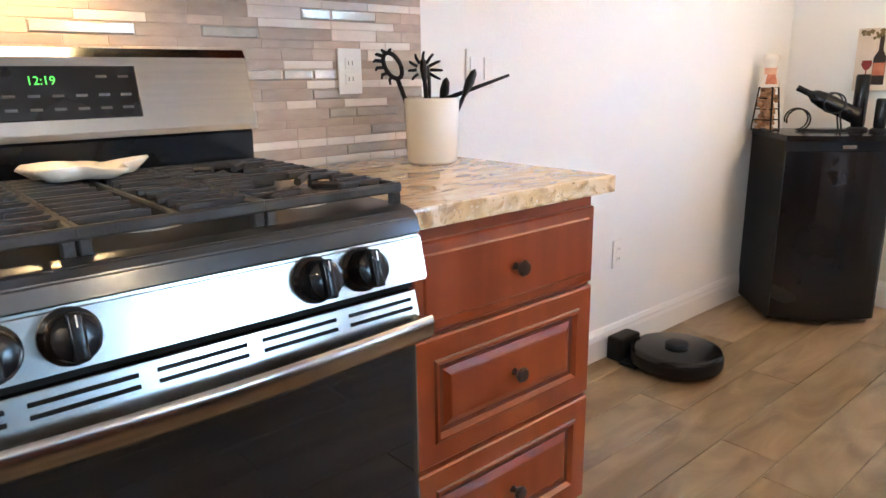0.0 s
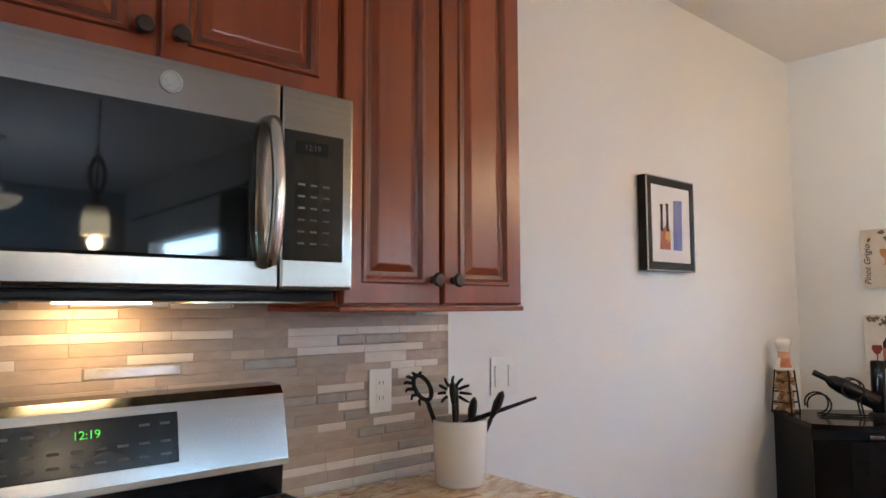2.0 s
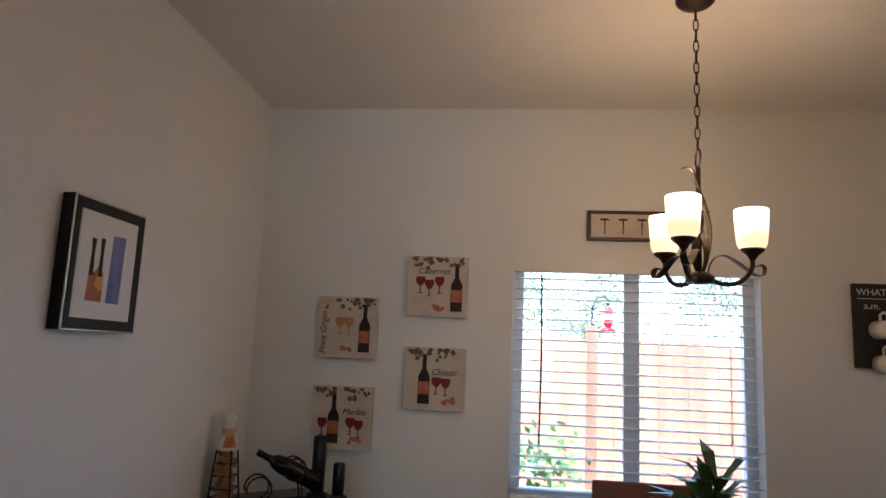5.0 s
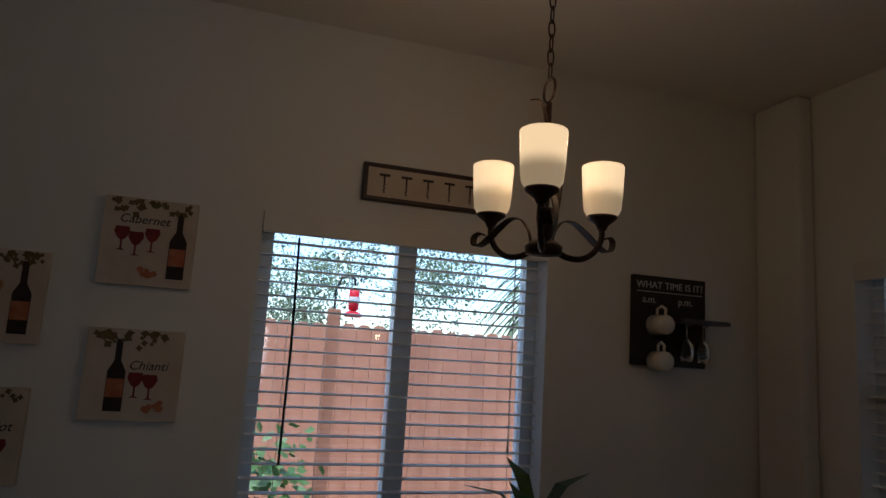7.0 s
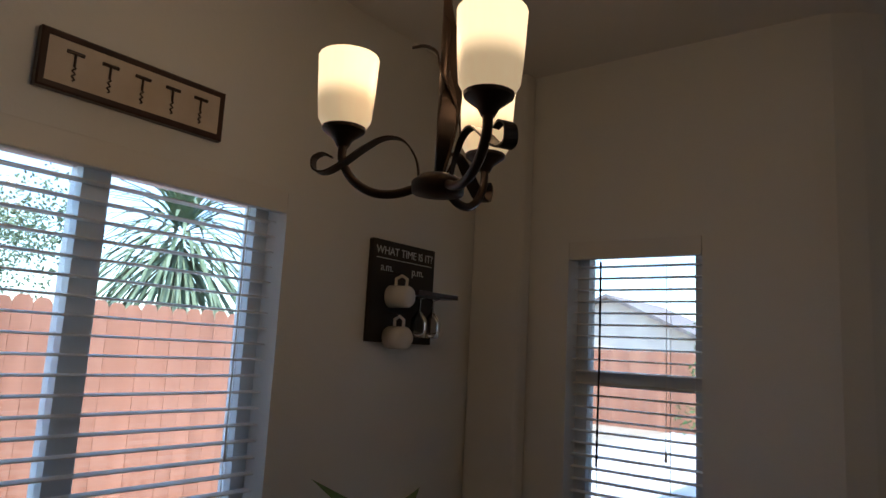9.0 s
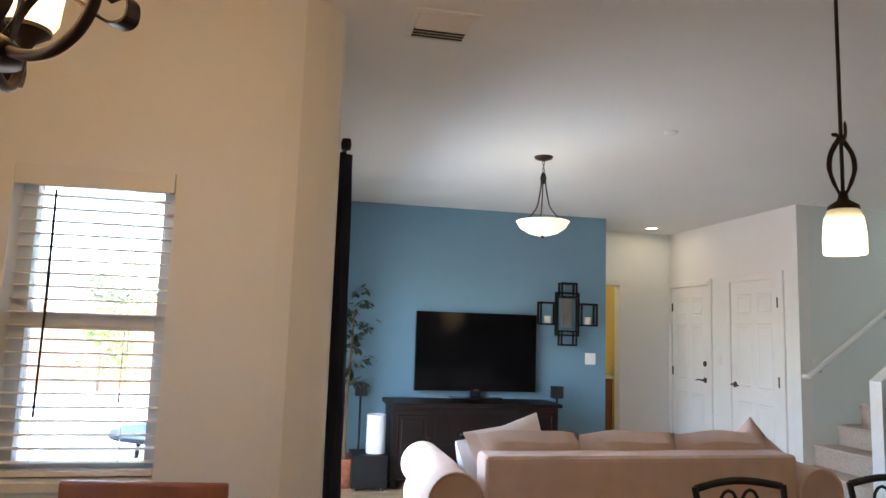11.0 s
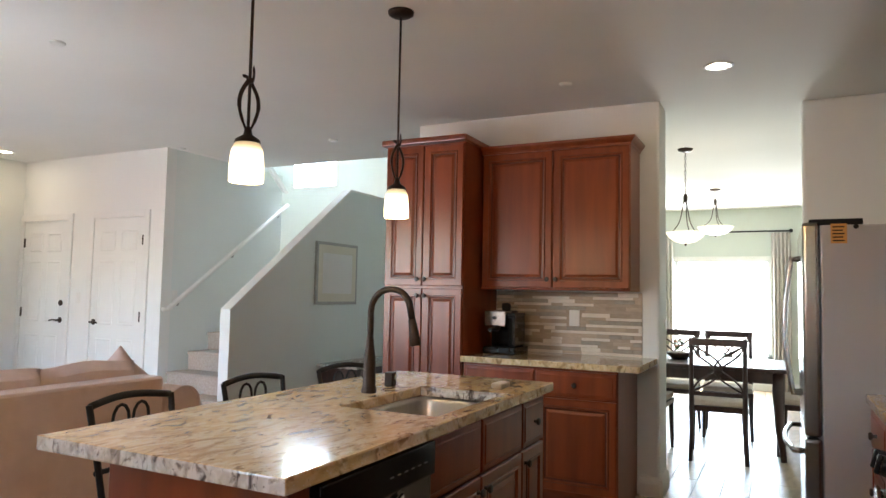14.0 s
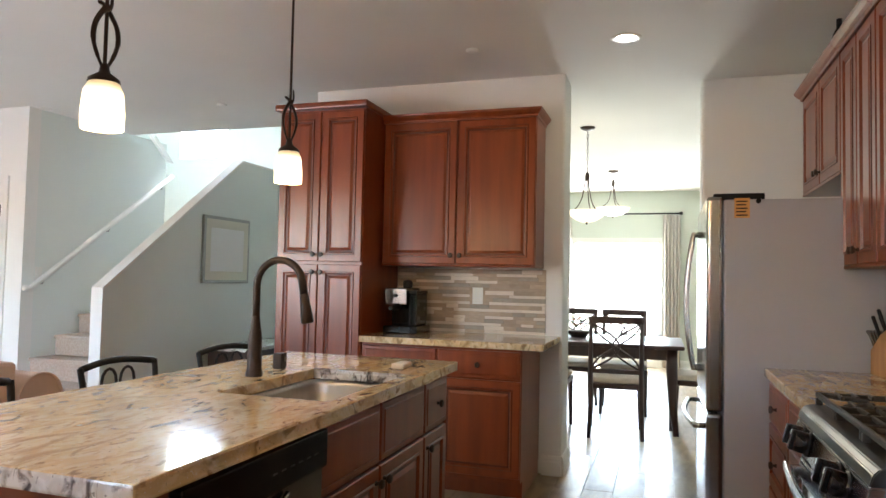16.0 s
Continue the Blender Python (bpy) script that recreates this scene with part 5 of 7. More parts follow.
def chain(z0, z1, parent, link=0.034):
    n = max(2, round((z1 - z0) / (link * 0.75)))
    for k in range(n):
        z = z0 + (k + 0.5) * (z1 - z0) / n
        c = (z1 - z0) / n * 0.62
        pts = [(0.008 * math.cos(2 * math.pi * i / 12), 0, z + c * math.sin(2 * math.pi * i / 12)) for i in range(13)]
        bm = tube(pts, 0.0022, 5)
        if k % 2:
            bmesh.ops.rotate(bm, verts=bm.verts, matrix=Matrix.Rotation(radians(90), 3, "Z"))
        part("chain_link", bm, BRONZE, parent)


def flow(points, n=6):
    """A smooth run through the points, as evenly rounded as bent metal."""
    p = [Vector(q) for q in points]
    p = [p[0] * 2 - p[1]] + p + [p[-1] * 2 - p[-2]]
    out = []
    for i in range(1, len(p) - 2):
        for k in range(n):
            t = k / n
            out.append(0.5 * (2 * p[i] + (p[i + 1] - p[i - 1]) * t + (2 * p[i - 1] - 5 * p[i] + 4 * p[i + 1] - p[i + 2]) * t * t + (3 * p[i] - p[i - 1] - 3 * p[i + 1] + p[i + 2]) * t ** 3))
    return out + [p[-2]]


def ribbon(points, wide, thick, bm=None, across=(0, 1, 0)):
    """A flat metal strip along points; wide may be a list."""
    bm = bm or bmesh.new()
    pts = [Vector(q) for q in points]
    rings = []
    for i, p in enumerate(pts):
        d = (pts[min(i + 1, len(pts) - 1)] - pts[max(i - 1, 0)]).normalized()
        a = Vector(across)
        a = (a - d * a.dot(d)).normalized()
        n = d.cross(a)
        f = i / (len(pts) - 1) * (len(wide) - 1)
        w = wide[int(f)] + (wide[min(int(f) + 1, len(wide) - 1)] - wide[int(f)]) * (f - int(f))
        rings.append([bm.verts.new(p + a * w * x + n * thick * y) for x, y in ((-0.5, -0.5), (0.5, -0.5), (0.5, 0.5), (-0.5, 0.5))])
    for a, b in zip(rings, rings[1:]):
        for k in range(4):
            bm.faces.new((a[k], a[(k + 1) % 4], b[(k + 1) % 4], b[k]))
    bm.faces.new(rings[0][::-1])
    bm.faces.new(rings[-1])
    return bm


HX, HY, HZ = 2.436, -1.829, 1.752
CH = thing("chandelier", pose(HX, HY, H), "dark bronze chandelier with three lit frosted glass shades", "chandelier")
part("canopy", lathe([(0.0, -0.036), (0.02, -0.034), (0.05, -0.022), (0.062, -0.01), (0.064, -0.001), (0, 0.0)], 26), BRONZE, CH, smooth=True)
zb = HZ - H
chain(zb + 0.428, -0.036, CH, 0.05)
ring = [(0.03 * math.cos(2 * math.pi * i / 18), 0, zb + 0.400 + 0.03 * math.sin(2 * math.pi * i / 18)) for i in range(19)]
part("ring", tube(ring, 0.0035, 7), BRONZE, CH, smooth=True)
part("stem", tube([(0, 0, zb + 0.370), (0, 0, zb + 0.02)], 0.0075, 10), BRONZE, CH, smooth=True)
part("hub", lathe([(0, -0.006), (0.012, -0.004), (0.042, 0.0), (0.044, 0.018), (0.03, 0.03), (0.01, 0.036), (0, 0.036)], 20, at=(0, 0, zb)), BRONZE, CH, smooth=True)
for sx, tall, turn in ((-1, 0.90, 105), (-1, 0.62, 35), (1, 0.58, 130)):
    pts = flow([(sx * 0.012, 0, zb + 0.03), (sx * 0.030, 0.004, zb + 0.12 * tall), (sx * 0.030, 0.008, zb + 0.19 * tall), (sx * 0.014, 0.010, zb + 0.27 * tall), (-sx * 0.006, 0.006, zb + 0.34 * tall), (-sx * 0.014, 0, zb + 0.39 * tall), (-sx * 0.034, 0, zb + 0.408 * tall), (-sx * 0.056, 0, zb + 0.402 * tall)])
    bm = ribbon(pts, [0.008, 0.020, 0.028, 0.024, 0.016, 0.010, 0.007, 0.004], 0.003)
    bmesh.ops.rotate(bm, verts=bm.verts, matrix=Matrix.Rotation(radians(turn), 3, "Z"))
    part("leaf_scroll", bm, BRONZE, CH, "tall leaf-shaped bronze ribbon")
for ang in (151, 278, 26):
    R3 = Matrix.Rotation(radians(ang), 3, "Z")

    def turned(bm, r3=R3):
        bmesh.ops.rotate(bm, verts=bm.verts, matrix=r3)
        return bm

    pts = flow([(0.03, 0, zb + 0.012), (0.07, 0, zb + 0.0), (0.11, 0, zb + 0.002), (0.145, 0, zb + 0.022), (0.166, 0, zb + 0.055), (0.168, 0, zb + 0.085)])
    arm = part("arm", turned(tube(pts, 0.0075, 10)), BRONZE, CH, smooth=True)
    pts = flow([(0.030, 0.008, zb + 0.02), (0.036, 0.012, zb + 0.055), (0.058, 0.014, zb + 0.085), (0.090, 0.015, zb + 0.090), (0.125, 0.015, zb + 0.072), (0.158, 0.015, zb + 0.048), (0.188, 0.015, zb + 0.032), (0.208, 0.015, zb + 0.036), (0.212, 0.012, zb + 0.056), (0.198, 0.008, zb + 0.066), (0.182, 0.006, zb + 0.060)], 5)
    part("scroll", turned(ribbon(pts, [0.006, 0.008, 0.012, 0.018, 0.024, 0.026, 0.024, 0.022, 0.020, 0.016, 0.010], 0.003)), BRONZE, arm, "flat curled bronze ribbon")
    part("cup", turned(lathe([(0.01, 0), (0.016, 0.012), (0.036, 0.028), (0.037, 0.034), (0, 0.034)], 18, at=(0.168, 0, zb + 0.08))), BRONZE, arm, smooth=True)
    part("shade", turned(lathe([(0.02, 0.0), (0.036, 0.001), (0.045, 0.017), (0.048, 0.05), (0.052, 0.125), (0.0505, 0.128), (0.048, 0.125), (0.045, 0.05), (0.041, 0.02), (0.02, 0.005)], 26, at=(0.168, 0, zb + 0.112))), SHADE, CH, "lit frosted glass shade", smooth=True)
    v = R3 @ Vector((0.168, 0, 0))
    bulb(HX + v.x, HY + v.y, HZ + 0.30, 0.68, (1.0, 0.57, 0.27))


def pendant(x, y, zs, label):
    """zs: bottom of the shade."""
    o = thing("pendant_lamp", pose(x, y, H), label, "pendant lamp", "island pendants")
    z = zs - H
    part("canopy", lathe([(0.0, -0.026), (0.045, -0.024), (0.062, -0.014), (0.064, -0.001), (0, 0)], 26), BRONZE, o, smooth=True)
    part("rod", tube([(0, 0, -0.02), (0, 0, z + 0.16)], 0.0055, 8), BRONZE, o, smooth=True)
    for s in (0, 180):
        R3 = Matrix.Rotation(radians(s - 37), 3, "Z")
        bm = tube(flow([(0.004, 0, z + 0.175), (0.022, 0.006, z + 0.215), (0.034, 0.010, z + 0.26), (0.030, 0.012, z + 0.305), (0.010, 0.012, z + 0.345), (-0.010, 0.008, z + (0.37 if s else 0.36)), (-0.024 if s else -0.012, 0, z + (0.368 if s else 0.41))], 4), [0.006] * 4 + [0.008] * 4 + [0.010] * 4 + [0.010] * 4 + [0.011] * 4 + [0.008] * 4 + [0.002], 8, flat=0.5)
        bmesh.ops.rotate(bm, verts=bm.verts, matrix=R3)
        part("scroll", bm, BRONZE, o, smooth=True)
    part("socket_cup", lathe([(0.045, 0), (0.042, 0.012), (0.016, 0.03), (0.012, 0.05), (0.006, 0.06), (0, 0.06)], 20, at=(0, 0, z + 0.135)), BRONZE, o, smooth=True)
    part("shade", lathe([(0.056, 0.0), (0.0585, 0.002), (0.059, 0.05), (0.054, 0.108), (0.043, 0.134), (0.012, 0.138), (0.012, 0.134), (0.041, 0.128), (0.050, 0.106), (0.055, 0.05), (0.054, 0.002)], 26, at=(0, 0, z)), PSHADE, o, "lit frosted glass shade", smooth=True)
    bulb(x, y, zs - 0.03, 0.52)
    return o


pendant(0.445, -2.637, 1.700, "dark bronze pendant lamp with a lit glass shade over the island")
pendant(-0.575, -2.637, 1.688, "dark bronze pendant lamp with a lit glass shade near the sink")


def bowl_lamp(x, y, zr, r, label, watts=5):
    """zr: height of the bowl's rim."""
    o = thing("bowl_pendant", pose(x, y, H), label, "pendant lamp", "bowl pendants")
    z = zr - H
    part("canopy", lathe([(0.0, -0.03), (0.02, -0.03), (0.06, -0.016), (0.068, -0.004), (0.068, 0.0), (0, 0)], 24), BRONZE, o, smooth=True)
    chain(z + 0.36, -0.03, o, 0.045)
    part("holder", lathe([(0.008, 0.0), (0.02, 0.01), (0.022, 0.05), (0.014, 0.075), (0.006, 0.085), (0, 0.085)], 18, at=(0, 0, z + 0.275)), BRONZE, o, smooth=True)
    for k in range(3):
        a = radians(120 * k + 20)
        c, s = math.cos(a), math.sin(a)
        pts = flow([(0.016 * c, 0.016 * s, z + 0.285), (0.03 * c, 0.03 * s, z + 0.20), (0.06 * c, 0.06 * s, z + 0.09), (r * 0.75 * c, r * 0.75 * s, z + 0.0)], 4)
        part("strut", tube(pts, 0.005, 7), BRONZE, o, smooth=True)
    part("bowl", lathe([(0, -0.10), (r * 0.25, -0.098), (r * 0.55, -0.082), (r * 0.85, -0.045), (r * 0.97, -0.008), (r * 1.0, 0.0), (r * 0.98, 0.004), (r * 0.93, -0.008), (r * 0.8, -0.043), (r * 0.5, -0.076), (0, -0.09)], 36, at=(0, 0, z)), BOWL, o, "lit cream glass bowl", smooth=True)
    part("finial", lathe([(0, -0.03), (0.008, -0.02), (0.012, -0.008), (0.006, 0.0)], 14, at=(0, 0, z - 0.098)), BRONZE, o, smooth=True)
    bulb(x, y, zr + 0.06, watts * 0.05, (1.0, 0.8, 0.55), 0.05)
    return o


bowl_lamp(0.38, -5.44, 2.225, 0.19, "bronze pendant with a lit glass bowl in the living room", 0.35)
bowl_lamp(-4.27, -1.762, 1.93, 0.172, "bronze pendant with a lit glass bowl over the dining table")
bowl_lamp(-6.8, -1.71, 2.225, 0.212, "bronze pendant with a lit glass bowl farther over the table")


def can_light(x, y, watts):
    o = thing("recessed_light", pose(x, y, H), "white-rimmed lit recessed ceiling light", "ceiling light", "recessed lights")
    part("rim", lathe([(0.055, -0.002), (0.075, -0.006), (0.088, -0.001), (0.088, 0.0)], 28), TRIM, o, smooth=True)
    part("lens", lathe([(0, -0.003), (0.056, -0.003), (0.056, 0.0)], 28), CANGLOW, o)
    data = bpy.data.lights.new("downlight", "AREA")
    data.shape, data.size, data.energy, data.color = "DISK", 0.10, watts, (1.0, 0.8, 0.55)
    new("downlight", data).location = (x, y, H - 0.008)


can_light(-2.0, -1.307, 0.20)
can_light(-1.93, -8.1, 0.2)
for x, y in ((-0.15, -4.62), (-2.50, -6.22), (-1.98, -2.22), (-2.75, -4.6)):
    o = thing("smoke_detector", pose(x, y, H), "small round white ceiling sprinkler or detector", "detector", "ceiling detectors")
    part("cover", lathe([(0, -0.018), (0.03, -0.016), (0.042, -0.006), (0.042, 0.0)], 22), PLATE, o, smooth=True)
V = thing("ceiling_vent", pose(1.52, -3.57, H), "white slatted ceiling air vent", "vent")
part("backing", box(-0.115, 0.115, -0.125, 0.125, -0.004, -0.001), GREYPRINT, V, "dark duct behind the slats")
for x0, x1, y0, y1 in ((-0.14, 0.14, -0.15, -0.122), (-0.14, 0.14, 0.122, 0.15), (-0.14, -0.112, -0.1215, 0.1215), (0.112, 0.14, -0.1215, 0.1215)):
    part("frame_rail", box(x0, x1, y0, y1, -0.010, -0.001, 0.002), TRIM, V)
for k in range(9):
    sl = part("slat", box(-0.111, 0.111, -0.011, 0.011, -0.0008, 0.0008), TRIM, V)
    sl.matrix_basis = pose(0, -0.108 + k * 0.027, -0.010, 40 if k > 3 else -20, 0, 0)

# ---- wine cooler and what stands on it ----
WF = thing("wine_cooler", pose(3.13, -0.31, 0, 0, 0, -45), "black bow-fronted wine cooler in the corner", "wine cooler")
part("body", prism([(-0.235, 0.20), (-0.235, -0.195), (0.235, -0.195), (0.235, 0.20)], 0.02, 0.845), BLACKMAT, WF)
part("door", prism([(-0.235, -0.198), (-0.235, -0.21)] + [(-0.235 + 0.49 * i / 14, -0.21 - 0.05 * math.sin(math.pi * i / 14)) for i in range(1, 14)] + [(0.235, -0.21), (0.235, -0.198)], 0.03, 0.80), BLACK, WF, "glossy black bowed door")
part("top", prism([(-0.238, 0.205), (-0.238, -0.21)] + [(-0.238 + 0.496 * i / 14, -0.21 - 0.052 * math.sin(math.pi * i / 14)) for i in range(1, 14)] + [(0.238, -0.21), (0.238, 0.205)], 0.846, 0.87), BLACK, WF)
part("badge", box(-0.03, 0.03, -0.275, -0.262, 0.815, 0.832, 0.004), STEEL, WF)
CF = thing("cork_tower", pose(3.05, -0.085, 0.87), "chef figurine on a wire tower filled with corks", "figurine")
part("figurine", lathe([(0.042, 0.20), (0.046, 0.215), (0.04, 0.235), (0.03, 0.26), (0.026, 0.272), (0.03, 0.29), (0.028, 0.31), (0.034, 0.318), (0.038, 0.335), (0.03, 0.35), (0, 0.352)], 20), [CERAMIC, SKIN, TERRA], CF, smooth=True)
for pl in CF.children[0].data.polygons:
    z = pl.center.z
    pl.material_index = 1 if 0.262 < z < 0.30 else (2 if 0.225 < z < 0.262 and pl.center.y < 0 and abs(pl.center.x) > 0.012 else 0)
bm = bmesh.new()
for k in range(4):
    a = radians(45 + 90 * k)
    tube([(0.066 * math.cos(a), 0.066 * math.sin(a), 0.0), (0.045 * math.cos(a), 0.045 * math.sin(a), 0.20)], 0.004, 6, bm)
for z in (0.004, 0.05, 0.10, 0.15, 0.20):
    r = 0.066 - 0.021 * z / 0.2
    tube([(r * math.cos(radians(45 + 90 * k)), r * math.sin(radians(45 + 90 * k)), z) for k in range(5)], 0.003, 5, bm)
part("wire_cage", bm, BLACKMAT, CF)
bm = bmesh.new()
rnd = random.Random(4)
for k in range(46):
    z = 0.012 + 0.185 * k / 46
    s = 0.036 - 0.012 * z / 0.2
    p = Vector((rnd.uniform(-s, s), rnd.uniform(-s, s), z))
    d = Vector((rnd.uniform(-1, 1), rnd.uniform(-1, 1), rnd.uniform(-0.3, 0.3))).normalized() * 0.018
    cyl(p - d, p + d, 0.011, seg=8, bm=bm)
tagged(part("cork_filling", bm, CORK, CF, "heap of used wine corks"), kind="stuff")
WR = thing("wine_rack", pose(3.12, -0.33, 0.87, 0, 0, -60), "black scrolled metal wine bottle holder with a bottle", "wine rack")
bm = bmesh.new()
for s in (-0.035, 0.035):
    tube([(-0.12 + 0.05 * math.cos(radians(a)), s, 0.055 + 0.05 * math.sin(radians(a))) for a in range(-90, 200, 24)], 0.004, 6, bm)
    tube([(-0.12, s, 0.006), (0.0, s, 0.004), (0.10, s, 0.006)], 0.004, 6, bm)
    tube([(0.02 + 0.045 * math.cos(radians(a)), s, 0.13 + 0.045 * math.sin(radians(a))) for a in range(0, 361, 24)], 0.004, 6, bm)
    tube([(0.06, s, 0.005), (0.045, s, 0.09)], 0.004, 6, bm)
part("scroll_stand", bm, BLACKMAT, WR)
bm = lathe([(0, 0), (0.036, 0), (0.037, 0.16), (0.03, 0.20), (0.014, 0.225), (0.014, 0.285), (0, 0.287)], 18)
bmesh.ops.rotate(bm, verts=bm.verts, matrix=Matrix.Rotation(radians(-63), 3, "Y"))
bmesh.ops.translate(bm, verts=bm.verts, vec=(0.12, 0, 0.07))
part("bottle", bm, BLACK, WR, smooth=True)
for x, y, h, r in ((3.25, -0.42, 0.255, 0.03), (3.22, -0.52, 0.15, 0.026)):
    o = thing("electric_corkscrew", pose(x, y, 0.87), "tall black electric wine opener on its stand", "wine opener", "wine openers")
    part("base", lathe([(0, 0), (r * 1.5, 0), (r * 1.5, 0.012), (r, 0.02)], 18), BLACKMAT, o)
    part("barrel", lathe([(r * 0.9, 0.02), (r, 0.03), (r, h - 0.01), (r * 0.85, h), (0, h)], 18), BLACK, o, smooth=True)
RV = thing("robot_vacuum", pose(2.06, -0.26, 0.0), "round black robot vacuum parked at its dock", "robot vacuum")
part("body", lathe([(0, 0.012), (0.15, 0.012), (0.172, 0.022), (0.175, 0.06), (0.17, 0.078), (0.155, 0.083), (0, 0.085)], 40), BLACK, RV, smooth=True)
part("bumper", lathe([(0.1755, 0.02), (0.178, 0.03), (0.178, 0.06), (0.1755, 0.065)], 40), BLACKMAT, RV, smooth=True)
part("turret", lathe([(0.045, 0.084), (0.045, 0.098), (0.04, 0.102), (0, 0.103)], 24), BLACKMAT, RV, smooth=True)
DK = thing("charging_dock", pose(1.99, -0.065, 0.0), "small black robot vacuum charging dock against the baseboard", "dock")
part("tower", box(-0.07, 0.07, -0.03, 0.04, 0.0, 0.10, 0.012), BLACKMAT, DK)
part("ramp", box(-0.08, 0.08, -0.11, -0.03, 0.0, 0.012, 0.004), BLACKMAT, DK)

# ---- nook table, chairs and plant ----
TB = thing("breakfast_table", pose(2.50, -1.87, 0), "round red-brown wooden breakfast table under the chandelier", "table")
part("tabletop", lathe([(0, 0.715), (0.50, 0.715), (0.53, 0.725), (0.535, 0.74), (0.525, 0.75), (0, 0.75)], 48), REDWOOD, TB, smooth=True)
part("pedestal", lathe([(0.10, 0.06), (0.07, 0.12), (0.05, 0.3), (0.07, 0.45), (0.05, 0.6), (0.12, 0.714), (0, 0.714)], 24), REDWOOD, TB, smooth=True)
for k in range(4):
    a = radians(45 + 90 * k)
    part("foot", tube([(0.05 * math.cos(a), 0.05 * math.sin(a), 0.12), (0.2 * math.cos(a), 0.2 * math.sin(a), 0.075), (0.36 * math.cos(a), 0.36 * math.sin(a), 0.025)], [0.035, 0.03, 0.024], 8), REDWOOD, TB, smooth=True)


def side_chair(m, label, group):
    o = thing("wooden_chair", m, label, "chair", group)
    part("seat", box(-0.21, 0.21, -0.21, 0.20, 0.43, 0.46, 0.012), REDWOOD, o)
    for x in (-0.18, 0.18):
        part("leg", tube([(x, -0.18, 0.44), (x * 1.04, -0.185, 0.0)], [0.02, 0.014], 8), REDWOOD, o)
        part("leg", tube([(x, 0.19, 0.0), (x, 0.185, 0.45), (x, 0.21, 0.75), (x, 0.255, 1.01)], [0.014, 0.02, 0.018, 0.014], 8), REDWOOD, o)
    part("top_rail", box(-0.205, 0.205, 0.24, 0.265, 0.94, 1.035, 0.008), REDWOOD, o)
    part("back_rail", box(-0.175, 0.175, 0.185, 0.205, 0.58, 0.62, 0.005), REDWOOD, o)
    for k in range(4):
        x = -0.12 + 0.08 * k
        part("spindle", tube([(x, 0.196, 0.615), (x, 0.25, 0.945)], 0.009, 7), REDWOOD, o)
    return o


ch = side_chair(pose(2.86, -1.78, 0, 0, 0, -90), "red-brown wooden chair at the breakfast table", "breakfast chairs")
copy_thing(ch, pose(2.42, -2.52, 0, 0, 0, 172))
PL = thing("potted_dracaena", pose(2.52, -1.88, 0.75), "leafy green potted plant on the breakfast table", "plant")
part("pot", lathe([(0, 0), (0.055, 0), (0.075, 0.12), (0.08, 0.13), (0.07, 0.128), (0.06, 0.10), (0, 0.10)], 24), TERRA, PL, smooth=True)
rnd = random.Random(11)
for sx, sy, sh in ((-0.045, 0.02, 0.22), (0.05, -0.02, 0.26), (0.0, 0.05, 0.18)):
    part("stem", tube([(sx * 0.5, sy * 0.5, 0.10), (sx, sy, 0.10 + sh)], 0.008, 7), BARK, PL)
    bm = bmesh.new()
    for k in range(16):
        a = k * 2.4 + rnd.uniform(-0.3, 0.3)
        up = 0.9 - 0.06 * k
        L = rnd.uniform(0.14, 0.21)
        d = Vector((math.cos(a), math.sin(a), 0))
        b = Vector((sx, sy, 0.10 + sh + 0.02 - 0.006 * k))
        mid = b + d * L * 0.45 + Vector((0, 0, L * up * 0.55))
        tip = b + d * L + Vector((0, 0, L * (up - 0.25)))
        side = Vector((-d.y, d.x, 0)) * 0.021
        v = [bm.verts.new(p) for p in (b - side * 0.5, b + side * 0.5, mid + side, mid - side, tip)]
        bm.faces.new((v[0], v[1], v[2], v[3]))
        bm.faces.new((v[3], v[2], v[4]))
    part("leaves", bm, LEAF, PL, "long pointed green leaves")

# ---- living room ----
SO = thing("sofa", pose(0.175, -4.30, 0), "tan microfibre three-seat sofa with rolled arms, seen from behind", "sofa")
part("base", box(-0.98, 0.98, -0.92, -0.05, 0.06, 0.42, 0.03), SOFA, SO)
bm = box(-0.90, 0.90, -0.20, 0.0, 0.05, 0.81, 0.035, seg=3)
part("back", bm, SOFA, SO)
for k in range(3):
    x = -0.585 + 0.585 * k
    part("seat_cushion", box(x - 0.29, x + 0.29, -0.93, -0.32, 0.41, 0.55, 0.05, seg=3), SOFA, SO)
    bm = bmesh.new()
    bmesh.ops.create_grid(bm, x_segments=12, y_segments=8, size=1.0)
    top = []
    for v in bm.verts:
        u, w = v.co.x, v.co.y
        e = (1 - abs(u) ** 4) ** 0.5 * (1 - abs(w) ** 4) ** 0.5
        v.co = Vector((x + u * 0.295, -0.25 - 0.13 * e, 0.70 + w * 0.205 * (1 - 0.10 * u * u) + 0.004 * math.sin(5 * u + x * 9)))
    back = bmesh.ops.duplicate(bm, geom=bm.faces[:])["geom"]
    for v in [g for g in back if isinstance(g, bmesh.types.BMVert)]:
        u = (v.co.x - x) / 0.30
        d = -0.25 - v.co.y
        v.co.y = -0.25 + d * 0.75
    bmesh.ops.reverse_faces(bm, faces=[g for g in back if isinstance(g, bmesh.types.BMFace)])
    bmesh.ops.remove_doubles(bm, verts=bm.verts, dist=0.004)
    part("back_cushion", bm, SOFA, SO, smooth=True)
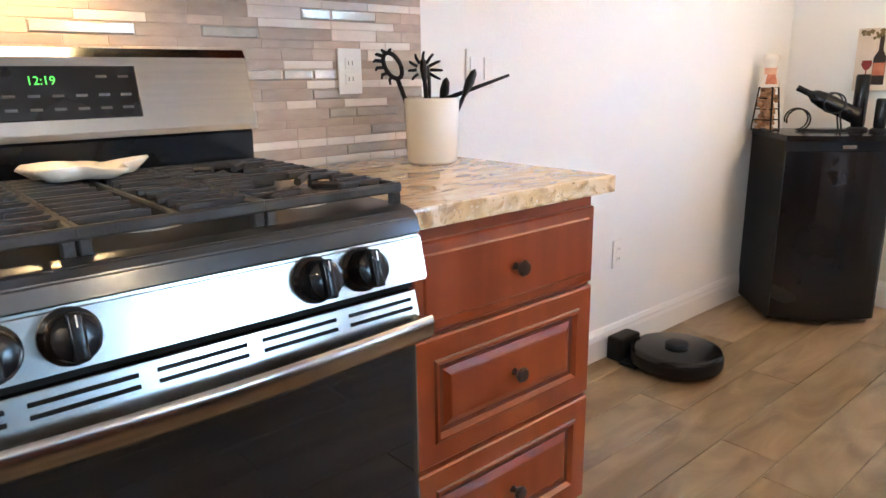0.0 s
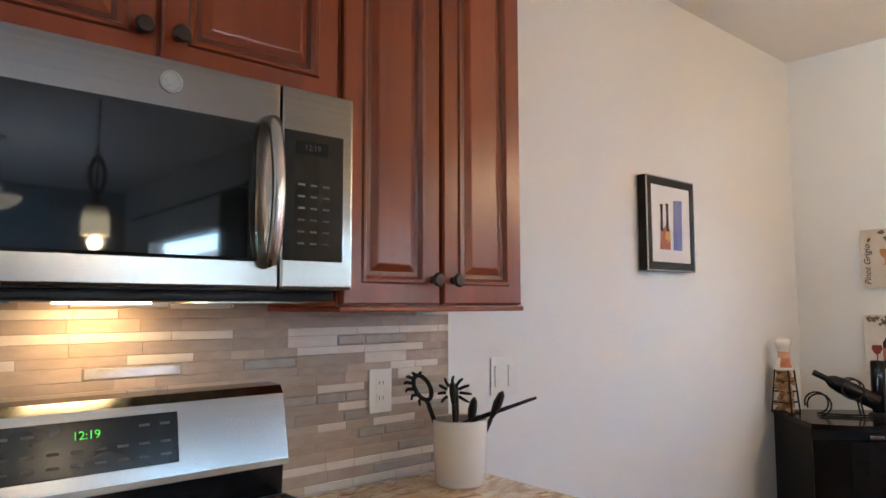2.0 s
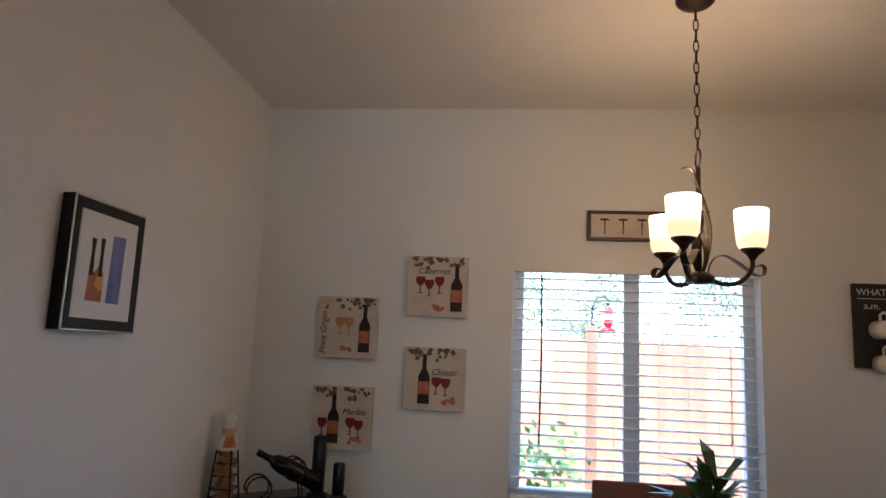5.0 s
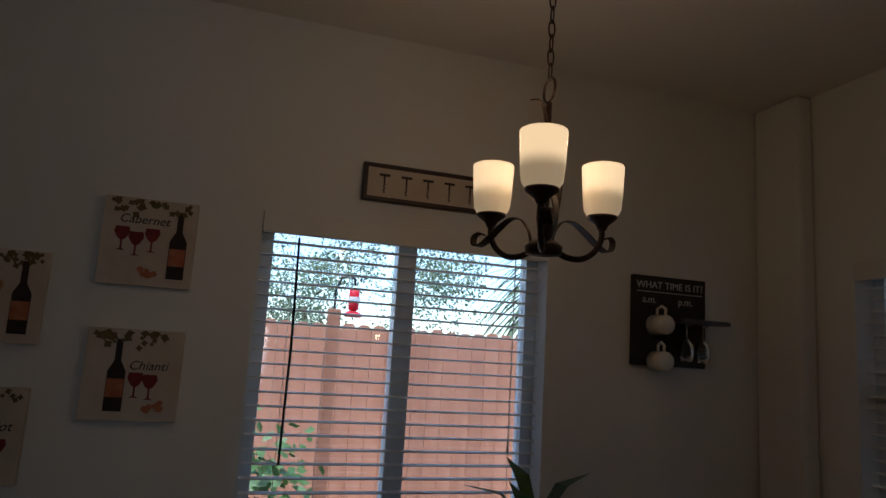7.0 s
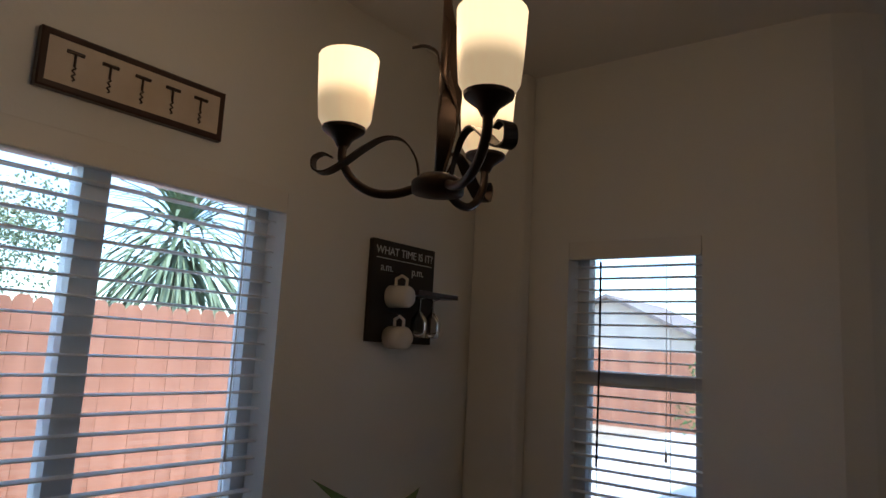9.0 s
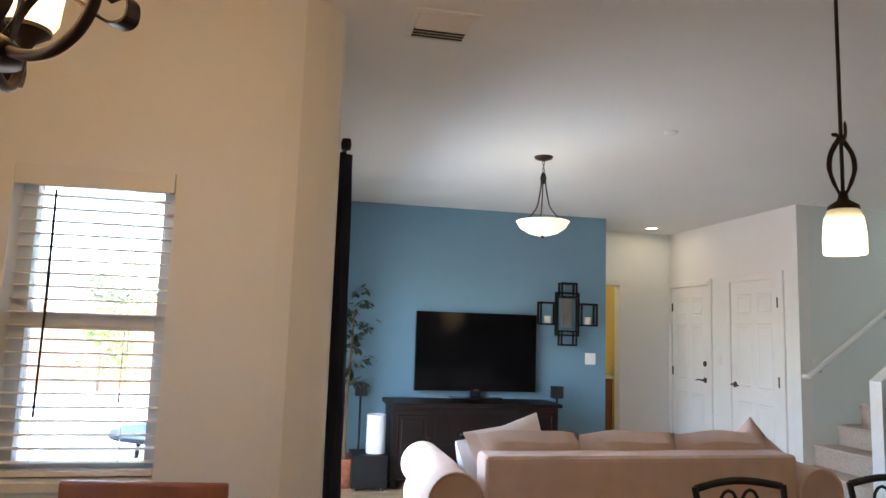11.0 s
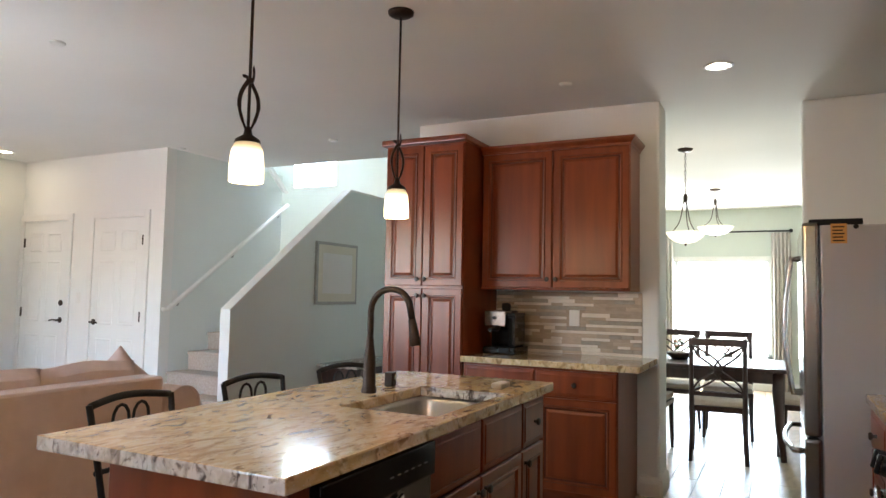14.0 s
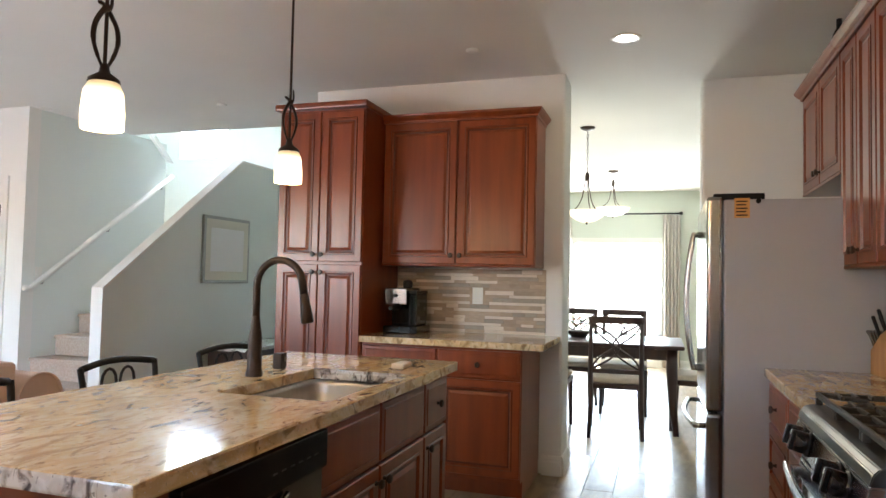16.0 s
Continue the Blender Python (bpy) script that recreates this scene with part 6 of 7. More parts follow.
for s in (-1, 1):
    bm = bmesh.new()
    prof = [(0.895, 0.04), (1.15, 0.04), (1.16, 0.45)] + [(1.05 + 0.135 * math.cos(radians(a)), 0.595 + 0.135 * math.sin(radians(a))) for a in range(-45, 226, 15)] + [(0.895, 0.46)]
    ra = [bm.verts.new((s * x, -0.01, z)) for x, z in prof]
    rm = [bm.verts.new((s * x, -0.5, z + 0.008)) for x, z in prof]
    rb = [bm.verts.new((s * x, -0.97, z)) for x, z in prof]
    for r0, r1 in ((ra, rm), (rm, rb)):
        for i in range(len(prof)):
            bm.faces.new((r0[i], r0[(i + 1) % len(prof)], r1[(i + 1) % len(prof)], r1[i]))
    bm.faces.new(ra[::-1])
    bm.faces.new(rb)
    bmesh.ops.recalc_face_normals(bm, faces=bm.faces)
    part("arm", bm, SOFA, SO, smooth=True)
    part("arm_piping", tube([(s * x, -0.006, z) for x, z in prof[3:-1]], 0.008, 6), SOFA, SO)


def pillow(m, w, h, d, material, label):
    o = thing("throw_pillow", m, label, "pillow", "sofa pillows")
    bm = bmesh.new()
    bmesh.ops.create_grid(bm, x_segments=14, y_segments=14, size=1.0)
    for v in bm.verts:
        u, w2 = v.co.x, v.co.y
        k = 1 - 0.10 * (1 - abs(w2)) * abs(u) ** 2
        k2 = 1 - 0.10 * (1 - abs(u)) * abs(w2) ** 2
        v.co = Vector((u * w / 2 * k, -d / 2 * max(0.0, (1 - u ** 2) * (1 - w2 ** 2)) ** 0.5, w2 * h / 2 * k2))
    dup = bmesh.ops.duplicate(bm, geom=bm.faces[:])["geom"]
    for v in [g for g in dup if isinstance(g, bmesh.types.BMVert)]:
        v.co.y *= -1
    bmesh.ops.reverse_faces(bm, faces=[g for g in dup if isinstance(g, bmesh.types.BMFace)])
    bmesh.ops.remove_doubles(bm, verts=bm.verts, dist=0.0005)
    part("cushion", bm, material, o, smooth=True)
    return o


pillow(pose(0.83, -4.60, 0.72, 20, 10, 20), 0.52, 0.46, 0.18, PALE, "pale throw pillow leaning in the corner of the sofa")
pillow(pose(1.00, -4.80, 0.66, 20, 0, 60), 0.40, 0.36, 0.14, LINEN, "pale blue and white pillow on the sofa arm")
pillow(pose(-0.66, -4.62, 0.78, 10, 42, -8), 0.28, 0.28, 0.15, SOFA, "tan throw pillow standing on its corner")

TS = thing("tv_stand", pose(0.37, -7.40, 0), "dark carved wood television stand with glass doors", "tv stand")
part("top", box(-0.84, 0.84, -0.26, 0.24, 0.73, 0.765, 0.008), ESPRESSO, TS).rotation_euler = (0, 0, math.pi)
bm = box(-0.80, 0.80, -0.22, 0.24, 0.08, 0.729)
part("carcass", bm, ESPRESSO, TS)
for x0, x1 in ((-0.79, -0.42), (0.42, 0.79)):
    d = part("door", panelled(x0, x1, 0.12, 0.70, -0.222, RAISED, 0.01), ESPRESSO, TS)
    d.matrix_basis = pose(0, 0.02, 0, 0, 0, 180)
    add_knob(d, x0 + 0.04 if x0 > 0 else x1 - 0.04, -0.225, 0.45)
for z0, z1 in ((0.42, 0.70), (0.12, 0.40)):
    n = part("niche", panelled(-0.40, 0.40, z0, z1, -0.222, [(0, 0), (0.02, 0), (0.022, -0.006)], 0.01), BLACKMAT, TS, "dark open media niche")
    n.matrix_basis = pose(0, 0.02, 0, 0, 0, 180)
for x in (-0.76, 0.76):
    for y in (-0.19, 0.2):
        part("foot", lathe([(0.03, 0), (0.045, 0.03), (0.035, 0.08), (0, 0.08)], 14, at=(x, y, 0)), ESPRESSO, TS, smooth=True)
for x, w, z in ((0.15, 0.34, 0.46), (-0.15, 0.3, 0.17), (0.0, 0.4, 0.30)):
    o = thing("media_player", pose(0.33 + x * 0.3, -7.155, z), "thin dark media player with a silver front in the stand", "media player", "media players")
    part("case", box(-w / 2, w / 2, -0.006, 0.012, 0.0, 0.05, 0.004), BLACK, o)
    part("trim", box(-w / 2 + 0.01, w / 2 - 0.01, 0.0122, 0.014, 0.02, 0.026), STEEL, o)
TV = thing("television", pose(0.267, -7.62, 0.765, 0, 0, 180), "large black flat television standing on the stand", "television")
part("case", box(-0.63, 0.63, 0.0, 0.06, 0.07, 0.855, 0.01), BLACKMAT, TV)
part("screen", panelled(-0.63, 0.63, 0.07, 0.855, -0.001, [(0, 0), (0.004, 0.008), (0.034, 0.008), (0.037, 0.003)], 0.002), SCREEN, TV, "dark glossy screen")
part("brand_bar", box(-0.03, 0.03, -0.0102, -0.0088, 0.083, 0.09), STEEL, TV)
part("chin_trim", box(-0.6, 0.6, -0.0098, -0.008, 0.0725, 0.0755), STEEL, TV)
part("foot", box(-0.26, 0.26, -0.09, 0.11, 0.0, 0.014, 0.005), BLACK, TV)
part("neck", box(-0.05, 0.05, 0.01, 0.05, 0.014, 0.08), BLACK, TV)
for x, stand in ((1.43, True), (-0.55, True)):
    o = thing("speaker_stand", pose(x, -7.5, 0), "small black satellite speaker on a slim stand", "speaker", "satellite speakers")
    part("base", lathe([(0, 0), (0.11, 0), (0.11, 0.012), (0.02, 0.02)], 22), BLACKMAT, o)
    part("pole", tube([(0, 0, 0.01), (0, 0, 0.80)], 0.011, 8), BLACKMAT, o)
    sp = part("speaker", box(-0.055, 0.055, -0.045, 0.045, 0.79, 0.91, 0.008), BLACKMAT, o)
    part("grille", box(-0.048, 0.048, 0.0452, 0.049, 0.797, 0.903, 0.004), PLASTERGREY, sp)
SW = thing("subwoofer", pose(1.36, -7.25, 0), "black cube subwoofer on the living room floor", "subwoofer")
part("case", box(-0.16, 0.16, -0.18, 0.18, 0.03, 0.31, 0.008), BLACKMAT, SW)
for x in (-0.12, 0.12):
    for y in (-0.14, 0.14):
        part("foot", lathe([(0.018, 0), (0.018, 0.03), (0, 0.03)], 12, at=(x, y, 0)), STEEL, SW)
AP = thing("drum_lamp", pose(1.30, -7.22, 0.31), "white fabric cylinder lamp standing on the subwoofer", "lamp")
part("drum", lathe([(0, 0), (0.085, 0), (0.088, 0.01), (0.088, 0.34), (0.083, 0.345), (0.08, 0.34), (0, 0.335)], 28), LINEN, AP, smooth=True)

# candle sconce on the blue wall
CS = thing("candle_sconce", pose(-0.715, TVY + 0.003, 1.645, 0, 0, 180), "black square-framed wall sconce with candles", "sconce")


def square_frame(cx, cz, w, h, depth, name):
    bm = bmesh.new()
    t = 0.018
    for y0 in (-0.012, -depth):
        for r in ((cx - w / 2, cx + w / 2, cz - h / 2, cz - h / 2 + t), (cx - w / 2, cx + w / 2, cz + h / 2 - t, cz + h / 2), (cx - w / 2, cx - w / 2 + t, cz - h / 2, cz + h / 2), (cx + w / 2 - t, cx + w / 2, cz - h / 2, cz + h / 2)):
            box(r[0], r[1], y0, y0 + 0.012, r[2], r[3], bm=bm)
    for sx in (-1, 1):
        box(cx + sx * (w / 2 - t / 2) - t / 2, cx + sx * (w / 2 - t / 2) + t / 2, -depth, 0, cz - h / 2, cz - h / 2 + t, bm=bm)
    part(name, bm, BLACKMAT, CS)


square_frame(0, 0, 0.25, 0.46, 0.07, "centre_frame")
square_frame(-0.225, 0.0, 0.19, 0.24, 0.10, "side_frame")
square_frame(0.225, 0.0, 0.19, 0.24, 0.10, "side_frame")
square_frame(0, 0.25, 0.18, 0.16, 0.10, "top_frame")
square_frame(0, -0.25, 0.18, 0.16, 0.10, "bottom_frame")
part("mirror_panel", box(-0.06, 0.06, -0.02, -0.013, -0.14, 0.16), SILVER, CS)
for x, z in ((-0.225, -0.10), (0.225, -0.10)):
    part("candle", lathe([(0, 0), (0.035, 0), (0.035, 0.075), (0, 0.07)], 16, at=(x, -0.055, z)), CERAMIC, CS, smooth=True)

# curtain
CU = thing("dark_curtain", pose(0, 0, 0), "floor-length navy curtain on a black rod", "curtain")
bm = bmesh.new()
cols, rows = 40, 10
grid = []
for j in range(rows + 1):
    z = 2.29 - (2.29 - 0.03) * j / rows
    row = []
    for i in range(cols + 1):
        s = i / cols
        y = -4.20 - 0.55 * s * (0.8 + 0.2 * j / rows)
        x = 1.855 + (0.035 + 0.012 * j / rows) * math.sin(s * 2 * math.pi * 6.5 + 0.3 * math.sin(j)) - 0.02 * j / rows
        row.append(bm.verts.new((x, y, z)))
    grid.append(row)
for j in range(rows):
    for i in range(cols):
        bm.faces.new((grid[j][i], grid[j][i + 1], grid[j + 1][i + 1], grid[j + 1][i]))
cl = part("cloth", bm, NAVY, CU, smooth=True)
cl.modifiers.new("thick", "SOLIDIFY").thickness = 0.004
part("rod", tube([(1.86, -4.16, 2.315), (1.86, -7.1, 2.315)], 0.012, 8), BLACKMAT, CU)
part("finial", lathe([(0, -0.03), (0.022, -0.025), (0.026, 0), (0.022, 0.025), (0, 0.03)], 14, at=(1.86, -4.15, 2.315)), BLACKMAT, CU)

# ficus by the curtain
FI = thing("ficus_plant", pose(1.57, -7.34, 0), "tall leafy ficus in a pot behind the curtain", "plant")
part("pot", lathe([(0, 0), (0.13, 0), (0.16, 0.24), (0.17, 0.26), (0.15, 0.255), (0, 0.22)], 22), TERRA, FI, smooth=True)
part("trunk", tube([(0, 0, 0.2), (0.01, 0.02, 0.7), (-0.02, 0, 1.2), (-0.03, 0.02, 1.6)], [0.02, 0.016, 0.012, 0.006], 8), BARK, FI)
rnd = random.Random(5)
bm = bmesh.new()
for b in range(15):
    z = 0.85 + 0.065 * b
    a = b * 2.4
    tip = Vector((0.20 * math.cos(a), 0.16 * math.sin(a), z + 0.05))
    for k in range(20):
        p = Vector((-0.02, 0.01, z)).lerp(tip, 0.2 + 0.045 * k) + Vector((rnd.uniform(-0.04, 0.04), rnd.uniform(-0.04, 0.04), rnd.uniform(-0.04, 0.04)))
        d = Vector((rnd.uniform(-1, 1), rnd.uniform(-1, 1), rnd.uniform(-0.8, 0.2))).normalized() * rnd.uniform(0.07, 0.11)
        n = d.cross(Vector((0, 0, 1))).normalized() * 0.026
        v = [bm.verts.new(q) for q in (p, p + d * 0.45 + n, p + d, p + d * 0.45 - n)]
        bm.faces.new(v)
tagged(part("foliage", bm, FICUS, FI), kind="stuff")

# ---- stairs ----
ST = thing("stairs", pose(0, 0, 0), "carpeted stairs rising beside a pale half wall", "stairs", kind="structure")
for k in range(8):
    x1 = -2.02 - 0.25 * k
    z1 = 0.178 * (k + 1)
    x0 = x1 - 0.27 if k < 7 else -4.9
    bm = box(x0, x1, -6.299, -5.251, z1 - 0.178, z1 - 0.03)
    box(x0, x1 + 0.022, -6.299, -5.251, z1 - 0.03, z1, 0.01, bm=bm)
    if k:
        box(x0, x1 - 0.0, -6.299, -5.251, 0.0, z1 - 0.179, bm=bm)
    part("step", bm, CARPET, ST)
part("landing", box(-4.9, -3.77, -8.6, -6.43, 0.0, 1.424), CARPET, ST)
bm = poly([(-2.135, 0.0), (-2.135, 1.155), (-3.865, 2.42), (-4.9, 2.42), (-4.9, 0.0)], -5.25, -5.15)
structure("wall_stair_half", bm, STAIRW, "pale green half wall beside the stairs", "wall")
bm = poly([(-2.12, 0.0), (-2.12, 1.167), (-3.86, 2.438), (-4.9, 2.438), (-4.9, 2.421), (-3.867, 2.421), (-2.137, 1.156), (-2.137, 0.0)], -5.254, -5.146)
structure("trim_stair_cap", bm, TRIM, "white cap on the sloping half wall", "trim")
RL = thing("handrail", pose(0, 0, 0), "white round stair handrail on brackets", "handrail")
a, b = Vector((-2.42, -6.22, 1.135)), Vector((-4.11, -6.22, 2.345))
part("rail", tube([a + Vector((0.06, 0, 0.0)), a, a.lerp(b, 0.5), b], 0.024, 10), TRIM, RL, smooth=True)
for f in (0.08, 0.5, 0.92):
    p = a.lerp(b, f)
    part("bracket", tube([p + Vector((0, 0, -0.02)), p + Vector((0, -0.02, -0.06)), p + Vector((0, -0.079, -0.06))], 0.006, 6), SILVER, RL)
wall_plate(pose(-2.56, -6.299, 1.26, 0, 0, 180), 0.07, 0.115, "switch", "white switch plate above the stair handrail")
bm = poly([(-4.18, 2.50), (-4.10, 2.50), (-3.4, 3.1), (-3.48, 3.1)], -6.30, -6.26)
structure("trim_upper_flight", bm, TRIM, "white sloping cap of the upper stair flight", "trim")
PC = thing("framed_print", pose(-3.617, -5.148, 1.518, 0, 0, 180), "pewter-framed pale print on the stair wall", "picture")
part("frame", panelled(-0.36, 0.36, -0.318, 0.318, -0.025, [(0, 0), (0.006, 0.005), (0.03, 0.003), (0.036, -0.006)], 0.024), SILVER, PC)
mb = part("mat_board", panelled(-0.33, 0.33, -0.288, 0.288, -0.0245, [(0, 0.004), (0.07, 0.004), (0.073, 0.002)], 0.001), PAPER, PC)
part("print", panelled(-0.265, 0.265, -0.205, 0.205, -0.027, [(0, 0.001)], 0.001), WHITEMAT, mb)
DS = thing("console_table", pose(-3.85, -4.88, 0), "dark console cabinet with a stone top below the print", "console")
# the console top reuses the daylight-whitened stone
part("top", box(-0.55, 0.55, -0.24, 0.24, 0.585, 0.615, 0.006), GRANITE_DAYLIT, DS)
part("body", box(-0.52, 0.52, -0.21, 0.22, 0.08, 0.584), DARKWOOD, DS)
for x in (-0.48, 0.48):
    for y in (-0.18, 0.18):
        part("leg", box(x - 0.025, x + 0.025, y - 0.025, y + 0.025, 0, 0.08), DARKWOOD, DS)

# ---- hallway doors ----


def panel_door(name, y, hinge_low, label):
    """A white six-panel door in the wall at x = -2.4; hinge_low: hinges at the lower y."""
    o = thing(name, pose(-2.398, y, 0, 0, 0, 90), label, "door", kind="structure")
    w, h = 0.74, 2.03
    cas = bmesh.new()
    for r in ((-w / 2 - 0.07, -w / 2, 0.0, h + 0.07), (w / 2, w / 2 + 0.07, 0.0, h + 0.07), (-w / 2, w / 2, h, h + 0.07)):
        box(r[0], r[1], -0.02, 0.0, r[2], r[3], 0.004, bm=cas)
    part("casing", cas, TRIM, o)
    leaf = part("leaf", box(-w / 2 + 0.004, w / 2 - 0.004, -0.009, 0.0, 0.01, h - 0.003), TRIM, o)
    for x0, x1 in ((-0.27, -0.04), (0.04, 0.27)):
        for z0, z1 in ((0.22, 0.82), (0.96, 1.60), (1.70, 1.90)):
            part("panel", panelled(x0, x1, z0, z1, -0.010, [(0, 0), (0.006, 0.005), (0.014, 0.005), (0.02, 0.0005), (0.05, 0.004)], 0.004), TRIM, leaf)
    hs = -1 if hinge_low else 1
    for z in (0.25, 1.05, 1.80):
        part("hinge", box(hs * (w / 2 - 0.012) - 0.012, hs * (w / 2 - 0.012) + 0.012, -0.016, -0.009, z - 0.05, z + 0.05), BRONZE, o, "dark hinge")
    lx = -hs * (w / 2 - 0.06)
    lev = lathe([(0.03, 0), (0.03, 0.008), (0.012, 0.012), (0.011, 0.05), (0, 0.05)], 16)
    bmesh.ops.rotate(lev, verts=lev.verts, matrix=Matrix.Rotation(radians(90), 3, "X"))
    bmesh.ops.translate(lev, verts=lev.verts, vec=(lx, -0.009, 0.98))
    tube([(lx, -0.055, 0.98), (lx + hs * 0.05, -0.058, 0.985), (lx + hs * 0.11, -0.055, 0.975)], 0.008, 8, lev)
    part("door_handle", lev, BRONZE, o, "dark bronze lever handle", smooth=True)
    return o, lx


d1, lx = panel_door("door_1", -8.07, True, "white six-panel hallway door with dark lever handle")
bm = lathe([(0.03, 0), (0.03, 0.01), (0.02, 0.016), (0, 0.016)], 16)
bmesh.ops.rotate(bm, verts=bm.verts, matrix=Matrix.Rotation(radians(90), 3, "X"))
bmesh.ops.translate(bm, verts=bm.verts, vec=(lx, -0.009, 1.16))
part("deadbolt", bm, BRONZE, d1, "dark bronze deadbolt")
panel_door("door_2", -6.92, False, "white six-panel closet door with dark lever handle")
wall_plate(pose(-2.398, -7.5, 1.22, 0, 0, 90), 0.07, 0.115, "switch", "white switch plate between the hallway doors")
bm = box(-1.79, -1.72, -8.5, -8.48, 0, 2.11, 0.004)
box(-1.72, -1.19, -8.5, -8.48, 2.04, 2.11, 0.004, bm=bm)
structure("trim_bath_doorway", bm, TRIM, "white casing round the bathroom doorway", "trim")
VA = thing("bath_vanity", pose(-1.5, -9.95, 0), "dark wood bathroom vanity with a pale top", "vanity")
part("body", box(-0.7, 0.7, -0.22, 0.28, 0.0, 0.85), REDWOOD, VA)
part("top", box(-0.72, 0.72, -0.24, 0.30, 0.851, 0.885, 0.005), PLATE, VA)
for z in (1.35, 1.75):
    o = thing("small_picture", pose(-1.62, -10.195, z, 0, 0, 180), "small framed picture on the yellow bathroom wall", "picture", "bathroom pictures")
    part("frame", panelled(-0.13, 0.13, -0.15, 0.15, -0.015, [(0, 0), (0.004, 0.003), (0.02, 0.003), (0.023, -0.003)], 0.014), TANWOOD, o)
    part("print", panelled(-0.10, 0.10, -0.12, 0.12, -0.0155, [(0, 0.001)], 0.001), PAPER, o)
# added lamp, out of view and without a fixture, to light the bathroom
bulb(-1.3, -9.3, 2.3, 1.5, (1.0, 0.8, 0.5), 0.08)

# ---- counter stools at the island ----


def stool(m):
    o = thing("counter_stool", m, "black wrought iron counter stool with scrolled back", "stool", "island stools")
    part("seat", lathe([(0, 0.60), (0.18, 0.60), (0.20, 0.615), (0.20, 0.65), (0.17, 0.67), (0, 0.675)], 28), BLACKMAT, o, smooth=True)
    for x in (-0.16, 0.16):
        part("leg", tube([(x * 0.9, 0.15, 0.61), (x * 1.15, 0.20, 0.0)], 0.011, 8), BLACKMAT, o)
        part("leg", tube([(x * 1.15, -0.21, 0.0), (x * 0.98, -0.17, 0.61), (x * 1.02, -0.20, 0.76), (x * 1.10, -0.235, 0.94)], 0.011, 8), BLACKMAT, o)
    part("foot_ring", tube([(0.2 * math.cos(2 * math.pi * i / 24), 0.2 * math.sin(2 * math.pi * i / 24), 0.22) for i in range(25)], 0.008, 6), BLACKMAT, o)
    part("top_rail", tube([(-0.17 + 0.34 * i / 12, -0.235 - 0.02 * math.sin(math.pi * i / 12), 0.935 + 0.018 * math.sin(math.pi * i / 12)) for i in range(13)], 0.013, 8), BLACKMAT, o, smooth=True)
    part("lower_rail", tube([(-0.165, -0.205, 0.72), (0, -0.215, 0.72), (0.165, -0.205, 0.72)], 0.009, 8), BLACKMAT, o)
    for s in (-1, 1):
        pts = [(s * 0.008, -0.225, 0.72), (s * 0.010, -0.235, 0.85)] + [(s * (0.043 + 0.034 * math.cos(radians(a))), -0.238, 0.875 + 0.05 * math.sin(radians(a))) for a in range(180, -150, -30)]
        part("scroll", tube(pts, 0.006, 6), BLACKMAT, o)
    return o


s0 = stool(pose(0.515, -2.81, 0, 0, 0, 3))
copy_thing(s0, pose(-0.10, -2.83, 0, 0, 0, -3))
copy_thing(s0, pose(-0.67, -2.78, 0, 0, 0, -14))

# ---- formal dining room ----
DT = thing("dining_table", pose(-4.57, -1.72, 0), "dark wood dining table with tapered legs", "table")
part("tabletop", box(-0.50, 0.50, -0.80, 0.80, 0.725, 0.76, 0.012, seg=3), DARKWOOD, DT)
part("apron", box(-0.43, 0.43, -0.73, 0.73, 0.63, 0.724), DARKWOOD, DT)
for x in (-0.41, 0.41):
    for y in (-0.70, 0.70):
        part("leg", tube([(x, y, 0.72), (x, y, 0.55), (x * 1.02, y * 1.01, 0.25), (x * 1.10, y * 1.05, 0.0)], [0.045, 0.048, 0.034, 0.024], 10), DARKWOOD, DT, smooth=True)


def dining_chair(m):
    o = thing("dining_chair", m, "dark wood dining chair with a lattice back and beige seat", "chair", "chairs round the dining table")
    part("seat_frame", box(-0.23, 0.23, -0.22, 0.21, 0.40, 0.445, 0.008), DARKWOOD, o)
    part("seat_pad", box(-0.225, 0.225, -0.225, 0.20, 0.446, 0.495, 0.022, seg=3), SEATCLOTH, o)
    for x in (-0.205, 0.205):
        part("leg", tube([(x, -0.19, 0.42), (x * 1.02, -0.20, 0.2), (x * 1.04, -0.205, 0.0)], [0.024, 0.02, 0.015], 8), DARKWOOD, o)
        part("leg", tube([(x * 1.05, 0.27, 0.0), (x, 0.215, 0.25), (x, 0.205, 0.46), (x, 0.225, 0.75), (x, 0.265, 1.0)], [0.016, 0.02, 0.022, 0.018, 0.016], 8), DARKWOOD, o, smooth=True)
    part("top_rail", box(-0.225, 0.225, 0.25, 0.275, 0.945, 1.005, 0.008), DARKWOOD, o)
    part("lower_rail", box(-0.205, 0.205, 0.202, 0.222, 0.53, 0.565, 0.004), DARKWOOD, o)
    for s in (-1, 1):
        for a in (0.0, 1.0):
            pts = []
            for i in range(13):
                t = i / 12
                x = s * 0.19 * math.cos(math.pi * t) if a == 0 else s * (0.19 - 0.19 * math.sin(math.pi * t) * 1.15)
                pts.append((x, 0.212 + 0.045 * t, 0.565 + 0.38 * t))
            part("lattice_bar", tube(pts, 0.010, 7, flat=0.7), DARKWOOD, o)
    return o


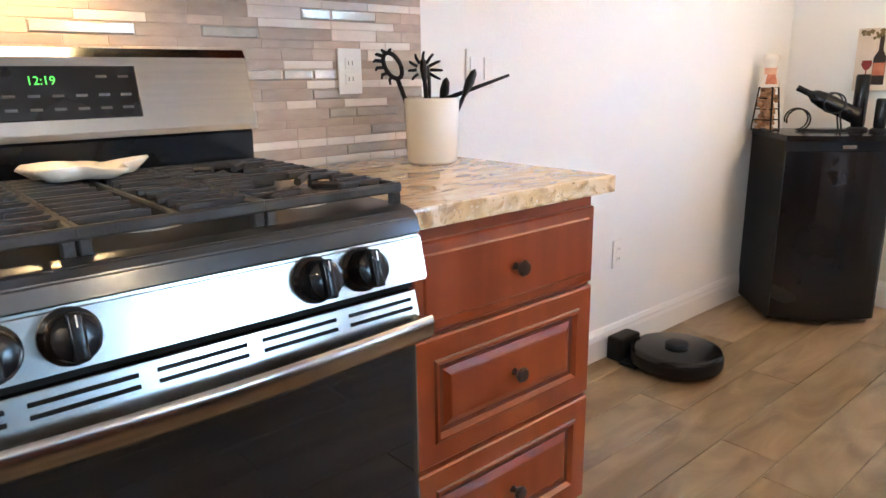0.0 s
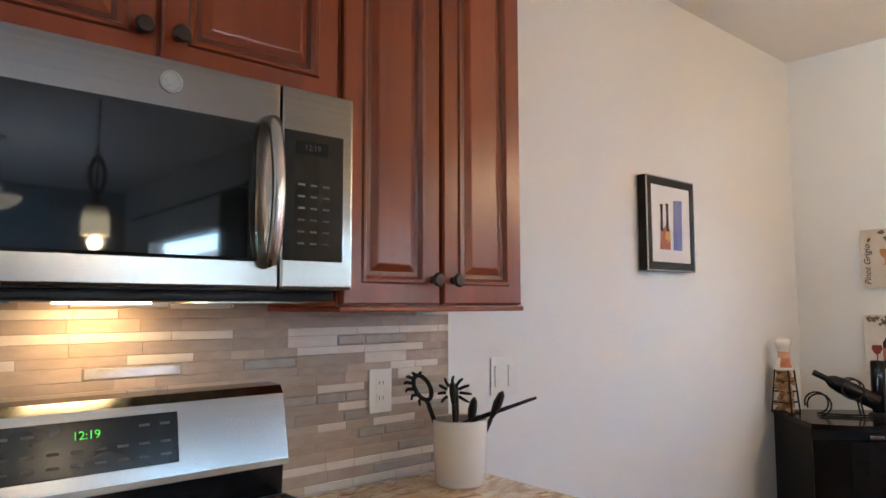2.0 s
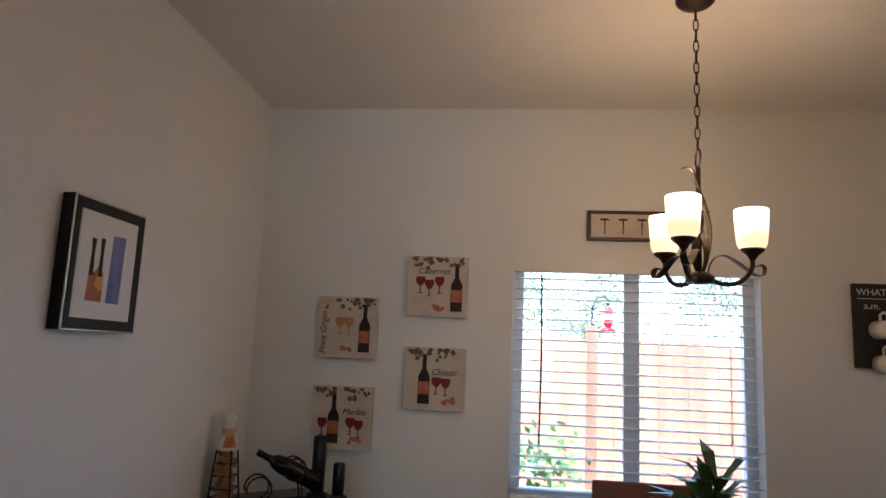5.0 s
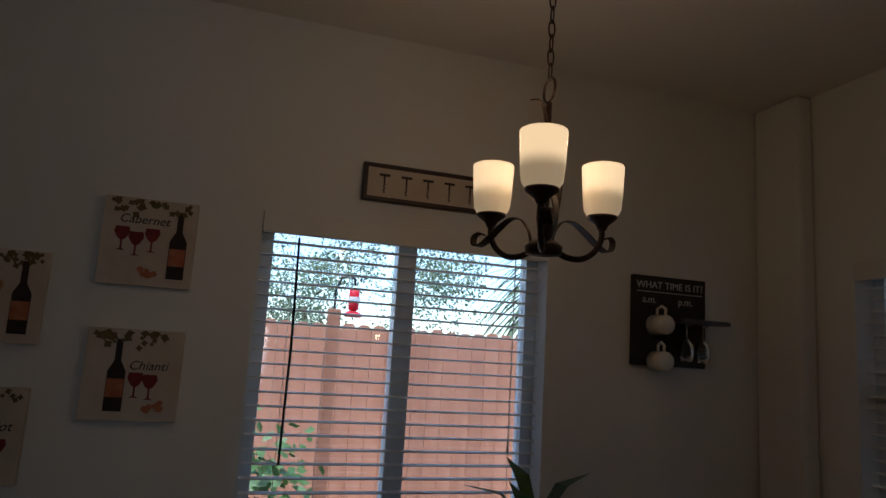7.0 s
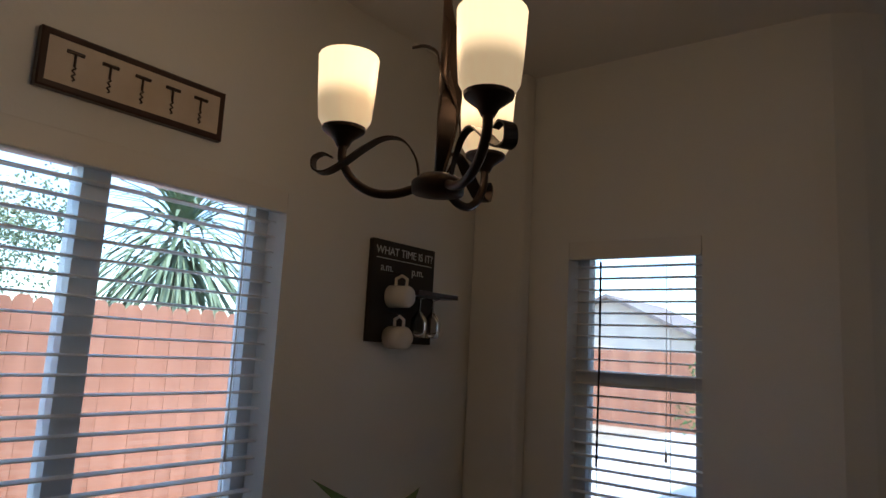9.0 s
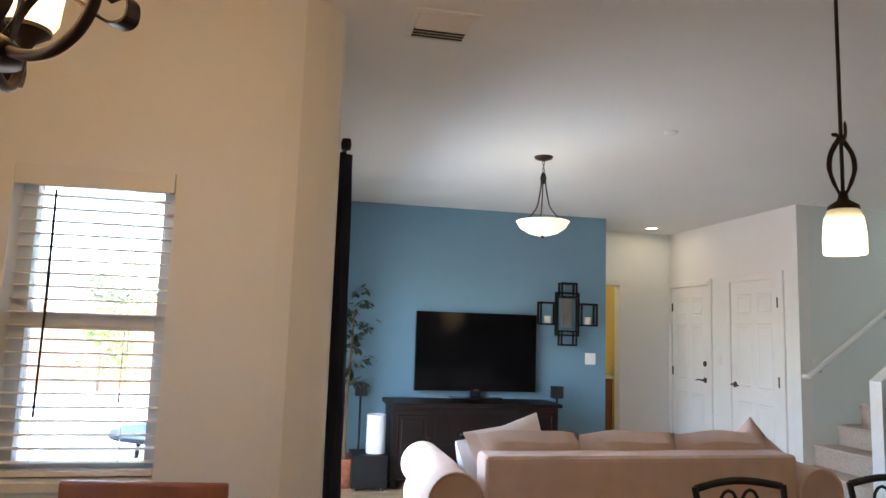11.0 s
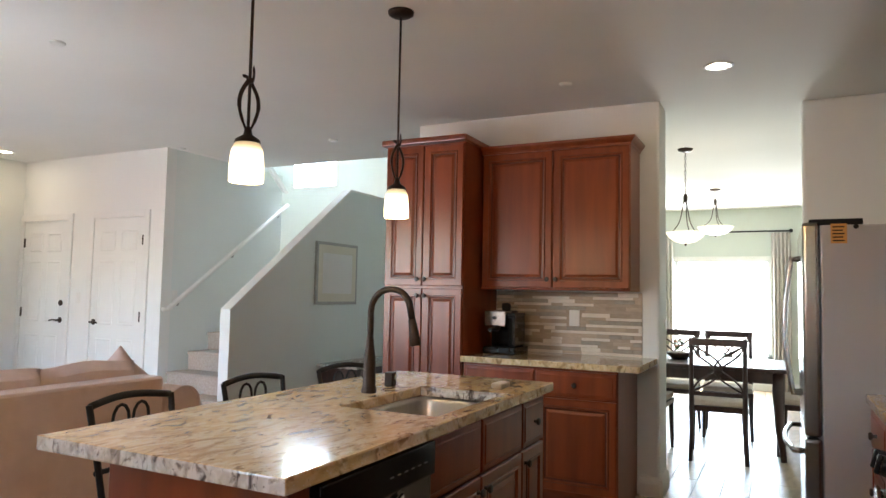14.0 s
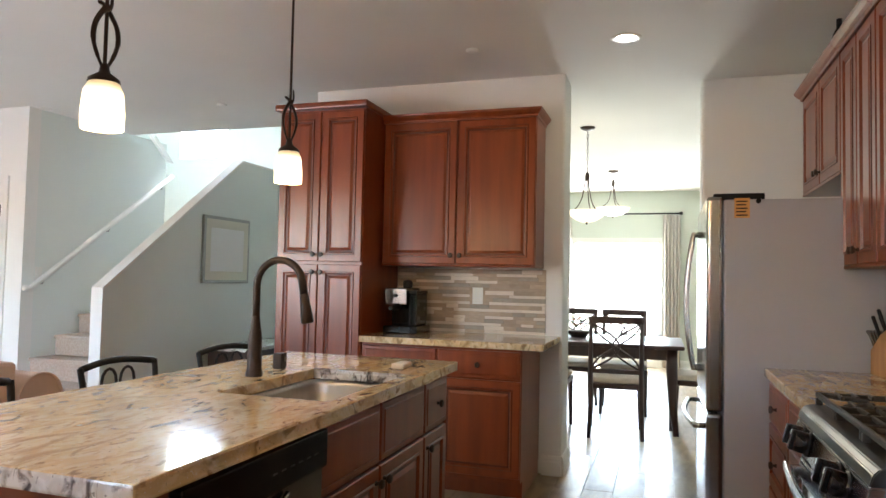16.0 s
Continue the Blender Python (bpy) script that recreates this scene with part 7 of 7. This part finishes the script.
dc = dining_chair(pose(-4.06, -1.48, 0, 0, 0, 274))
for m in (pose(-4.05, -2.10, 0, 0, 0, 268), pose(-5.08, -1.47, 0, 0, 0, 92), pose(-5.06, -1.98, 0, 0, 0, 88), pose(-4.52, -0.80, 0, 0, 0, -6)):
    copy_thing(dc, m)
FL = thing("flower_centrepiece", pose(-4.6, -1.86, 0.76), "low bowl of orange and white flowers on the table", "centrepiece")
part("bowl", lathe([(0, 0), (0.07, 0), (0.13, 0.06), (0.125, 0.062), (0, 0.03)], 22), BRONZE, FL, smooth=True)
rnd = random.Random(8)
for nm, mm in (("orange_flowers", TERRA), ("white_flowers", CERAMIC), ("foliage", LEAF)):
    bm = bmesh.new()
    for k in range(16):
        p = Vector((rnd.gauss(0, 0.07), rnd.gauss(0, 0.07), 0.09 + rnd.uniform(0, 0.09)))
        for j in range(5):
            a = j * 1.257
            d = Vector((math.cos(a), math.sin(a), 0.5)) * 0.026
            n = Vector((-math.sin(a), math.cos(a), 0)) * 0.013
            bm.faces.new([bm.verts.new(q) for q in (p, p + d * 0.6 + n, p + d, p + d * 0.6 - n)])
    part(nm, bm, mm, FL)


def drape(m, w, h, material, label, folds=5):
    o = thing("window_drape", m, label, "curtain", "dining room drapes")
    bm = bmesh.new()
    g = []
    for j in range(7):
        z = h * (1 - j / 6)
        g.append([bm.verts.new((-w / 2 + w * i / 40, 0.03 * math.sin(i / 40 * 2 * math.pi * folds) * (0.8 + 0.05 * j), z + 0.02)) for i in range(41)])
    for j in range(6):
        for i in range(40):
            bm.faces.new((g[j][i], g[j][i + 1], g[j + 1][i + 1], g[j + 1][i]))
    c = part("cloth", bm, material, o, smooth=True)
    c.modifiers.new("thick", "SOLIDIFY").thickness = 0.003
    return o


drape(pose(-8.80, -0.985, 0, 0, 0, 90), 0.25, 2.30, DRAPE, "taupe floor-length drape beside the dining window")
drape(pose(-8.80, -2.61, 0, 0, 0, 90), 0.25, 2.30, DRAPE, "taupe floor-length drape beside the dining window")
CR = thing("curtain_rod", pose(0, 0, 0), "black curtain rod above the dining window", "curtain rod")
part("rod", tube([(-8.80, -3.0, 2.345), (-8.80, -0.86, 2.345)], 0.012, 8), BLACKMAT, CR)
part("finial", lathe([(0, -0.03), (0.022, -0.02), (0.026, 0), (0.022, 0.02), (0, 0.03)], 14, at=(-8.80, -0.85, 2.345)), BLACKMAT, CR)
wd = thing("window_3", pose(-8.9, -1.80, 0.46, 0, 0, 90), "wide white-framed dining room window", "window", kind="structure")
bm = bmesh.new()
for r in ((-0.68, -0.63, 0.0, 1.49), (0.63, 0.68, 0.0, 1.49), (-0.68, 0.68, 0.0, 0.05), (-0.68, 0.68, 1.44, 1.49)):
    box(r[0], r[1], 0.06, 0.11, r[2], r[3], bm=bm)
part("window_frame", bm, VINYL, wd)
part("valance", box(-0.68, 0.68, -0.035, -0.001, 1.45, 1.52, 0.004), SLAT, wd)

# ---- outside ----
structure("ground", box(-150, 150, -150, 150, -0.5, -0.2), GROUND, "dry earth garden ground", "ground")
structure("pavement", box(1.0, 7.2, -17.2, -3.7, -0.199, -0.10), CONCRETE, "pale concrete patio", "patio")


def picket_mesh(w, h):
    bm = poly([(-w / 2, -0.2), (w / 2, -0.2), (w / 2, h - 0.055), (w * 0.40, h - 0.022), (w * 0.22, h), (-w * 0.22, h), (-w * 0.40, h - 0.022), (-w / 2, h - 0.055)], -0.009, 0.009)
    me = bpy.data.meshes.new("picket")
    bm.to_mesh(me)
    bm.free()
    me.materials.append(FENCE)
    return me


PICKET = picket_mesh(0.147, 1.76)
rnd = random.Random(2)
for nm, m, length in (("garden_fence", pose(7.6, -4.5, 0, 0, 0, -90), 15.0), ("garden_fence", pose(6.0, -18.0, 0, 0, 0, 180), 13.0)):
    f = thing(nm, m, "weathered red cedar dog-ear picket fence", "fence", "garden fences")
    n = int(length / 0.15)
    for k in range(n):
        o = new("picket", PICKET)
        o.parent = f
        o.location = (-length / 2 + (k + 0.5) * 0.15, rnd.uniform(-0.003, 0.003), rnd.uniform(-0.018, 0.012))
    for z in (0.25, 1.35):
        part("rail", box(-length / 2, length / 2, 0.012, 0.05, z, z + 0.09), FENCE, f)


def leafy(name, m, blobs, count, size, material, label, category, trunk=None):
    o = thing(name, m, label, category)
    if trunk:
        part("trunk", tube(trunk[0], trunk[1], 8), BARK, o, smooth=True)
    rnd2 = random.Random(name + label)
    bm = bmesh.new()
    for cx, cy, cz, r in blobs:
        for k in range(count):
            d = Vector((rnd2.gauss(0, 1), rnd2.gauss(0, 1), rnd2.gauss(0, 1))).normalized() * r * rnd2.uniform(0.45, 1.08)
            p = Vector((cx, cy, cz)) + d
            e = Vector((rnd2.uniform(-1, 1), rnd2.uniform(-1, 1), rnd2.uniform(-0.6, 1))).normalized() * size * rnd2.uniform(0.7, 1.3)
            n = e.orthogonal().normalized() * size * 0.3
            bm.faces.new([bm.verts.new(q) for q in (p, p + e * 0.5 + n, p + e, p + e * 0.5 - n)])
    tagged(part("foliage", bm, material, o), kind="stuff")
    return o


rb = random.Random(21)
leafy("tree", pose(9.6, -2.4, -0.2), [(rb.uniform(-1, 1), rb.uniform(-1.6, 1.9), 1.6 + rb.uniform(0, 1.25), rb.uniform(0.3, 0.55)) for k in range(26)], 420, 0.05, SHRUB,
      "grey-green broad tree showing above the fence", "tree", ([(0, 0, 0), (0.1, 0.1, 1.0), (0, 0.3, 2.2)], [0.12, 0.09, 0.03]))
leafy("bush", pose(4.9, -1.35, -0.2), [(rb.uniform(-0.3, 0.3), rb.uniform(-0.35, 0.4), 0.35 + rb.uniform(0, 0.85), rb.uniform(0.15, 0.28)) for k in range(14)], 60, 0.075, LEAF, "bright green garden shrub below the window", "shrub",
      ([(0, 0, 0), (0, 0, 0.7)], [0.03, 0.015]))
leafy("bush", pose(6.2, -16.8, -0.2), [(rb.uniform(-0.8, 0.8), rb.uniform(-0.3, 0.3), 0.5 + rb.uniform(0, 1.3), rb.uniform(0.3, 0.45)) for k in range(12)], 60, 0.10, LEAF, "green shrub growing against the far fence", "shrub",
      ([(0, 0, 0), (0, 0, 1.0)], [0.04, 0.02]))
leafy("tree", pose(6.4, -20.5, -0.2), [(rb.uniform(-1.2, 1.2), rb.uniform(-0.6, 0.6), 1.9 + rb.uniform(0, 0.9), rb.uniform(0.3, 0.5)) for k in range(14)], 80, 0.11, SHRUB, "leafy tree behind the far fence", "tree",
      ([(0, 0, 0), (0, 0, 2.0)], [0.1, 0.04]))
PA = thing("palm_tree", pose(9.0, -5.35, -0.2), "palm-like tree with long strappy fronds", "tree")
part("trunk", tube([(0, 0, 0), (0.05, 0.05, 1.2), (0, 0, 2.65)], [0.15, 0.12, 0.10], 10), BARK, PA, smooth=True)
rnd = random.Random(3)
bm = bmesh.new()
for k in range(260):
    a = k * 2.399
    el = 1.3 - 2.1 * k / 260
    L = rnd.uniform(1.2, 1.7)
    b = Vector((0, 0, 2.75 + 0.25 * math.sin(el)))
    d = Vector((math.cos(a) * math.cos(el), math.sin(a) * math.cos(el), math.sin(el)))
    side = d.cross(Vector((0, 0, 1))).normalized() * 0.026
    pts = [b + d * L * t - Vector((0, 0, 0.55 * L * t * t * (0.4 + math.cos(el)))) for t in (0.1, 0.4, 0.7, 1.0)]
    w = (0.6, 1.0, 0.8, 0.05)
    ve = [(bm.verts.new(p - side * f), bm.verts.new(p + side * f)) for p, f in zip(pts, w)]
    for u, v in zip(ve, ve[1:]):
        bm.faces.new((u[0], u[1], v[1], v[0]))
part("fronds", bm, SHRUB, PA, "long green drooping fronds")
HF = thing("bird_feeder", pose(5.0, -1.87, 0), "red glass hummingbird feeder on a curved black hook", "bird feeder")
part("pole", tube([(0, 0.11, 1.70), (0, 0.11, 1.85), (0, 0.08, 1.925), (0, 0.03, 1.945), (0, 0.0, 1.92), (0, 0, 1.885)], 0.007, 8), BLACKMAT, HF)
part("bottle", lathe([(0.015, 1.735), (0.03, 1.745), (0.032, 1.80), (0.03, 1.86), (0.012, 1.872), (0, 1.874)], 18), RED, HF, smooth=True)
part("band", lathe([(0.033, 1.785), (0.034, 1.815), (0.033, 1.818)], 18), PLATE, HF)
part("tray", lathe([(0, 1.70), (0.05, 1.70), (0.055, 1.71), (0.045, 1.725), (0.015, 1.737)], 20), RED, HF, smooth=True)
PO = tagged(part("wooden_post", box(4.965, 5.035, -1.795, -1.725, -0.2, 1.74, 0.006), FENCE), "weathered wooden post in the garden", "post")
PT = thing("patio_table", pose(2.85, -6.4, -0.1), "dark metal patio table on the concrete", "table")
part("tabletop", lathe([(0, 0.70), (0.5, 0.70), (0.51, 0.715), (0.5, 0.73), (0, 0.73)], 30), BLACKMAT, PT)
for k in range(4):
    a = radians(45 + 90 * k)
    part("leg", tube([(0.35 * math.cos(a), 0.35 * math.sin(a), 0.70), (0.42 * math.cos(a), 0.42 * math.sin(a), 0.0)], 0.015, 7), BLACKMAT, PT)
HO = thing("neighbour_house", pose(17.0, -40.0, -0.2), "neighbouring beige stucco house with a gabled roof", "house")
part("wall", box(-5, 5, -4, 4, 0, 2.9), STUCCO, HO)
bm = bmesh.new()
pr = [(-5.5, 2.8), (0.0, 5.2), (5.5, 2.8), (5.3, 2.7), (0, 5.0), (-5.3, 2.7)]
ra = [bm.verts.new((x, 4.5, z)) for x, z in pr]
rb2 = [bm.verts.new((x, -4.5, z)) for x, z in pr]
for i in range(6):
    bm.faces.new((ra[i], ra[(i + 1) % 6], rb2[(i + 1) % 6], rb2[i]))
bm.faces.new(ra[::-1])
bm.faces.new(rb2)
part("roof", bm, ROOFT, HO)
part("gable", poly([(-4.9, 2.9), (4.9, 2.9), (0, 5.0)], 3.9, 4.0), STUCCO, HO)
wn2 = part("window", box(-2.0, -0.6, 4.0, 4.04, 1.0, 2.2), VINYL, HO)
part("pane", box(-1.92, -0.68, 4.041, 4.05, 1.08, 2.12), OVENGLASS, wn2)

# ---- tiles and floor planks ----


def tile_field(parent_name, m, width, z0, z1, label, seed):
    """Long thin mosaic tiles; local x along the wall, facing -y."""
    f = thing(parent_name, m, label, "backsplash", kind="structure")
    part("grout", box(0.0, width, -0.0085, -0.0005, z0, z1), TILES[2], f, "grey-beige grout")
    rnd3 = random.Random(seed)
    lens = (0.085, 0.14, 0.20)
    cache = {}
    for L in lens:
        for h in (0.020, 0.0285):
            for t in range(4):
                front = 0.0118 if t == 3 else 0.0095 + 0.0006 * (t == 0)
                bm = box(0.0005, L - 0.0005, -front, -0.004, 0.0005, h - 0.0005)
                me = bpy.data.meshes.new("tile")
                es = [e for e in bm.edges if all(abs(v.co.y + front) < 1e-4 for v in e.verts)]
                bmesh.ops.bevel(bm, geom=es, offset=0.0045 if t == 3 else 0.0008, segments=1, affect="EDGES")
                bm.to_mesh(me)
                bm.free()
                me.materials.append(TILES[t])
                cache[L, h, t] = me
    z, tall = z0, False
    while z < z1 - 0.010:
        h = 0.0285 if tall else 0.020
        x = 0.0
        while x < width - 0.02:
            L = rnd3.choices(lens, (3, 5, 3))[0]
            t = rnd3.choices((0, 1, 2, 3), (12, 24, 28, 36) if tall else (52, 20, 28, 0))[0]
            o = new("tile", cache[L, h, t])
            o.parent = f
            o.location = (x, 0, z)
            o.scale = (min(1.0, (width - x) / L), 1, min(1.0, (z1 - z) / h))
            x += L
        z += h
        tall = not tall


tile_field("backsplash_range", pose(-1.385, 0, 0), 2.36, 0.921, 1.41, "linear mosaic backsplash of cream, taupe and glass tiles", 7)
tile_field("backsplash_bar", pose(PX, -2.915, 0, 0, 0, 90), 1.07, 0.921, 1.36, "linear mosaic backsplash behind the coffee bar", 9)

pw, plen = 0.18, 1.22
bm = box(0.001, plen - 0.001, 0.001, pw - 0.001, -0.010, 0.0)
es = [e for e in bm.edges if all(v.co.z > -0.001 for v in e.verts)]
bmesh.ops.bevel(bm, geom=es, offset=0.002, segments=1, affect="EDGES")
pme = bpy.data.meshes.new("plank")
bm.to_mesh(pme)
bm.free()
pme.materials.append(PLANK)
rest_v, rest_f = [], []
rnd = random.Random(17)
y = -10.2
while y < 1.4:
    x = -9.0 - rnd.uniform(0, plen)
    while x < NX:
        xa, xb = max(x, -9.0), min(x + plen, NX)
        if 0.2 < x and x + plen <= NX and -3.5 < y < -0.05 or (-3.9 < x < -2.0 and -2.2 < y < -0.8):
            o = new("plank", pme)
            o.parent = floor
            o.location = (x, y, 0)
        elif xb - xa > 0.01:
            b = len(rest_v)
            g = 0.0012
            for zz, gg in ((-0.010, g), (-0.0012, g), (0.0, g + 0.0012)):
                rest_v += [(xa + gg, y + gg, zz), (xb - gg, y + gg, zz), (xb - gg, y + pw - gg, zz), (xa + gg, y + pw - gg, zz)]
            for s in (0, 4):
                for i in range(4):
                    rest_f.append((b + s + i, b + s + (i + 1) % 4, b + s + 4 + (i + 1) % 4, b + s + 4 + i))
            rest_f.append((b + 8, b + 9, b + 10, b + 11))
        x += plen
    y += pw
me = bpy.data.meshes.new("plank_field")
me.from_pydata(rest_v, [], rest_f)
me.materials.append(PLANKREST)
pf = new("plank_field", me)
pf.parent = floor
tagged(pf, kind="stuff")
